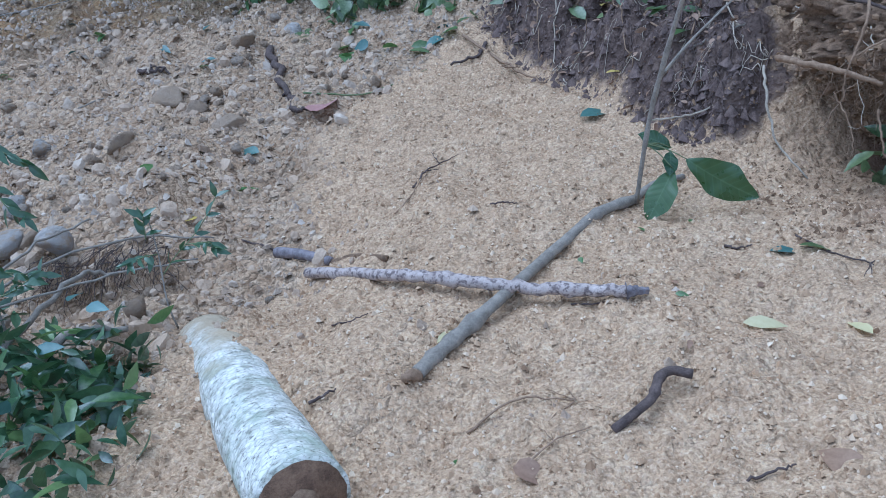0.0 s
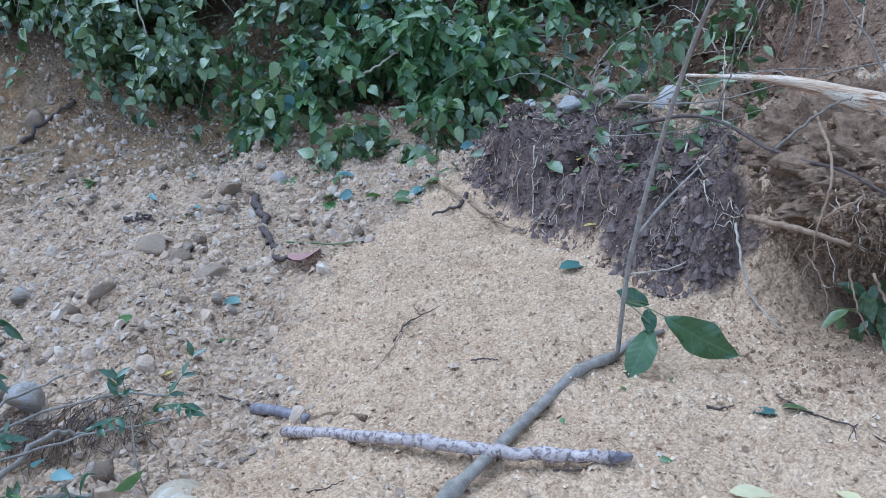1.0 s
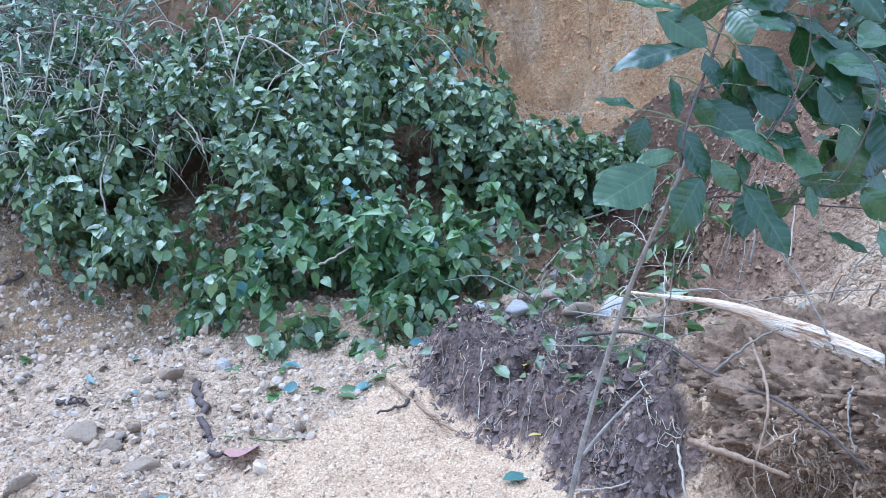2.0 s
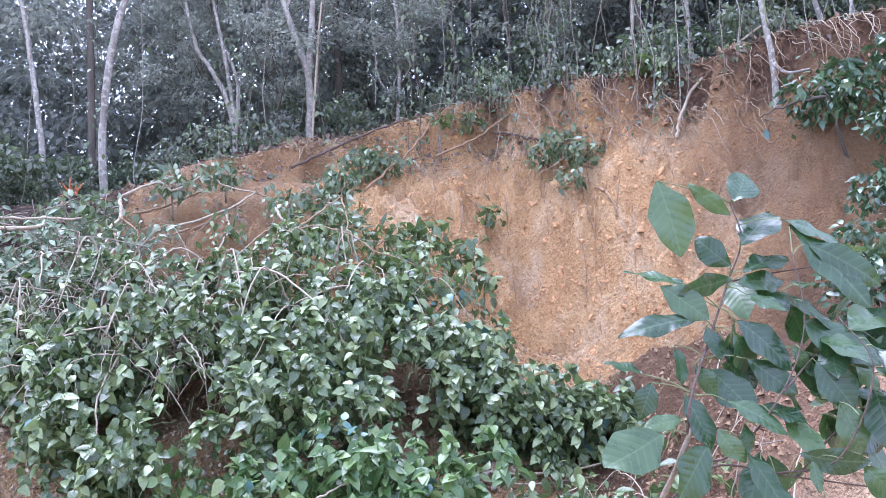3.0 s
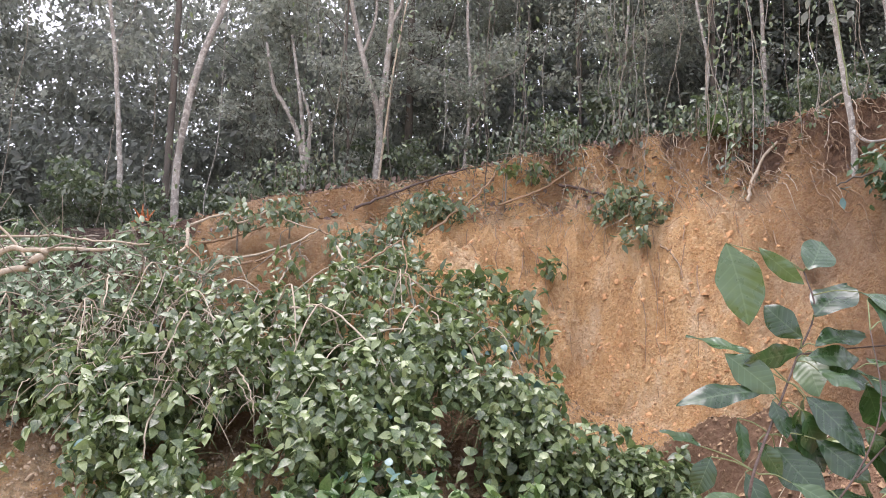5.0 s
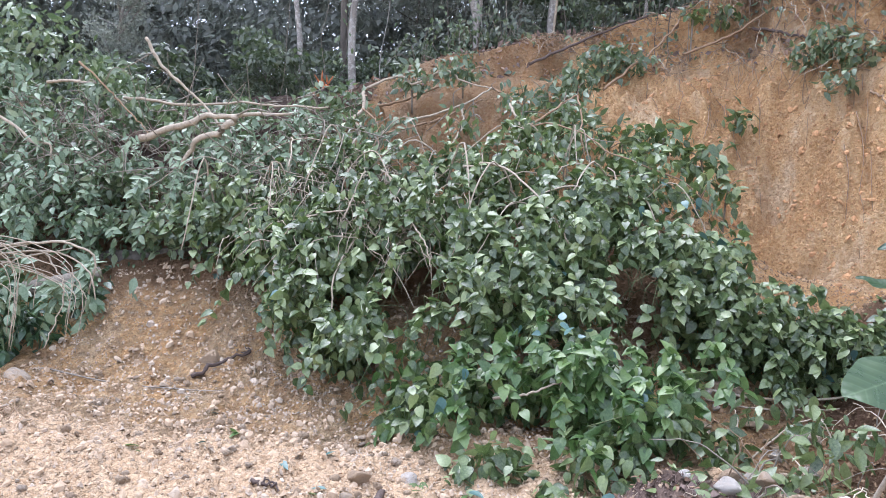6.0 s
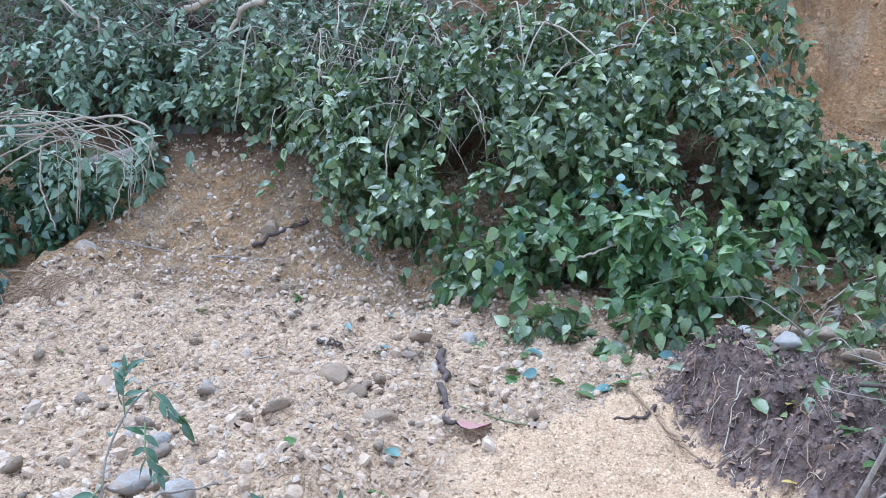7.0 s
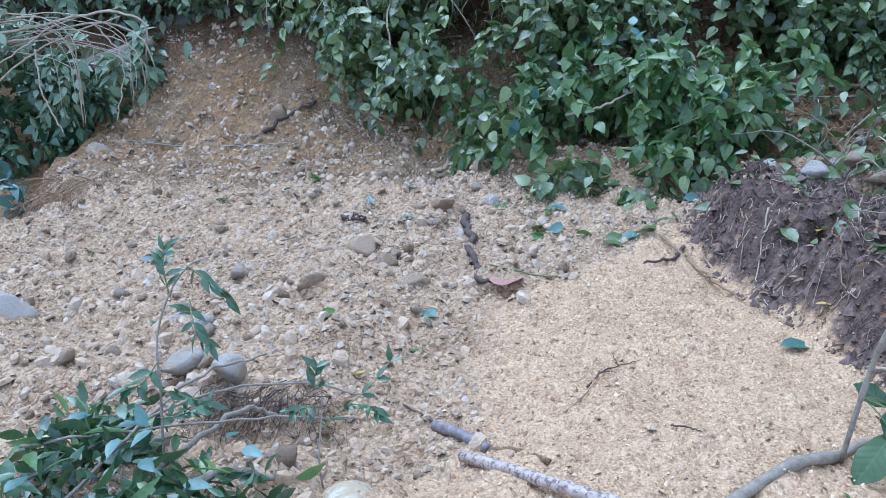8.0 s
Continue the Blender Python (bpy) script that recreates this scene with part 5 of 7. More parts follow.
seedling("thin seedling with small dark leaves beside the sand", [(-1.10, 2.25, 0.38), (-1.107, 2.264, 0.487), (-1.132, 2.388, 0.603), (-1.148, 2.454, 0.738)],
         ([(-1.107, 2.313, 0.563), (-1.043, 2.317, 0.627), (-0.962, 2.38, 0.681), (-0.896, 2.442, 0.756)], [(-1.162, 2.405, 0.656), (-1.141, 2.4, 0.744)], [(-1.132, 2.388, 0.603), (-1.165, 2.327, 0.631), (-1.206, 2.305, 0.627)], [(-1.011, 2.342, 0.647), (-0.925, 2.318, 0.655), (-0.915, 2.308, 0.631)]), 0.004, 0.05)


# ---------------------------------------------------------------- fallen shrubs and branches below the scar
def mass(thing_ob, name, mat, shape, centres, radius, per, size, label="", gaps=-0.1, loose=0.72, **kw):
    """One part of foliage made of several rounded leafy masses."""
    s = Soup()
    for c in centres:
        r = radius * rng.choice((0.55, 0.75, 0.95, 1.15, 1.3))
        clump(s, shape, np.array(c) + rng.normal(0, 0.09, 3), (r * 1.05, r * 0.8, r * 0.8), int(per * (r / radius) ** 1.3), size, face=0.6, gaps=gaps, loose=loose, **kw)
    return part(name, s.mesh(name, mat), thing_ob, label)


def sprays(thing_ob, mat, stem_mat, shape, centres, radius, count, size, length=0.7):
    """Leafy shoots that arch out of the masses and hang, with a leaf at each joint."""
    s, st = Soup(), Soup()
    for k in range(count):
        c = np.array(centres[k % len(centres)])
        d = norm(rng.normal(0, 1, 3) * [1, 1, 0.7] + np.array([0, -0.7, 0.45]))
        a = c + d * radius * rng.uniform(0.6, 0.95)
        ln = length * rng.uniform(0.5, 1.3)
        b = a + d * 0.35 * ln + np.array([rng.normal(0, 0.12), -0.05, rng.uniform(0.0, 0.12)])
        e = b + np.array([rng.normal(0, 0.25), -0.15, -rng.uniform(0.2, 0.8)]) * ln
        line = spline([a, b, e], 12)
        tube(st, [a, b, e], 0.005, 0.002, sides=4, n=8)
        p = np.repeat(line[2:], 2, 0)
        n = len(p)
        way = np.repeat(norm(np.gradient(line, axis=0))[2:], 2, 0)
        side = norm(np.cross(way, rng.normal(0, 1, (n, 3))))
        nr = norm(np.array([0, -0.45, 0.75]) + 0.4 * d + rng.normal(0, 0.4, (n, 3)))
        leaves(s, shape, p, side * 0.8 + way * 0.5 + np.array([0, 0, -0.2]), nr, rng.uniform(0.55, 1.3, n) * size)
    part("foliage", s.mesh("foliage", mat), thing_ob)
    tagged(part("twig_tangle", st.mesh("twig_tangle", stem_mat), thing_ob), kind="stuff")


HOLLOWS += [((-1.41, 7.6, 1.6), (0.5, 0.55, 0.34)), ((-1.55, 7.5, 1.31), (0.3, 0.4, 0.22)), ((-3.4, 8.1, 1.42), (0.36, 0.5, 0.3)), ((0.46, 8.2, 1.85), (0.32, 1.0, 0.24)), ((-1.81, 7.0, 1.0), (0.24, 0.45, 0.16)), ((-3.2, 8.5, 2.0), (0.3, 0.4, 0.2))]
shrub = thing("fallen_shrub", None, "fallen shrub mass with broad heart-shaped dark green leaves", "shrub")
mass(shrub, "foliage", M_BUSH, HEART, [(-3.04, 9.3, 2.8), (-3.43, 8.9, 2.35), (-2.19, 9.2, 2.7), (-1.51, 9.0, 2.7), (-0.91, 9.2, 2.9), (-0.33, 8.8, 2.65), (0.31, 8.7, 2.5)], 0.5, 520, 0.1, droop=0.75)
mass(shrub, "foliage", M_BUSH, HEART, [(-3.9, 8.7, 2.2), (-3.5, 8.5, 2.05), (-2.79, 8.3, 2.0), (-2.19, 8.3, 2.15), (-1.52, 8.2, 2.25), (-0.91, 8.0, 2.1), (-0.31, 8.0, 2.1), (0.26, 8.1, 2.2), (0.75, 8.3, 2.15), (1.1, 8.2, 1.95)], 0.48, 580, 0.1, droop=0.75)
mass(shrub, "foliage", M_BUSH, HEART, [(-2.75, 7.9, 1.8), (-2.32, 7.5, 1.5), (-1.93, 7.2, 1.13), (-1.54, 7.5, 1.45), (-0.95, 7.4, 1.51), (-0.46, 7.6, 1.69), (-0.03, 7.4, 1.38)], 0.48, 570, 0.1, droop=0.75)
mass(shrub, "foliage", M_BUSH, HEART, [(1.05, 8.0, 1.8), (1.39, 7.9, 1.66), (1.82, 8.1, 1.5), (1.5, 7.75, 1.3), (1.94, 7.9, 1.32), (2.3, 8.0, 1.25), (2.26, 8.3, 1.42), (2.7, 8.3, 1.3)], 0.38, 420, 0.1, droop=0.75)
mass(shrub, "foliage", M_FRESH, HEART, [(-1.47, 6.85, 0.86), (-1.03, 6.6, 0.82), (-0.5, 6.7, 1.05), (-0.14, 6.8, 1.08), (0.3, 6.8, 1.1), (0.75, 6.9, 1.05)], 0.34, 120, 0.1, droop=0.75)
mass(shrub, "foliage", M_BUSH, HEART, [(-1.47, 6.85, 0.86), (-1.03, 6.6, 0.82), (-0.5, 6.7, 1.05), (-0.14, 6.8, 1.08), (0.3, 6.8, 1.1), (0.75, 6.9, 1.05), (-0.32, 6.4, 0.74), (0.1, 6.3, 0.78), (0.51, 6.4, 0.85), (0.77, 6.4, 0.78), (-0.28, 6.0, 0.54), (0.2, 6.0, 0.6), (-0.1, 5.8, 0.5)], 0.36, 330, 0.1, droop=0.75)
mass(shrub, "bright_foliage", M_FRESH, LANCE, [(-0.2, 6.5, 1.0), (0.3, 6.45, 1.05), (0.7, 6.4, 0.85), (0.1, 6.1, 0.75)], 0.38, 45, 0.22, "fresh green drooping shoots")
sprays(shrub, M_BUSH, M_VINE, HEART, [(-3.04, 9.3, 2.8), (-2.19, 9.2, 2.7), (-1.51, 9.0, 2.7), (-0.91, 9.2, 2.9), (0.31, 8.7, 2.5), (-3.9, 8.7, 2.2), (-3.5, 8.5, 2.05), (-2.79, 8.3, 2.0), (-2.19, 8.3, 2.15), (-1.52, 8.2, 2.25), (-0.91, 8.0, 2.1), (-0.31, 8.0, 2.1), (0.26, 8.1, 2.15), (0.7, 8.3, 2.0), (1.0, 8.2, 1.8)], 0.46, 320, 0.1)
sprays(shrub, M_BUSH, M_VINE, HEART, [(-2.75, 7.9, 1.8), (-2.32, 7.5, 1.5), (-1.93, 7.2, 1.13), (-1.54, 7.5, 1.45), (-0.95, 7.4, 1.51), (-0.46, 7.6, 1.69), (-0.03, 7.4, 1.38), (1.05, 8.0, 1.75), (1.39, 7.9, 1.6), (1.82, 8.1, 1.45), (1.94, 7.9, 1.3), (2.3, 8.0, 1.2), (2.7, 8.3, 1.2)], 0.4, 240, 0.1, 0.6)
sprays(shrub, M_FRESH, M_VINE, HEART, [(-1.03, 6.6, 0.82), (-0.5, 6.7, 1.05), (-0.14, 6.8, 1.08), (0.3, 6.8, 1.1), (0.75, 6.9, 1.05), (0.1, 6.3, 0.78), (0.51, 6.4, 0.85)], 0.35, 60, 0.11, 0.45)
def shrub_branch(pts, r):
    """One bare branch of the fallen shrub."""
    part("branch", tube_mesh("branch", M_PALEBRANCH, pts, r, r * 0.5, sides=7, n=22, wobble=0.005, rough=0.04), shrub)


shrub_branch([(-1.3, 8.5, 2.95), (-0.87, 8.2, 2.95), (-0.38, 7.7, 2.55), (-0.14, 7.5, 2.2)], 0.014)
shrub_branch([(-2.91, 7.4, 1.56), (-2.9, 7.6, 2.07), (-2.7, 7.7, 2.3), (-2.32, 7.8, 2.4)], 0.014)
shrub_branch([(-2.7, 9.3, 3.1), (-2.24, 8.7, 2.9), (-1.84, 8.3, 2.6)], 0.016)
shrub_branch([(-1.62, 7.6, 2.3), (-1.43, 7.4, 2.1), (-1.35, 7.3, 1.9)], 0.01)
shrub_branch([(-0.13, 6.45, 1.2), (-0.09, 6.38, 1.0), (-0.06, 6.3, 0.78)], 0.016)
shrub_branch([(-0.62, 6.35, 0.95), (-0.35, 6.3, 1.02), (-0.12, 6.35, 1.12)], 0.013)
shrub_branch([(-2.3, 8.6, 2.6), (-2.25, 8.0, 2.2), (-2.3, 7.4, 1.7), (-2.1, 7.0, 1.2)], 0.014)
shrub_branch([(-2.5, 8.7, 2.8), (-2.45, 8.2, 2.4), (-2.6, 7.7, 1.9)], 0.012)
shrub_branch([(0.9, 7.6, 1.0), (1.5, 7.4, 0.98), (2.1, 7.5, 1.0), (2.7, 7.7, 1.1)], 0.016)
shrub_branch([(1.0, 7.5, 0.92), (1.6, 7.3, 0.9), (2.2, 7.4, 0.95)], 0.010)
for k in range(34):
    a = np.array([rng.uniform(-4.2, 0.6), rng.uniform(8.3, 9.4), 0.0])
    a[2] = 2.35 + 0.55 * (a[1] - 8.3) + rng.uniform(-0.1, 0.35)
    w = rng.normal(0, 1, 2) * [0.75, 0.3]
    mid_pt = a + np.array([w[0] * 0.5, w[1] * 0.5 - 0.25, rng.uniform(0.05, 0.4)])
    shrub_branch([a + np.array([0, 0.2, -0.3]), a, mid_pt, a + np.array([w[0], w[1] - 0.6, rng.uniform(-0.7, 0.0)])], rng.uniform(0.007, 0.015))
# foliage added behind the left hollow to block it and darken the void
mass(shrub, "foliage", M_BUSH, HEART, [(-3.35, 8.8, 1.5), (-2.75, 8.6, 1.45)], 0.45, 420, 0.1, droop=0.75)
mass(shrub, "pale_foliage", M_TEAL, HEART, [(-3.04, 9.2, 2.8), (-2.19, 9.0, 2.7), (-0.91, 9.0, 2.9), (0.31, 8.5, 2.5), (-3.5, 8.3, 2.0), (-2.79, 8.2, 1.95), (-1.52, 8.1, 2.25), (-0.31, 7.9, 2.1), (0.75, 8.2, 2.15), (-2.32, 7.4, 1.5), (-1.54, 7.4, 1.45), (-0.46, 7.5, 1.69), (1.5, 7.75, 1.4), (2.3, 8.0, 1.25), (-1.03, 6.5, 0.82), (-0.14, 6.7, 1.0), (0.5, 6.3, 0.85), (0.0, 5.95, 0.55)], 0.46, 26, 0.105, "blue-green leaf undersides", shell=0.85)
s = Soup()
for k in range(170):
    a = np.array([rng.uniform(-3.6, -1.2), rng.uniform(7.7, 9.0), 0.0])
    a[2] = 2.0 + (a[1] - 7.7) * 0.75
    b = a + np.array([rng.normal(0, 0.3), -rng.uniform(0.1, 0.5), -rng.uniform(0.1, 0.6)])
    tube(s, [a, (a + b) / 2 + np.array([0, -0.1, 0.15]), b], 0.007, 0.003, sides=4, n=9, wobble=0.01)
tagged(part("twig_tangle", s.mesh("twig_tangle", M_PALEBRANCH), shrub, "pale bare shoots"), kind="stuff")

HOLLOWS.clear()
upper = thing("fallen_tree", None, "fallen tree with small pale-backed leaves and bare pale limbs", "tree")
mass(upper, "foliage", M_SHRUB, OVAL, [(-7.75, 9.6, 3.7), (-7.73, 9.4, 3.0), (-6.97, 9.6, 3.3), (-6.26, 9.2, 2.75), (-7.13, 9.0, 2.3), (-6.03, 8.8, 2.1), (-8.6, 9.2, 3.4), (-8.2, 8.8, 2.4), (-6.6, 10.2, 3.7), (-7.7, 9.8, 4.3)], 0.62, 700, 0.125)
mass(upper, "foliage", M_SHRUB, OVAL, [(-5.59, 9.4, 2.6), (-4.96, 9.0, 2.2), (-4.67, 9.4, 2.6), (-4.12, 9.8, 3.0), (-3.47, 9.6, 2.9), (-3.37, 10.3, 3.3), (-5.4, 10.3, 3.3), (-4.5, 10.4, 3.3), (-5.2, 11.0, 3.6), (-6.2, 11.0, 3.9), (-7.2, 11.2, 4.2), (-4.3, 11.5, 3.6), (-5.4, 12.0, 3.9), (-6.5, 12.2, 4.0), (-8.2, 11.0, 4.0), (-3.7, 12.0, 3.9), (-5.6, 8.9, 1.75), (-6.5, 8.8, 1.8), (-7.4, 8.6, 1.8), (-4.7, 8.9, 1.9), (-8.4, 8.4, 1.8)], 0.48, 420, 0.12)
mass(upper, "foliage", M_BUSH, OVAL, [(-0.21, 9.7, 3.4), (0.42, 9.7, 3.3), (0.80, 9.5, 2.85), (-0.75, 10.0, 3.5), (-1.2, 9.7, 3.2)], 0.38, 260, 0.13)
BOUGH = np.random.default_rng(12)


def bough(pts, r, leafy=2):
    """One bare limb of the fallen tree."""
    pts = spline(pts, 2 * len(pts) - 1)
    pts[1:-1] += rng.normal(0, 0.015, (len(pts) - 2, 3))
    for j in range(3):
        at = pts[rng.integers(1, len(pts))]
        end = at + rng.normal(0, 1, 3) * [0.22, 0.12, 0.18] + np.array([0, -0.1, 0])
        part("twig", tube_mesh("twig", M_BRANCH, [at, (at + end) / 2 + rng.normal(0, 0.05, 3), end], r * 0.24, r * 0.1, sides=5, n=10), upper)
    if leafy:
        n = 24 * leafy
        m = np.repeat(spline(pts, 30)[BOUGH.integers(3, 30, leafy)], 24, 0) + BOUGH.normal(0, 1, (n, 3)) * [0.14, 0.1, 0.11]
        s = Soup()
        leaves(s, OVAL, m, np.array([0, -0.25, -0.7]) + BOUGH.normal(0, 0.5, (n, 3)), np.array([0, -0.5, 0.65]) + BOUGH.normal(0, 0.5, (n, 3)), BOUGH.uniform(0.07, 0.16, n))
        part("foliage", s.mesh("foliage", M_SHRUB if BOUGH.random() < 0.6 else M_BUSH), upper)
    part("limb", tube_mesh("limb", M_PALEBRANCH if r > 0.034 else M_ROOT, pts, r * (0.8 if r > 0.045 else 0.5), r * 0.28, sides=9, n=24, wobble=0.006, rough=0.05, knots=2), upper)


bough([(-5.25, 8.9, 4.34), (-5.02, 8.9, 4.02), (-4.68, 8.9, 3.75), (-4.42, 8.9, 3.54), (-4.22, 8.85, 3.33)], 0.04, 0)
bough([(-5.61, 9.1, 3.66), (-5.15, 9.1, 3.62), (-4.71, 9.1, 3.59), (-4.13, 9.1, 3.64), (-3.57, 9.1, 3.62), (-3.02, 9.1, 3.63)], 0.036, 0)
bough([(-5.12, 8.7, 3.13), (-4.77, 8.7, 3.24), (-4.42, 8.7, 3.37), (-4.15, 8.7, 3.44), (-3.74, 8.7, 3.45), (-3.34, 8.8, 3.49)], 0.055, 0)
bough([(-3.97, 8.68, 3.42), (-4.01, 8.65, 3.32), (-4.12, 8.62, 3.21), (-4.37, 8.6, 3.1), (-4.5, 8.6, 2.92), (-4.57, 8.65, 2.75)], 0.062, 0)
bough([(-6.92, 8.6, 3.32), (-6.45, 8.6, 3.07), (-6.22, 8.6, 2.98), (-6.14, 8.6, 2.75), (-6.28, 8.6, 2.58)], 0.036, 0)
bough([(-6.51, 8.9, 3.78), (-6.2, 8.9, 3.8), (-5.86, 8.9, 3.79)], 0.04, 0)
bough([(-6.93, 9.0, 3.53), (-6.68, 9.0, 3.26), (-6.44, 9.0, 3.03)], 0.03, 1)
bough([(-6.1, 8.9, 4.04), (-5.48, 8.9, 3.55), (-5.09, 8.9, 3.16)], 0.026, 1)
bough([(-2.95, 10.3, 4.05), (-2.90, 10.1, 3.8), (-2.97, 9.9, 3.62), (-2.80, 9.7, 3.4), (-2.84, 9.5, 3.2), (-2.6, 9.3, 2.95)], 0.045)
bough([(-2.9, 10.1, 3.8), (-2.65, 9.9, 3.6), (-2.5, 9.5, 3.2)], 0.03)
bough([(-3.18, 11.0, 4.21), (-2.81, 11.4, 4.49), (-2.53, 11.3, 4.38), (-2.12, 11.5, 4.61), (-1.87, 11.5, 4.49), (-1.37, 11.4, 4.35)], 0.038)
bough([(-2.96, 10.4, 3.5), (-2.57, 10.6, 3.68), (-2.1, 10.8, 3.88), (-1.63, 11.1, 4.15), (-1.41, 11.4, 4.38)], 0.04)
bough([(-1.75, 10.9, 4.02), (-1.67, 10.7, 3.77), (-1.75, 10.3, 3.39)], 0.035)
bough([(-1.05, 10.5, 3.99), (-0.86, 10.1, 3.63), (-0.83, 9.4, 3.05)], 0.035)
bough([(-0.85, 9.9, 3.56), (-0.51, 10.1, 3.83), (-0.21, 10.3, 4.11), (-0.13, 9.9, 3.75), (-0.06, 9.4, 3.24)], 0.03)
bough([(-0.81, 9.8, 3.58), (-0.21, 9.6, 3.57), (0.18, 9.2, 3.27), (0.72, 9.0, 3.03), (1.18, 8.9, 2.81), (1.33, 8.8, 2.58)], 0.022)
bough([(0.19, 9.1, 2.99), (0.79, 9.1, 2.95), (1.18, 8.9, 2.69), (1.26, 8.8, 2.57)], 0.014)
bough([(-1.37, 11.4, 4.35), (-1.0, 10.9, 4.1), (-0.9, 10.3, 3.7)], 0.03)
s = Soup()
for k in range(300):
    a = np.array([rng.uniform(-8.0, -2.3), rng.uniform(8.6, 9.6), 0.0])
    a[2] = 2.3 + (a[1] - 8.6) * 0.9 + rng.uniform(-0.2, 0.7)
    b = a + rng.normal(0, 0.35, 3) + np.array([0.1, -0.25, 0.0])
    tube(s, [a, (a + b) / 2 + rng.normal(0, 0.12, 3), b], 0.008, 0.003, sides=4, n=8)
sprays(upper, M_PALEBACK, M_BRANCH, OVAL, [(-7.75, 9.6, 3.7), (-6.97, 9.6, 3.3), (-6.26, 9.2, 2.75), (-7.13, 9.0, 2.3), (-6.03, 8.8, 2.1), (-5.59, 9.4, 2.6), (-4.96, 9.0, 2.2), (-4.67, 9.4, 2.6), (-4.12, 9.8, 3.0), (-3.47, 9.6, 2.9)], 0.55, 160, 0.12)
tagged(part("twig_tangle", s.mesh("twig_tangle", M_BRANCH), upper, "pale bare shoots"), kind="stuff")

low = thing("fallen_shrub", None, "fallen shrub with arching pale stems and dark leaves beside the pile", "shrub")
mass(low, "foliage", M_FLANK, OVAL, [(-6.04, 7.6, 1.03), (-5.42, 7.6, 1.0), (-5.15, 7.95, 1.25), (-6.5, 7.8, 1.4), (-5.6, 7.3, 0.75), (-6.79, 7.5, 0.98), (-6.5, 7.2, 0.6), (-7.2, 7.6, 1.2)], 0.5, 420, 0.15)
mass(low, "pale_foliage", M_PALEBACK, OVAL, [(-6.04, 7.5, 1.1), (-5.42, 7.45, 1.1), (-5.15, 7.8, 1.3), (-6.5, 7.6, 1.4), (-5.6, 7.2, 0.8), (-6.79, 7.4, 1.0)], 0.52, 26, 0.16, "pale leaf undersides", shell=0.85)
for pts, r in (([(-6.72, 7.3, 1.74), (-5.71, 7.3, 1.8), (-4.93, 7.4, 1.91), (-4.6, 7.5, 1.79), (-4.63, 7.5, 1.43)], 0.018), ([(-6.62, 7.2, 1.63), (-5.76, 7.3, 1.7), (-5.05, 7.4, 1.82), (-4.6, 7.4, 1.67), (-4.49, 7.4, 1.39)], 0.014), ([(-6.39, 7.1, 1.32), (-5.81, 7.2, 1.59), (-5.37, 7.3, 1.82), (-4.8, 7.5, 1.95)], 0.012), ([(-5.58, 7.2, 1.61), (-5.52, 7.1, 1.22), (-5.3, 7.0, 0.85)], 0.012), ([(-5.05, 7.4, 1.82), (-4.75, 7.3, 1.44), (-4.78, 7.1, 0.94)], 0.010), ([(-6.38, 7.1, 1.03), (-5.81, 7.2, 1.48), (-5.3, 7.3, 1.71), (-4.77, 7.4, 1.86)], 0.013)):
    part("stem", tube_mesh("stem", M_PALEBRANCH, [(x, y - 0.35, z) for x, y, z in pts], r * 0.85, r * 0.5, sides=7, n=24, wobble=0.006), low)
sprays(low, M_PALEBACK, M_VINE, OVAL, [(-5.7, 7.4, 1.5), (-5.1, 7.5, 1.55), (-4.85, 7.5, 1.4), (-6.3, 7.3, 1.3), (-5.5, 7.3, 1.1)], 0.3, 18, 0.14, 0.6)
for k in range(13):
    x0, z0, xt = rng.uniform(-7.4, -6.3), rng.uniform(1.2, 1.75), rng.uniform(-5.6, -4.45)
    top_x, top_z = 0.35 * x0 + 0.65 * xt, rng.uniform(1.6, 1.95)
    part("stem", tube_mesh("stem", M_PALEBRANCH, [(x0, 7.15, z0), ((x0 + top_x) / 2, 7.0, (z0 + top_z) / 2 + 0.08), (top_x, 6.95, top_z), (xt - 0.05, 6.9, top_z - 0.2), (xt, 6.85, rng.uniform(0.85, 1.35))], rng.uniform(0.006, 0.011), 0.003, sides=6, n=22, wobble=0.004), low)
trunk_log = thing("fallen_log", None, "grey fallen trunk lying behind the arching stems", "log")
part("wood", tube_mesh("wood", M_BRANCH, [(-6.3, 8.0, 1.26), (-5.73, 8.05, 1.4), (-5.2, 8.2, 1.56)], 0.09, 0.085, sides=16, n=24, rough=0.04), trunk_log)
trunk_log2 = thing("fallen_log", None, "dark fallen trunk lying on clay under the shrubs", "log")
part("wood", tube_mesh("wood", M_DARKTRUNK, [(-5.5, 8.7, 1.68), (-4.97, 8.8, 1.74), (-4.2, 8.9, 1.85)], 0.12, 0.11, sides=16, n=24, rough=0.05), trunk_log2)
blue = thing("wilted_plant", None, "wilted blue-green leaves lying at the top of the pile", "plant")
mass(blue, "foliage", M_TEAL, LANCE, [(-4.05, 7.95, 1.0), (-3.8, 7.85, 0.98)], 0.17, 30, 0.15)
part("stem", tube_mesh("stem", M_VINE, [on_ground(-4.1, 8.0), (-3.9, 7.9, 1.0)], 0.008, n=5), blue)
debris = thing("fallen_plant", None, "torn leafy stems and roots on the soil beside the shrub", "plant")
mass(debris, "foliage", M_BUSH, OVAL, [(2.0, 6.6, 0.95), (2.35, 6.2, 0.95), (1.75, 5.9, 0.95), (2.5, 5.4, 1.25), (2.1, 5.0, 1.0), (2.9, 5.8, 1.8), (1.6, 6.8, 0.9), (2.6, 6.9, 1.3), (3.1, 5.0, 1.8), (1.5, 5.4, 0.95)], 0.26, 44, 0.14)
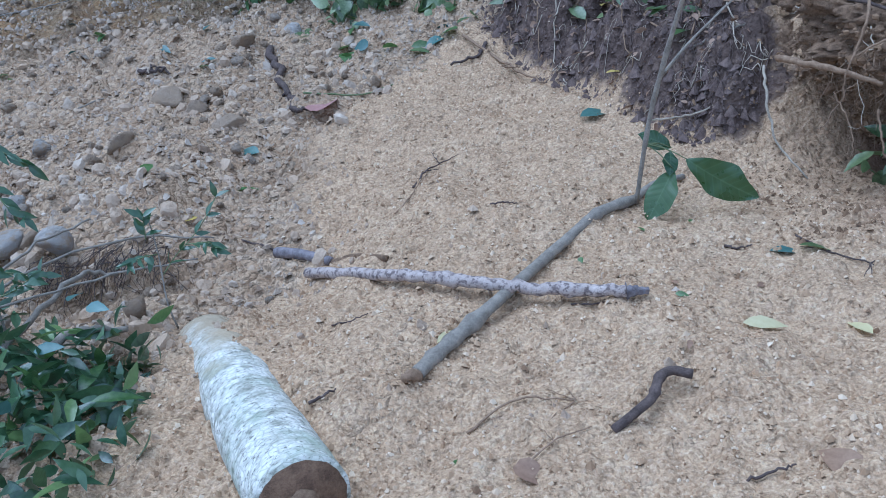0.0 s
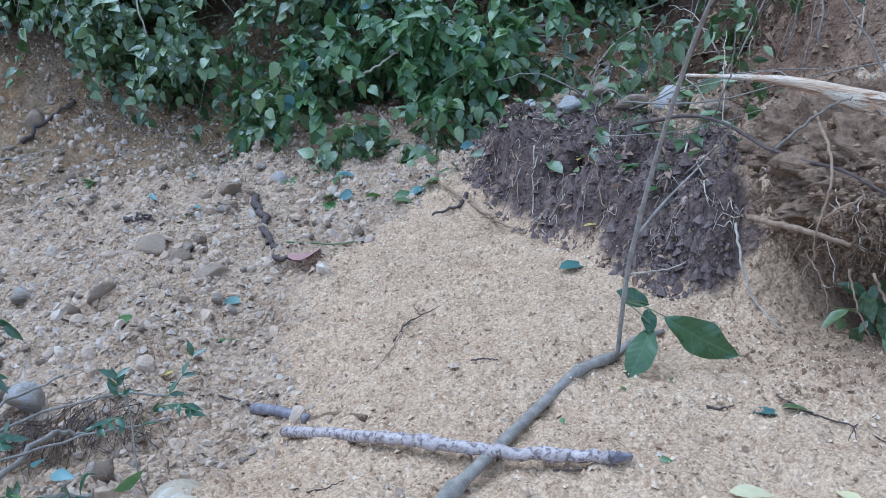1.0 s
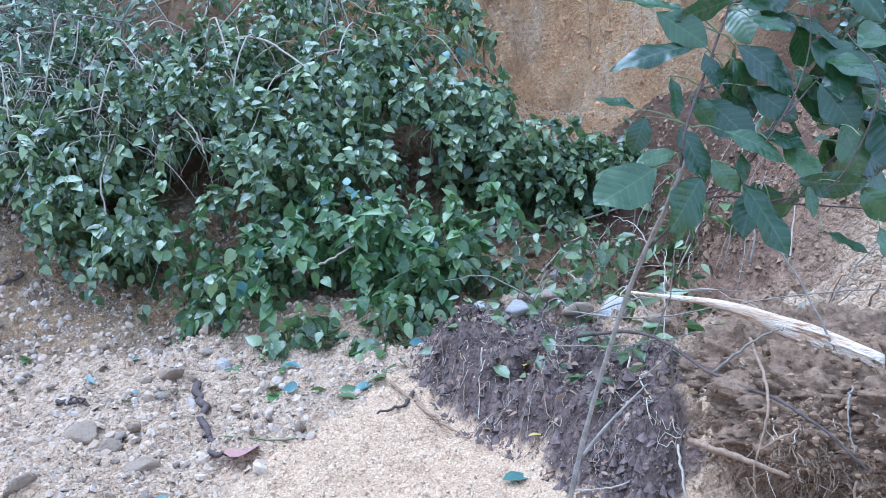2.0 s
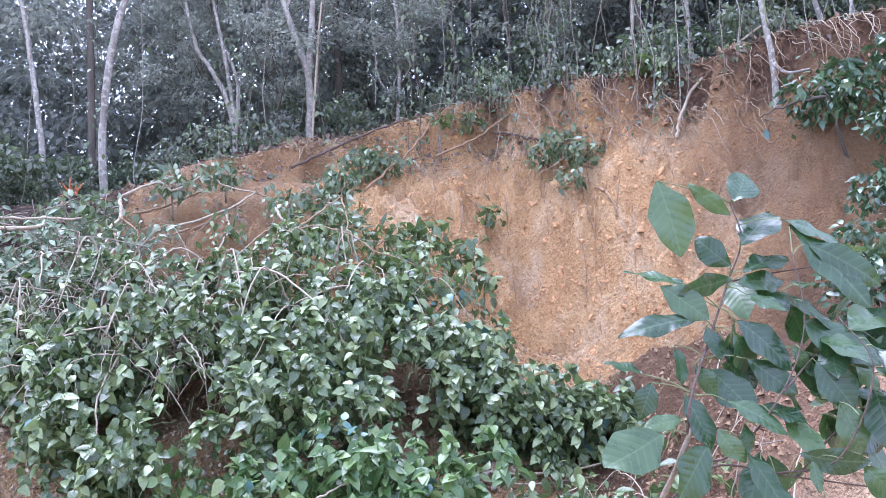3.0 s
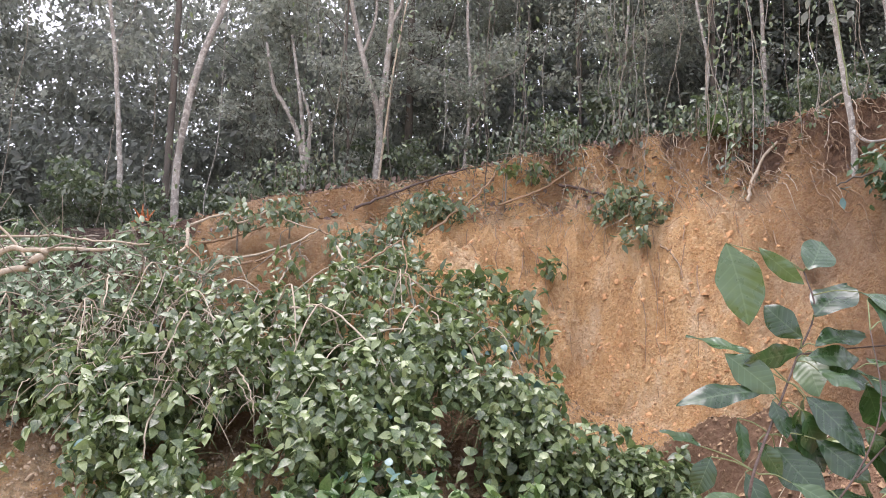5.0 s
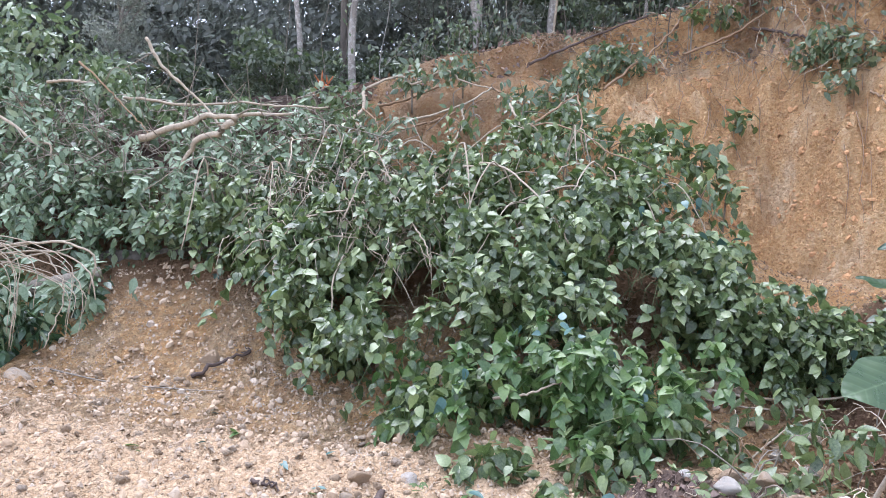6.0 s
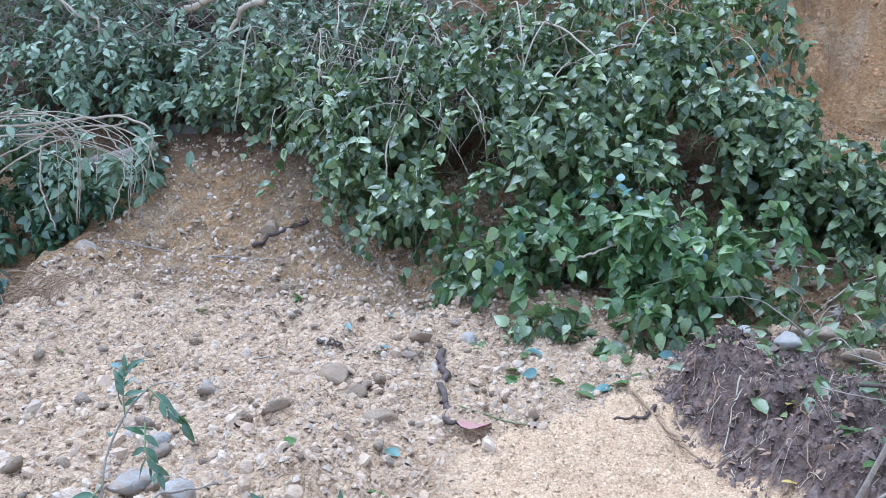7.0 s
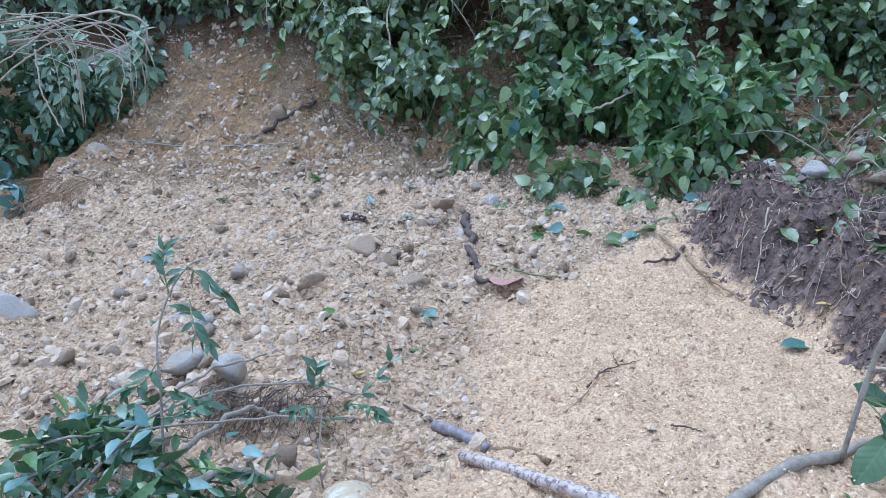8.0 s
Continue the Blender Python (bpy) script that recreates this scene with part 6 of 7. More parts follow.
for k in range(66):
    a = np.array([rng.uniform(0.95, 3.2), rng.uniform(3.8, 7.4), 0.0])
    a[2] = float(ground_z(a[0], a[1])) + 0.04
    b = a + np.array([rng.normal(0, 0.35), rng.normal(0, 0.35), 0])
    b[2] = float(ground_z(b[0], b[1])) + rng.uniform(0.04, 0.4)
    part("stem", tube_mesh("stem", (M_BRANCH, M_ROOT, M_PALEROOT)[k % 3], [a, (a + b) / 2 + np.array([0, 0, 0.12]), b], rng.uniform(0.003, 0.009), 0.002, sides=6, n=12, wobble=0.006), debris)

# ---------------------------------------------------------------- plants and roots on the scar
def scar_plant(x, y, z, r, n, label, size=0.14, mat=None, shape=OVAL):
    p = thing("scar_plant", None, label, "plant", "plants on the scar")
    zz = max(z, float(ground_z(x, y)) + 0.1)
    s = Soup()
    clump(s, shape, (x, y - 0.15, zz), (r, r * 0.7, r * 0.75), n, size, 0.8, 0.4)
    part("foliage", s.mesh("foliage", mat or M_SHRUB), p)
    for k in range(3):
        e = np.array([x, y, zz]) + rng.normal(0, r * 0.5, 3)
        part("stem", tube_mesh("stem", M_BRANCH, [on_ground(x, y + 0.1), np.array([x, y - 0.05, zz]), e], 0.014 if size < 0.2 else 0.005, 0.004, sides=5, n=8), p)


for x, y, z, r, n in ((0.1, 12.9, 5.12, 0.42, 190), (-0.25, 12.4, 4.7, 0.4, 160), (0.46, 12.9, 5.15, 0.4, 150), (-0.6, 12.0, 4.3, 0.35, 110), (-0.2, 11.4, 3.9, 0.4, 140)):
    scar_plant(x, y, z, r, n, "leafy torn shrub clinging to the bare clay")
for x, y, z, r, n in ((3.33, 12.5, 5.3, 0.42, 170), (3.51, 12.1, 4.93, 0.38, 140), (3.23, 11.8, 4.42, 0.26, 60), (3.0, 12.5, 5.2, 0.3, 70)):
    scar_plant(x, y, z, r, n, "small dark plants hanging on the bare clay")
for x, y, z, r, n in ((2.05, 12.3, 4.2, 0.24, 45), (1.49, 13.5, 6.05, 0.2, 30), (1.94, 13.5, 6.07, 0.24, 40), (4.55, 12.0, 6.2, 0.3, 70), (4.7, 11.8, 5.9, 0.2, 30), (0.9, 10.6, 3.62, 0.4, 130), (1.35, 10.4, 3.33, 0.36, 110), (0.4, 10.4, 3.5, 0.4, 140), (-0.4, 10.6, 3.7, 0.4, 130), (1.7, 10.6, 3.0, 0.2, 36)):
    scar_plant(x, y, z, r, n, "small wilting plant on the bare clay", 0.16, M_BUSH)


def scar_stick(points, r, mat, label):
    t = thing("dead_stick", None, label, "stick", "sticks on the scar")
    part("wood", tube_mesh("wood", mat, [(x, y, max(z, float(ground_z(x, y)) + r)) for x, y, z in points], r, r * 0.6, sides=7, n=22, wobble=0.01), t)


for x, y, z, r, n in ((-3.3, 10.9, 4.0, 0.36, 120), (-2.6, 11.6, 4.5, 0.3, 90), (-1.9, 11.8, 4.7, 0.32, 110), (-3.9, 11.3, 4.0, 0.42, 150), (-0.9, 10.9, 4.1, 0.3, 80)):
    scar_plant(x, y, z, r, n, "torn leafy branch end lying on the clay slope", 0.13)
scar_stick([(4.63, 10.90, 4.90), (4.75, 11.05, 5.43), (5.15, 11.20, 6.06), (5.97, 11.30, 6.79), (6.52, 11.20, 7.13)], 0.028, M_PALEBRANCH, "long pale root hanging down the bare clay")
scar_stick([(1.33, 13.1, 5.33), (2.02, 13.3, 5.68), (2.66, 13.4, 5.99), (3.22, 13.3, 6.25)], 0.022, M_ROOT, "thin trunk lying across the scar's top")
scar_stick([(0.14, 12.2, 4.3), (1.03, 13.2, 5.58), (1.45, 13.6, 6.26)], 0.02, M_ROOT, "brown stick lying on the bare clay")
scar_stick([(3.58, 11.5, 3.48), (3.65, 11.1, 2.97), (3.75, 10.7, 2.52)], 0.016, M_ROOT, "thin root running down the bare clay")
scar_stick([(2.39, 13.4, 5.84), (2.8, 13.2, 5.72), (3.14, 12.9, 5.57)], 0.026, M_DARKSTICK, "dark rotten stick near the scar's top")
scar_stick([(-3.4, 11.5, 4.0), (-2.6, 11.8, 4.3), (-1.7, 12.4, 4.9)], 0.022, M_ROOT, "brown root on the clay slope")
scar_stick([(-2.8, 10.9, 3.6), (-2.2, 11.2, 3.8), (-1.6, 11.9, 4.3)], 0.02, M_ROOT, "brown root on the clay slope")
scar_stick([(-1.0, 12.6, 5.0), (0.0, 13.4, 5.7), (0.8, 13.7, 6.1)], 0.024, M_DARKSTICK, "dark stick near the scar's top")
for k in range(34):
    x0 = rng.uniform(0.2, 6.0)
    y0 = float(crest_y(x0)) - rng.uniform(0.3, 1.6)
    ln = rng.uniform(0.4, 1.3)
    line = draped(x0, y0, x0 + rng.normal(0, 0.3), y0 - ln, 8, 0.012, 0.03)
    t = thing("trailing_root", None, "thin brown root trailing down the bare clay", "root", "roots on the scar")
    part("wood", tube_mesh("wood", M_ROOT, line, rng.uniform(0.005, 0.011), 0.003, sides=5, n=18), t)
fringe = thing("root_fringe", None, "fringe of fine roots hanging from the torn forest edge", "roots")
s, s2 = Soup(), Soup()
for k in range(620):
    x = rng.uniform(-1.0, 7.2)
    y = float(crest_y(x)) + rng.uniform(-0.5, 0.25)
    st = on_ground(x, y, 0.05)
    ln = rng.uniform(0.15, 0.9) * (1.0 if x > 2 else 0.6)
    tube(s if k % 6 else s2, [st, st + np.array([rng.normal(0, 0.12), -0.12 - 0.3 * ln, -0.3 * ln]), st + np.array([rng.normal(0, 0.22), -0.15 - 0.68 * ln, -ln])], rng.uniform(0.004, 0.011), 0.003, sides=4, n=8, wobble=0.025)
tagged(part("root_tangle", s.mesh("root_tangle", M_ROOT), fringe), kind="stuff")
tagged(part("pale_root_tangle", s2.mesh("pale_root_tangle", M_PALEROOT), fringe, "pale rootlets"), kind="stuff")

crest_litter = thing("leaf_litter", None, "dead brown leaves and dark humus along the torn forest edge", "leaf litter", kind="stuff")
for name, mat, n, lo, hi, sz in (("dead_leaf_litter", M_DRY, 1900, -0.45, 1.6, 0.11), ("dark_leaf_litter", M_HUMUS, 1900, -0.55, 1.2, 0.12), ("green_leaf_litter", M_SHRUB, 700, -0.7, 1.2, 0.13)):
    s = Soup()
    lx = rng.uniform(-4.5, 7.5, n)
    ly = crest_y(lx) + rng.uniform(lo, hi, n)
    nr = np.array([0, -0.5, 0.8]) + rng.normal(0, 0.5, (n, 3))
    leaves(s, OVAL, np.stack([lx, ly, ground_z(lx, ly) + 0.03], 1), rng.normal(0, 1, (n, 3)) + np.array([0, -0.4, -0.4]), nr, rng.uniform(0.4, 1.2, n) * sz)
    part(name, s.mesh(name, mat), crest_litter)

# ---------------------------------------------------------------- forest on top of the slope
def forest_tree(name, label, trunks, mat, crown=(), per=300, size=0.13, leaf_mat=None):
    """A tree built from trunk lines (points, radius at base and top) and leafy masses."""
    t = thing(name, None, label, "tree", "forest trees")
    for pts, r0, r1 in trunks:
        big = r0 > 0.04
        part("trunk" if big else "limb", tube_mesh("trunk", mat, pts, r0 * 0.72, r1 * 0.72, sides=9 if big else 5, n=30 if big else 9, rough=0.03, wobble=0.004), t)
    if crown:
        s = Soup()
        for c, r in crown:
            clump(s, DIAMOND, c, (r, r, r * 0.5), per, size, 0.5, 0.2)
        part("crown", s.mesh("crown", leaf_mat or M_FOREST), t)
    return t


forest_tree("leaning_tree", "slender pale leaning tree at the forest edge", [([(-4.2, 14.0, 4.2), (-4.31, 14.0, 6.12), (-4.12, 14.0, 7.84), (-3.83, 14.1, 9.06), (-3.84, 14.2, 10.19), (-3.78, 14.3, 11.27), (-3.9, 14.4, 12.79)], 0.10, 0.06)], M_TRUNK, [((-4.2, 14.5, 13.2), 1.3), ((-3.2, 14.8, 13.0), 1.1), ((-5.0, 15.0, 12.6), 1.0)])
forest_tree("thin_tree", "thin grey straight tree trunk in the forest", [([(-5.47, 15, 4.3), (-5.64, 15, 5.78), (-5.77, 15, 6.63), (-6.07, 15.2, 8.03), (-6.53, 15.4, 9.9)], 0.09, 0.05)], M_TRUNK, [((-6.6, 15.5, 9.8), 1.2), ((-6.0, 15.8, 8.6), 1.0)])
forest_tree("forked_tree", "dark forked tree against bright sky", [([(-5.2, 16.5, 4.6), (-5.24, 16.5, 5.98), (-5.37, 16.5, 8.66), (-5.5, 16.5, 10.64), (-5.8, 16.5, 11.87), (-6.53, 16.6, 13.01)], 0.13, 0.05), ([(-5.53, 16.5, 10.64), (-5.3, 16.6, 11.57), (-5.01, 16.7, 12.7)], 0.07, 0.04), ([(-5.5, 16.5, 10.2), (-6.2, 16.4, 11.0), (-6.6, 16.4, 11.9)], 0.05, 0.03)], M_DARKTRUNK, [((-6.8, 16.8, 13.4), 1.2), ((-4.9, 17, 13.4), 1.1)])
forest_tree("clustered_tree", "cluster of thin pale stems splitting near the ground", [([(-2.29, 15.5, 5.4), (-2.3, 15.5, 6.31), (-2.5, 15.5, 7.1), (-2.81, 15.5, 7.66), (-3.06, 15.5, 8.06), (-3.3, 15.6, 9.0)], 0.09, 0.04), ([(-2.27, 15.5, 6.31), (-2.38, 15.5, 7.11), (-2.55, 15.5, 8.05), (-2.8, 15.6, 9.19)], 0.07, 0.04), ([(-2.26, 15.5, 6.42), (-2.25, 15.4, 7.32), (-2.45, 15.3, 7.9)], 0.06, 0.035)], M_TRUNK, [((-3.2, 15.9, 9.4), 1.1), ((-2.6, 16.0, 9.6), 1.1)])
forest_tree("forked_tree", "pale tree that forks above the scar", [([(-0.83, 15, 5.2), (-0.84, 15, 6.3), (-0.87, 15, 7.32), (-1.21, 15, 8.35), (-1.59, 15, 9.67), (-1.91, 15.1, 11.26)], 0.12, 0.05), ([(-0.87, 15, 7.2), (-0.78, 15, 9.14), (-0.82, 15, 10.41), (-0.75, 15.1, 11.97), (-0.85, 15.1, 13.39)], 0.09, 0.05), ([(-0.80, 15, 9.2), (-0.5, 15, 10.2), (-0.45, 15, 11.5)], 0.05, 0.03), ([(-1.3, 15, 8.6), (-1.1, 15, 9.4), (-1.15, 15.1, 10.6)], 0.045, 0.03)], M_TRUNK, [((-1.9, 15.4, 11.8), 1.1), ((-0.6, 15.6, 13.2), 1.3)])
forest_tree("broken_sapling", "thin bare leaning pole with a broken orange top", [([(-0.82, 14.6, 5.0), (-0.73, 14.6, 6.85), (-0.63, 14.6, 8.36), (-0.46, 14.7, 9.91)], 0.04, 0.02)], M_PALEBRANCH)
forest_tree("leaning_tree", "pale leaning tree at the scar's edge with exposed root", [([(5.68, 10.0, 5.1), (5.67, 10.0, 5.87), (5.6, 10.1, 6.94), (5.52, 10.2, 8.08), (5.57, 10.3, 9.03), (5.82, 10.4, 9.95), (6.05, 10.5, 11.26)], 0.065, 0.04), ([(5.66, 10.0, 5.95), (5.74, 9.8, 5.72), (5.95, 9.6, 5.7)], 0.035, 0.025)], M_TRUNK, [((6.1, 10.9, 11.0), 0.9), ((5.4, 11.2, 10.8), 0.8)], 230, 0.12)
forest_tree("leaning_tree", "thin grey leaning tree at the scar's edge", [([(6.93, 10.6, 6.2), (6.68, 10.7, 7.78), (6.57, 10.8, 9.24), (6.59, 10.9, 10.51)], 0.055, 0.035)], M_TRUNK, [((6.7, 11.2, 10.6), 0.9)], 230, 0.12)
forest_tree("thin_tree", "thin bare stems at the scar's edge", [([(7.0, 10.0, 6.2), (6.9, 10.1, 7.26), (6.88, 10.2, 8.25)], 0.04, 0.02), ([(6.82, 10, 6.2), (6.93, 10, 6.95), (7.33, 10, 7.63)], 0.035, 0.02)], M_TRUNK)
forest_tree("thin_tree", "thin crooked grey stem above the scar", [([(4.81, 13.6, 6.5), (5.08, 13.6, 8.21), (4.85, 13.6, 9.74), (5.04, 13.6, 11.56)], 0.045, 0.03)], M_TRUNK, [((5.0, 14.2, 11.2), 1.0)])
forest_tree("thin_tree", "thin straight grey stem above the scar", [([(6.4, 14, 6.6), (6.27, 14, 9.48), (6.25, 14, 11.71)], 0.06, 0.04)], M_TRUNK, [((6.3, 14.5, 11.4), 1.1)])
forest_tree("thin_tree", "dark straight tree trunk deep in the forest", [([(-0.3, 18, 6.2), (-0.34, 18, 8.41), (-0.43, 18, 10.58), (-0.57, 18, 13.56)], 0.14, 0.1)], M_DARKTRUNK, [((-0.6, 18.4, 13.4), 1.4), ((0.4, 18.6, 12.0), 1.2)])
stump = thing("broken_stump", None, "snapped stump with torn orange wood at the forest edge", "tree stump")
part("stem", tube_mesh("stem", M_DARKTRUNK, [(-4.47, 13.2, 4.2), (-4.49, 13.2, 4.75)], 0.07, 0.06, sides=9, n=8, rough=0.06), stump)
for k in range(17):
    a = k * 0.7
    part("splinter", tube_mesh("splinter", M_FLOWER, [(-4.49 + 0.05 * math.cos(a), 13.2 + 0.05 * math.sin(a), 4.7), (-4.49 + rng.uniform(0.02, 0.2) * math.cos(a), 13.2 + 0.12 * math.sin(a) - 0.05, rng.uniform(4.55, 5.0))], 0.028, 0.006, sides=5, n=5, rough=0.1), stump)
tip = thing("dead_leaf_cluster", None, "small cluster of dry orange leaves on a pole", "leaves")
s = Soup()
clump(s, OVAL, (-0.44, 14.68, 9.95), (0.12, 0.1, 0.14), 14, 0.14, 0.5, 0.3)
part("foliage", s.mesh("foliage", M_FLOWER), tip)

# hanging vines
for k in range(60):
    x = rng.uniform(0.8, 7.5) if k < 48 else rng.uniform(-7, 0.5)
    y = float(crest_y(x)) + rng.uniform(-0.1, 2.5)
    z0, z1 = float(ground_z(x, y)) + rng.uniform(-0.3, 0.6), rng.uniform(10, 14)
    if k < 22:
        y = float(crest_y(x)) - 0.25
        z0 = float(ground_z(x, y)) - rng.uniform(-0.2, 0.5)
    v = thing("hanging_vine", None, "thin vine hanging from the canopy", "vine", "hanging vines")
    pts = [(x + rng.normal(0, 0.055), y + rng.normal(0, 0.05) - 0.1, z0 + (z1 - z0) * u) for u in (0, 0.1, 0.22, 0.35, 0.5, 0.65, 0.82, 1)]
    part("stem", tube_mesh("stem", (M_BRANCH, M_TRUNK, M_DARKTRUNK)[k % 3], pts, rng.uniform(0.004, 0.011), 0.004, sides=5, n=40, wobble=0.005), v)
    if k % 3:
        ln = spline(pts, 26)
        m = rng.choice(ln, 60) + rng.normal(0, 0.13, (60, 3))
        s = Soup()
        leaves(s, OVAL, m, np.array([0, 0, -0.8]) + rng.normal(0, 0.5, (60, 3)), np.array([0, -0.8, 0.5]) + rng.normal(0, 0.4, (60, 3)), rng.uniform(0.05, 0.13, 60))
        part("foliage", s.mesh("foliage", M_SHRUB), v)

# large pale leaves climbing the leaning trunk at the scar's edge
climber = thing("climbing_vine", None, "climbing vine with large pale leaves on a leaning trunk", "vine")
part("stem", tube_mesh("stem", M_VINE, [(5.62, 9.96, 6.4), (5.52, 10.0, 7.4), (5.46, 10.1, 8.3), (5.5, 10.2, 9.2), (5.72, 10.3, 10.1)], 0.012, 0.006, sides=6, n=24, wobble=0.01), climber)
m = spline([(5.5, 10.0, 7.6), (5.42, 10.1, 8.4), (5.5, 10.2, 9.2), (5.75, 10.3, 10.2)], 130) + rng.normal(0, 1, (130, 3)) * [0.2, 0.16, 0.1]
s = Soup()
leaves(s, OVAL, m, np.array([0, -0.2, -0.7]) + rng.normal(0, 0.5, (130, 3)), np.array([0, -0.6, 0.7]) + rng.normal(0, 0.4, (130, 3)), rng.uniform(0.1, 0.24, 130))
part("foliage", s.mesh("foliage", M_FOREST), climber)

# trees and undergrowth, a few kinds repeated
KINDS = []
for k in range(5):
    h = (9.0, 10.5, 8.0, 11.5, 7.0)[k]
    r = (0.06, 0.075, 0.045, 0.085, 0.04)[k]
    lean = rng.normal(0, 0.5, 2)
    main = [(lean[0] * u * u + rng.normal(0, 0.08), lean[1] * u * u + rng.normal(0, 0.08), h * u - 0.4) for u in (0, 0.25, 0.5, 0.75, 1)]
    lines, crown = [(main, r, r * 0.45)], []
    ml = spline(main, 40)
    for j in range(18):
        at = ml[rng.integers(4, 38)]
        en = at + np.array([rng.normal(0, 1.1), rng.normal(0, 1.1), rng.uniform(0.5, 1.8)])
        lines.append(([at, (at + en) / 2 + rng.normal(0, 0.15, 3), en], r * 0.4, r * 0.15))
        crown += [(en, rng.uniform(0.45, 0.8)), ((at + en) / 2 + rng.normal(0, 0.2, 3), rng.uniform(0.35, 0.6))]
    crown.append((ml[-1], 0.8))
    KINDS.append(forest_tree("forest_tree", ("slender forest tree with thin dark crown", "tall forest tree with open leafy crown", "young forest tree with light crown", "tall dark forest tree with dense crown", "small understorey tree with drooping leaves")[k], lines, (M_DARKTRUNK, M_TRUNK, M_DARKTRUNK, M_DARKTRUNK, M_DARKTRUNK)[k], crown, 150, 0.115))


def plant_at(ob, x, y, turn, scale):
    z = float(ground_z(x, y))
    return Matrix.Translation((x, y, z)) @ Matrix.Rotation(turn, 4, "Z") @ Matrix.Scale(scale, 4)


spots = []
for k in range(60):
    for tries in range(20):
        y = rng.uniform(15.0, 27)
        x = rng.uniform(-0.95 * y - 1, 0.72 * y + 2)
        if all((x - a) ** 2 + (y - b) ** 2 > 1.2 for a, b in spots) and (x > -2.5 or rng.random() < 0.75) and not -0.46 < x / y < -0.24:
            break
    spots.append((x, y))
    m = plant_at(None, x, y, rng.uniform(0, 6.28), rng.uniform(0.75, 1.2) * (1.0 if x > 2 else 0.9))
    if k < 5:
        KINDS[k].matrix_basis = m
    else:
        copy_thing(KINDS[k % 5], m)

# enlarged copies, mostly unseen at the right, added to shade the flank
for k in range(20):
    y = rng.uniform(10.5, 19)
    x = rng.uniform(0.66, 1.0) * y + 0.6
    copy_thing(KINDS[(2, 3, 0, 3)[k % 4]], plant_at(None, x, y, rng.uniform(0, 6.28), rng.uniform(1.1, 1.5)))

UNDER = []
for k in range(4):
    t = thing("understorey_shrub", None, ("dark leafy shrub on the forest floor", "fine-leaved shrub on the forest floor", "low fern-like shrub on the forest floor", "tangled leafy shrub at the torn edge")[k], "shrub", "forest shrubs")
    s = Soup()
    for j in range(4):
        c = (rng.normal(0, 0.5), rng.normal(0, 0.45), rng.uniform(0.15, 1.3))
        clump(s, DIAMOND, c, (0.48, 0.48, 0.26), 120, (0.15, 0.13, 0.19, 0.14)[k], 0.4, 0.3, loose=0.7)
    part("foliage", s.mesh("foliage", M_UNDER), t)
    for j in range(3):
        part("stem", tube_mesh("stem", M_DARKTRUNK, [(rng.normal(0, 0.1), rng.normal(0, 0.1), -0.2), (rng.normal(0, 0.2), rng.normal(0, 0.2), 0.5), (rng.normal(0, 0.35), rng.normal(0, 0.35), 1.1)], 0.014, 0.005, sides=5, n=8), t)
    UNDER.append(t)
for k in range(178):
    x = rng.uniform(-13, 10.5)
    y = float(crest_y(x)) + (rng.uniform(0.1, 2.2) + (0.6 if x > 1.5 else 0) if k < 70 else rng.uniform(1.0, 9))
    if abs(x + 4.4) < 0.9 and y < 14.5:
        y += 2.0
    m = plant_at(None, x, y, rng.uniform(0, 6.28), rng.uniform(0.25, 0.65) if k < 70 else rng.uniform(0.9, 1.5))
    if k < 4:
        UNDER[k].matrix_basis = m
    else:
        copy_thing(UNDER[k % 4], m)

# leafy shrubs and creepers that hang over the torn edge
EDGE = np.random.default_rng(33)
for k in range(34):
    x = EDGE.uniform(1.2, 6.4) if k < 24 else EDGE.uniform(-3.5, 1.0)
    y = float(crest_y(x)) + (EDGE.uniform(0.05, 0.7) if x > 1.0 else EDGE.uniform(0.5, 1.2))
    base = on_ground(x, y, 0.0)
    t = thing("edge_shrub", None, ("leafy shrub leaning over the torn forest edge", "creeper with grey-green leaves hanging over the torn edge")[k % 2], "shrub", "plants along the torn edge")
    s = Soup()
    for j in range(int(EDGE.integers(3, 6))):
        up, out, side = EDGE.uniform(0.15, 0.6), EDGE.uniform(0.15, 0.55), EDGE.normal(0, 0.3)
        drop = EDGE.uniform(-0.1, 0.5) if k % 2 == 0 else EDGE.uniform(0.4, 1.1)
        pts = [base + np.array([0, 0.05, -0.05]), base + np.array([side * 0.5, -out * 0.5, up]), base + np.array([side, -out, up - drop])]
        part("stem", tube_mesh("stem", M_BRANCH, pts, 0.008, 0.003, sides=4, n=9), t)
        n = int(EDGE.integers(12, 26))
        m = spline(pts, 30)[EDGE.integers(8, 30, n)] + EDGE.normal(0, 0.09, (n, 3))
        leaves(s, OVAL, m, np.array([0, -0.3, -0.6]) + EDGE.normal(0, 0.55, (n, 3)), np.array([0, -0.5, 0.7]) + EDGE.normal(0, 0.45, (n, 3)), EDGE.uniform(0.06, 0.14, n))
    part("foliage", s.mesh("foliage", (M_UNDER, M_SHRUB, M_UNDER)[k % 3]), t)

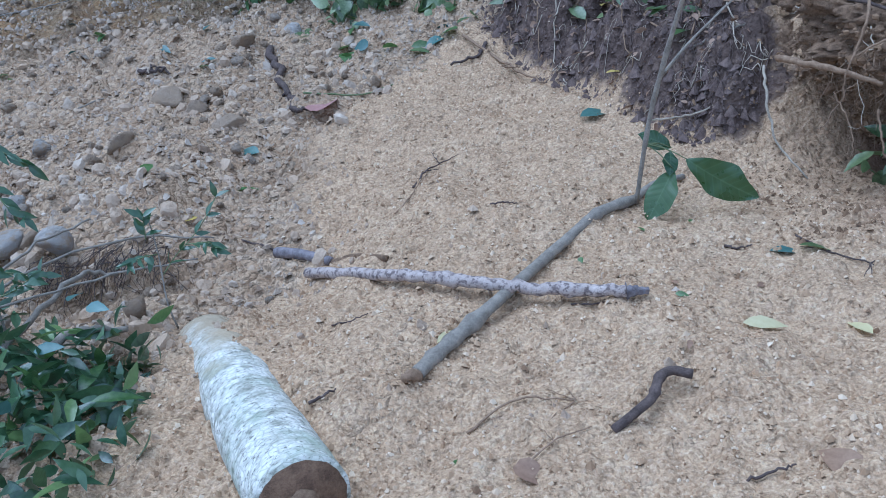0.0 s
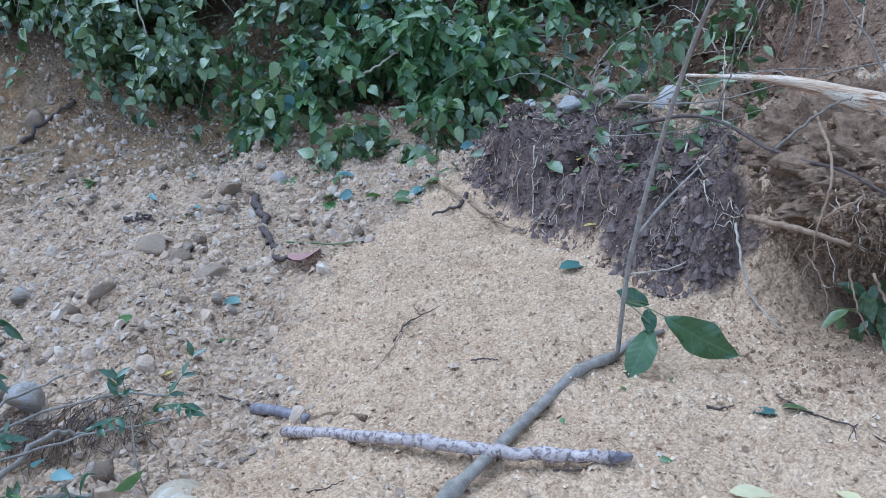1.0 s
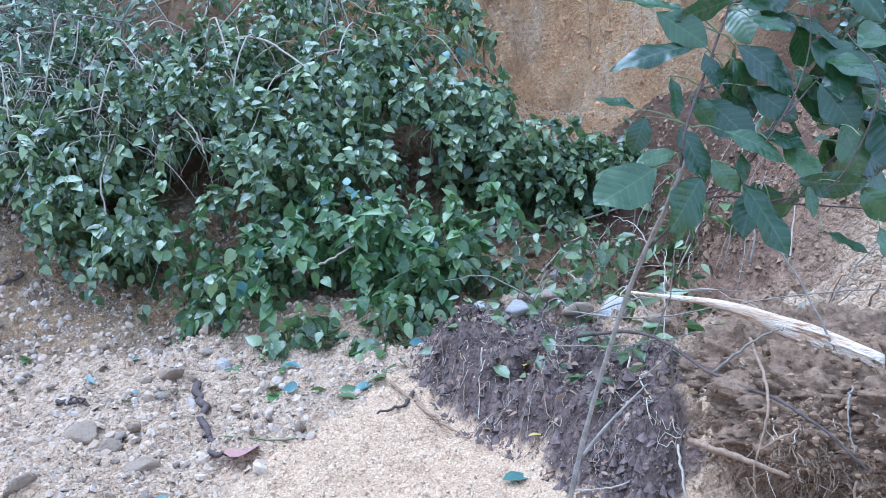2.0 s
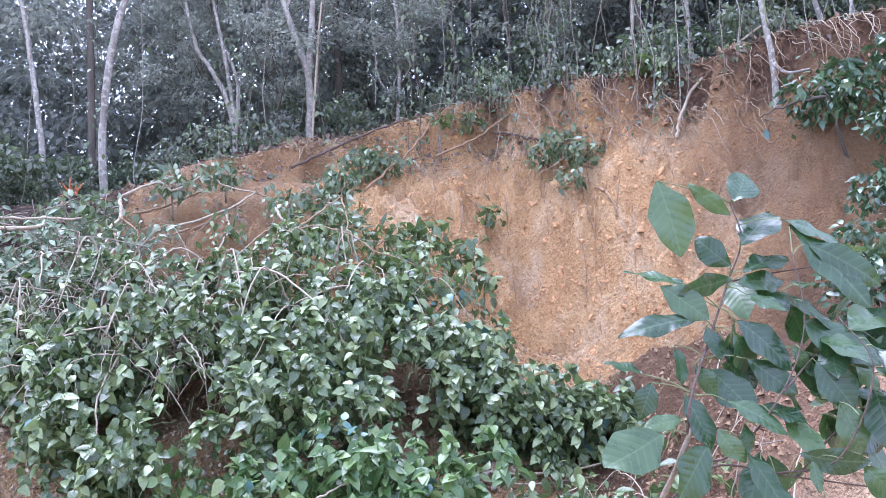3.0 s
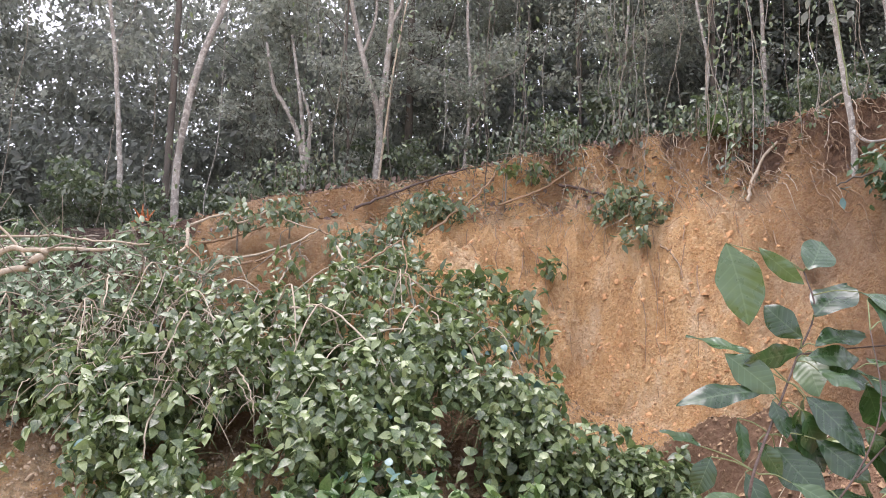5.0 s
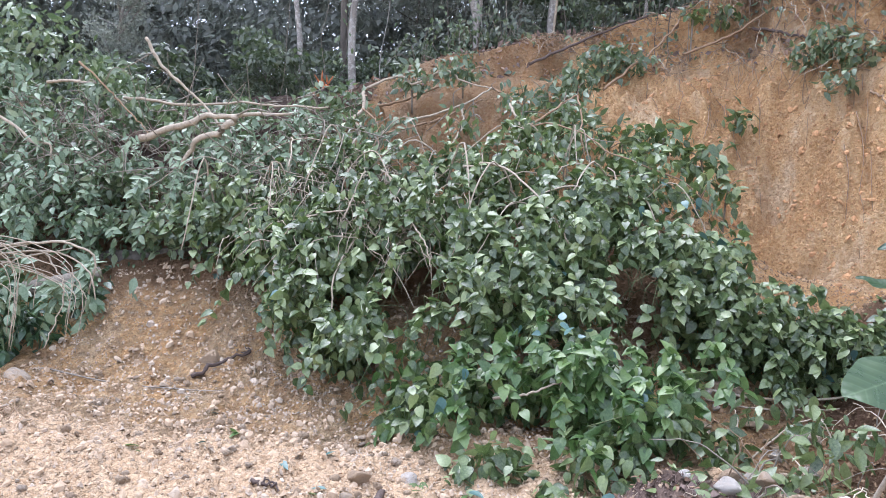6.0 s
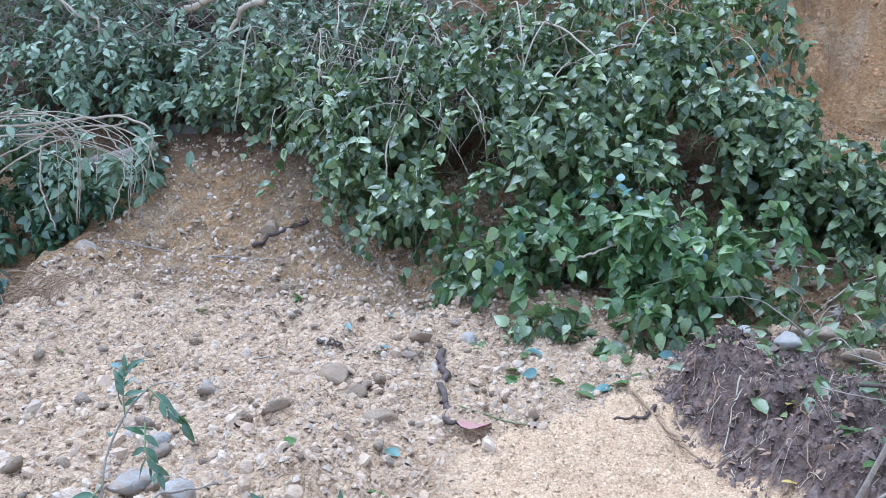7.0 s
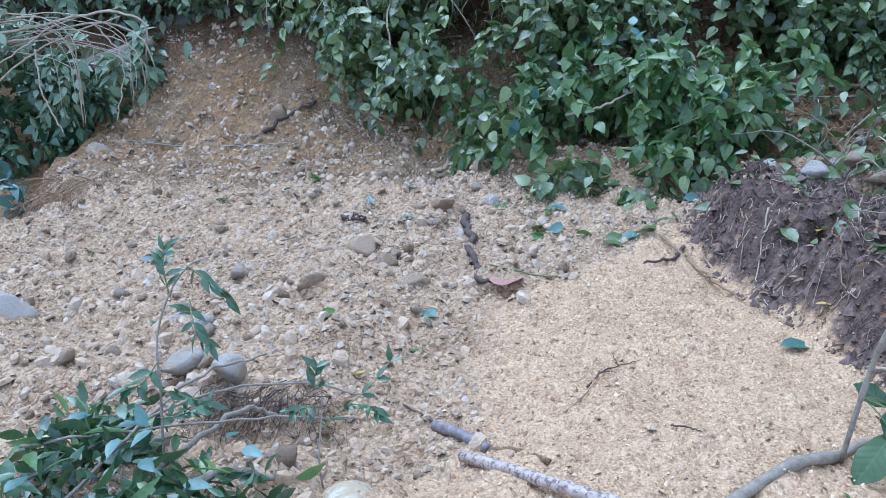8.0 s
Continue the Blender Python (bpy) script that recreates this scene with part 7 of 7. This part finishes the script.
# leafy shrubs on the near flank of the scar
flank = thing("flank_shrub", None, "dense green shrub on the scar's flank, tree shade put into its colour", "shrub")
mass(flank, "foliage", M_FLANK, OVAL, [(6.03, 9.1, 5.66), (6.1, 8.7, 5.15), (5.67, 9.2, 5.25), (6.46, 8.6, 5.62), (6.2, 8.1, 4.74), (6.9, 8.6, 5.3), (6.6, 8.0, 4.6), (7.0, 8.0, 5.0)], 0.42, 330, 0.13)
mass(flank, "foliage", M_FLANK, OVAL, [(4.85, 7.0, 3.6), (5.1, 6.8, 3.5), (4.7, 6.5, 3.0), (5.4, 7.0, 3.9), (4.35, 6.3, 2.9), (4.6, 6.0, 2.6), (5.0, 6.3, 2.7), (5.4, 6.6, 3.2), (4.1, 5.9, 2.4), (4.5, 5.6, 2.0), (3.8, 5.6, 1.9), (5.6, 7.6, 4.3), (5.9, 7.4, 4.0), (6.0, 7.8, 4.5), (5.5, 6.2, 2.5)], 0.42, 560, 0.09, "small glossy leaves")
mass(flank, "pale_foliage", M_TEAL, OVAL, [(5.07, 9.3, 4.88)], 0.2, 24, 0.24, "few large pale leaves")
for pts in ([on_ground(6.3, 9.2, -0.1), (6.1, 8.9, 5.0), (6.2, 8.8, 5.5)], [on_ground(6.0, 9.0, -0.1), (5.7, 8.8, 4.9), (5.6, 8.8, 5.2)], [on_ground(5.6, 7.4, -0.1), (5.2, 7.0, 3.0), (5.1, 6.8, 3.6)], [on_ground(5.2, 6.8, -0.1), (4.7, 6.4, 2.6), (4.6, 6.3, 3.0)], [(5.7, 8.9, 5.1), (5.4, 9.2, 5.1), (5.07, 9.35, 4.95)]):
    part("stem", tube_mesh("stem", M_DARKTRUNK, pts, 0.022, 0.008, sides=7, n=14, wobble=0.01), flank)

broad = thing("broadleaf_sapling", None, "broad-leaved sapling with arching stems at the scar's edge", "sapling")
for c in ((6.94, 10.0, 6.59), (7.35, 10.0, 6.99), (7.54, 9.8, 6.76), (7.78, 9.8, 7.23), (7.2, 9.9, 6.4), (8.2, 9.9, 6.9)):
    part("stem", tube_mesh("stem", M_BRANCH, [on_ground(7.4, 10.4, -0.1), ((7.4 + c[0]) / 2, 10.2, c[2] - 0.05), c], 0.014, 0.005, sides=6, n=14, wobble=0.008), broad)
    n = 13
    a = rng.uniform(0, 6.28, n)
    s = Soup()
    leaves(s, OVAL, np.array(c) + rng.normal(0, 0.07, (n, 3)), np.stack([np.cos(a), np.sin(a), rng.uniform(-0.5, 0.1, n)], 1), np.array([0, -0.3, 1.0]) + rng.normal(0, 0.3, (n, 3)), rng.uniform(0.2, 0.34, n))
    part("leaf_whorl", s.mesh("leaf_whorl", M_SHRUB), broad)
for k in range(3):
    part("stem", tube_mesh("stem", M_PALEBRANCH, [on_ground(6.8 + 0.2 * k, 10.0, -0.05), (7.0 + 0.15 * k, 9.85, 6.3 + 0.1 * k), (7.5, 9.8, 6.55 + 0.1 * k), (7.95, 9.8, 6.35 + 0.15 * k)], 0.014, 0.006, sides=6, n=18, wobble=0.008), broad)

# the woods beyond: layered sprays of leaves, with breaks where the sky comes through
n = 8200
wy = rng.uniform(17.5, 33, n)
wx = rng.uniform(-1.15, 0.85, n) * wy
wz = ground_z(wx, wy, False) + rng.uniform(0, 1, n) ** 1.1 * 17 - 0.3
su, sv = wx / wy, (wz - 2.1) / wy
open_sky = np.zeros(n)
for u, v, a, b in ((-0.37, 0.66, 0.085, 0.09), (-0.30, 0.58, 0.08, 0.07), (-0.44, 0.56, 0.05, 0.05), (-0.10, 0.60, 0.03, 0.07), (-0.48, 0.45, 0.03, 0.05), (0.03, 0.46, 0.014, 0.06), (0.045, 0.345, 0.018, 0.03), (0.12, 0.70, 0.04, 0.04), (0.38, 0.70, 0.03, 0.03), (-0.03, 0.52, 0.03, 0.02)):
    open_sky = np.maximum(open_sky, 1 - (((su - u) / a) ** 2 + ((sv - v) / b) ** 2))
thin = 0.46 * step(0.34, 0.6, sv) * (1 - step(0.1, 0.4, su))
keep = rng.uniform(0, 1, n) > np.maximum(1.25 * np.clip(open_sky, 0, 1) ** 0.5, thin)
wx, wy, wz = wx[keep], wy[keep], wz[keep]
per = 60
n = len(wx) * per
off = norm(rng.normal(0, 1, (n, 3))) * rng.uniform(0.1, 1, (n, 1)) ** 0.5
spread_r = np.repeat(rng.uniform(0.5, 1.15, len(wx)), per)[:, None]
pos = np.repeat(np.stack([wx, wy, wz], 1), per, 0) + off * spread_r * [1, 1, 0.42]
tilt = np.repeat(rng.normal(0, 0.25, (len(wx), 3)), per, 0)
s = Soup()
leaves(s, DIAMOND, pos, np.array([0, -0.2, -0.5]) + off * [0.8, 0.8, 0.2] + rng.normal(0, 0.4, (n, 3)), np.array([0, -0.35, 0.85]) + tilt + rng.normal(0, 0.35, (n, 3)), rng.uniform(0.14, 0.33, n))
# leaf colour carries the shade of the gaps between the trees
thing("far_woods", s.mesh("far_woods", M_DEEP), "dense woods rising behind the slope, shade put into the leaf colour", "woods", kind="stuff")


# ---------------------------------------------------------------- stones in the soil, small grains last
for k in range(300):
    while True:
        x, y = rng.uniform(-4.6, 0.2), rng.uniform(2.3, 7.2)
        if rng.random() < 0.92 - float(sand_mask(x, y)) and float(edge_x(y)) < x:
            break
    r = min(0.018 * (1 + rng.pareto(2.6)), 0.05)
    b = new("stone", PEBBLES[int(rng.integers(9))])
    b.parent = ground
    b.location, b.scale, b.rotation_euler = on_ground(x, y, r * 0.35), (r, r, r * 0.9), (rng.normal(0, 0.3), rng.normal(0, 0.3), rng.uniform(0, 6))

OCTA_V = np.array([(1, 0, 0), (0.3, 0.9, 0.1), (-0.8, 0.5, 0), (-0.75, -0.6, 0.05), (0.35, -0.85, 0), (0.1, 0.05, 0.75)], float)
OCTA_V[:5, 2] -= 0.35
OCTA_F = np.array([(0, 1, 5), (1, 2, 5), (2, 3, 5), (3, 4, 5), (4, 0, 5)])


a6 = np.arange(7) * 2 * np.pi / 7
COB_V = np.concatenate([np.stack([np.cos(a6), 0.8 * np.sin(a6), np.full(7, -0.45)], 1), np.stack([0.86 * np.cos(a6 + 0.3), 0.7 * np.sin(a6 + 0.3), np.full(7, 0.22)], 1), [(0.05, 0.0, 0.6)]])
COB_F = np.array([f for k in range(7) for f in ((k, (k + 1) % 7, 7 + k), ((k + 1) % 7, 7 + (k + 1) % 7, 7 + k), (7 + k, 7 + (k + 1) % 7, 14))])


def grains(name, x, y, size, mat, label, lift=0.1, tv=OCTA_V, tf=OCTA_F):
    """Many small chips lying in the soil, one object."""
    n = len(x)
    a = rng.uniform(0, 6.28, n)
    sz = np.asarray(size)[:, None]
    m = len(tv)
    v = tv[None] * (1 + rng.normal(0, 0.14, (n, m, 3))) * rng.uniform(0.75, 1.25, (n, 1, 3))
    tilt = rng.normal(0, 0.35, (n, 2))
    c, s_ = np.cos(a)[:, None], np.sin(a)[:, None]
    vx, vy, vz = v[..., 0] * c - v[..., 1] * s_, v[..., 0] * s_ + v[..., 1] * c, v[..., 2] * rng.uniform(0.8, 1.5, (n, 1))
    vz = vz + vx * tilt[:, 0:1] + vy * tilt[:, 1:2]
    z = ground_z(x, y) + lift * np.asarray(size)
    P3 = np.stack([x[:, None] + sz * vx, y[:, None] + sz * vy, z[:, None] + sz * vz], -1).reshape(-1, 3)
    f = (tf[None] + (np.arange(n) * m)[:, None, None]).reshape(-1)
    return tagged(part(name, raw_mesh(name, P3, f, np.full(n * len(tf), 3), mat, False), ground, label), kind="stuff")


def spread(n, x0, x1, y0, y1):
    """Plan places, thicker near the path's side."""
    y = y0 + (y1 - y0) * rng.uniform(0, 1, n) ** 1.3
    return rng.uniform(x0, x1, n), y


x, y = spread(36000, -5.2, 0.6, 1.4, 8.6)
k = rng.random(len(x)) < 1.02 - sand_mask(x, y)
x, y = x[k], y[k]
grains("gravel", x, y, np.minimum(0.0065 * (1 + rng.pareto(2.4, len(x))), 0.024), M_STONE, "grey and tan gravel")
x, y = spread(5200, -5.2, 0.6, 2.0, 8.6)
k = rng.random(len(x)) < 1.0 - sand_mask(x, y)
x, y = x[k], y[k]
grains("pebbles", x, y, np.minimum(0.013 * (1 + rng.pareto(2.4, len(x))), 0.042), M_STONE, "tan and grey angular pebbles", 0.15, COB_V, COB_F)
x, y = spread(40000, -1.3, 2.2, 1.1, 5.2)
k = rng.random(len(x)) < sand_mask(x, y) * (1 - step(0, 0.15, x - bank_x(y)))
x, y = x[k], y[k]
grains("grit", x, y, np.minimum(0.0033 * (1 + rng.pareto(2.5, len(x))), 0.012), M_GRIT, "coarse yellow grit")
x, y = spread(15000, 0.4, 3.8, 4.6, 10.5)
k = ((x - bank_x(y) > 1.5) | (y > 6.1)) & (y < foot_y(x) + 0.2)
x, y = x[k], y[k]
grains("gravel", x, y, np.minimum(0.008 * (1 + rng.pareto(2.5, len(x))), 0.03), M_CRUMB, "brown crumbled soil and gravel")
x, y = spread(17000, -4.5, 6.0, 9.0, 14.0)
k = (y > foot_y(x)) & (y < crest_y(x) - 0.1) & (rng.random(len(x)) < step(-1.4, 0.2, x) * (1 - step(4.2, 5.2, x)))
grains("clods", x[k], y[k], np.minimum(0.010 * (1 + rng.pareto(2.2, int(k.sum()))), 0.048), M_CLAYCLOD, "crumbled orange clay clods", -0.35, COB_V, COB_F)
x, y = spread(3500, 0.95, 2.6, 2.2, 3.3)
grains("soil_crumbs", x, y, np.minimum(0.004 * (1 + rng.pareto(2.6, 3500)), 0.014), M_CRUMB, "brown crumbled soil")
y = rng.uniform(3.1, 5.9, 5000)
x = bank_x(y) + rng.uniform(0.0, 1.0, 5000) * (0.3 + 0.9 * step(3.3, 3.9, y))
grains("dark_crumbs", x, y, np.minimum(0.006 * (1 + rng.pareto(2.2, 5000)), 0.035), M_HUMUS, "dark humus crumbs")
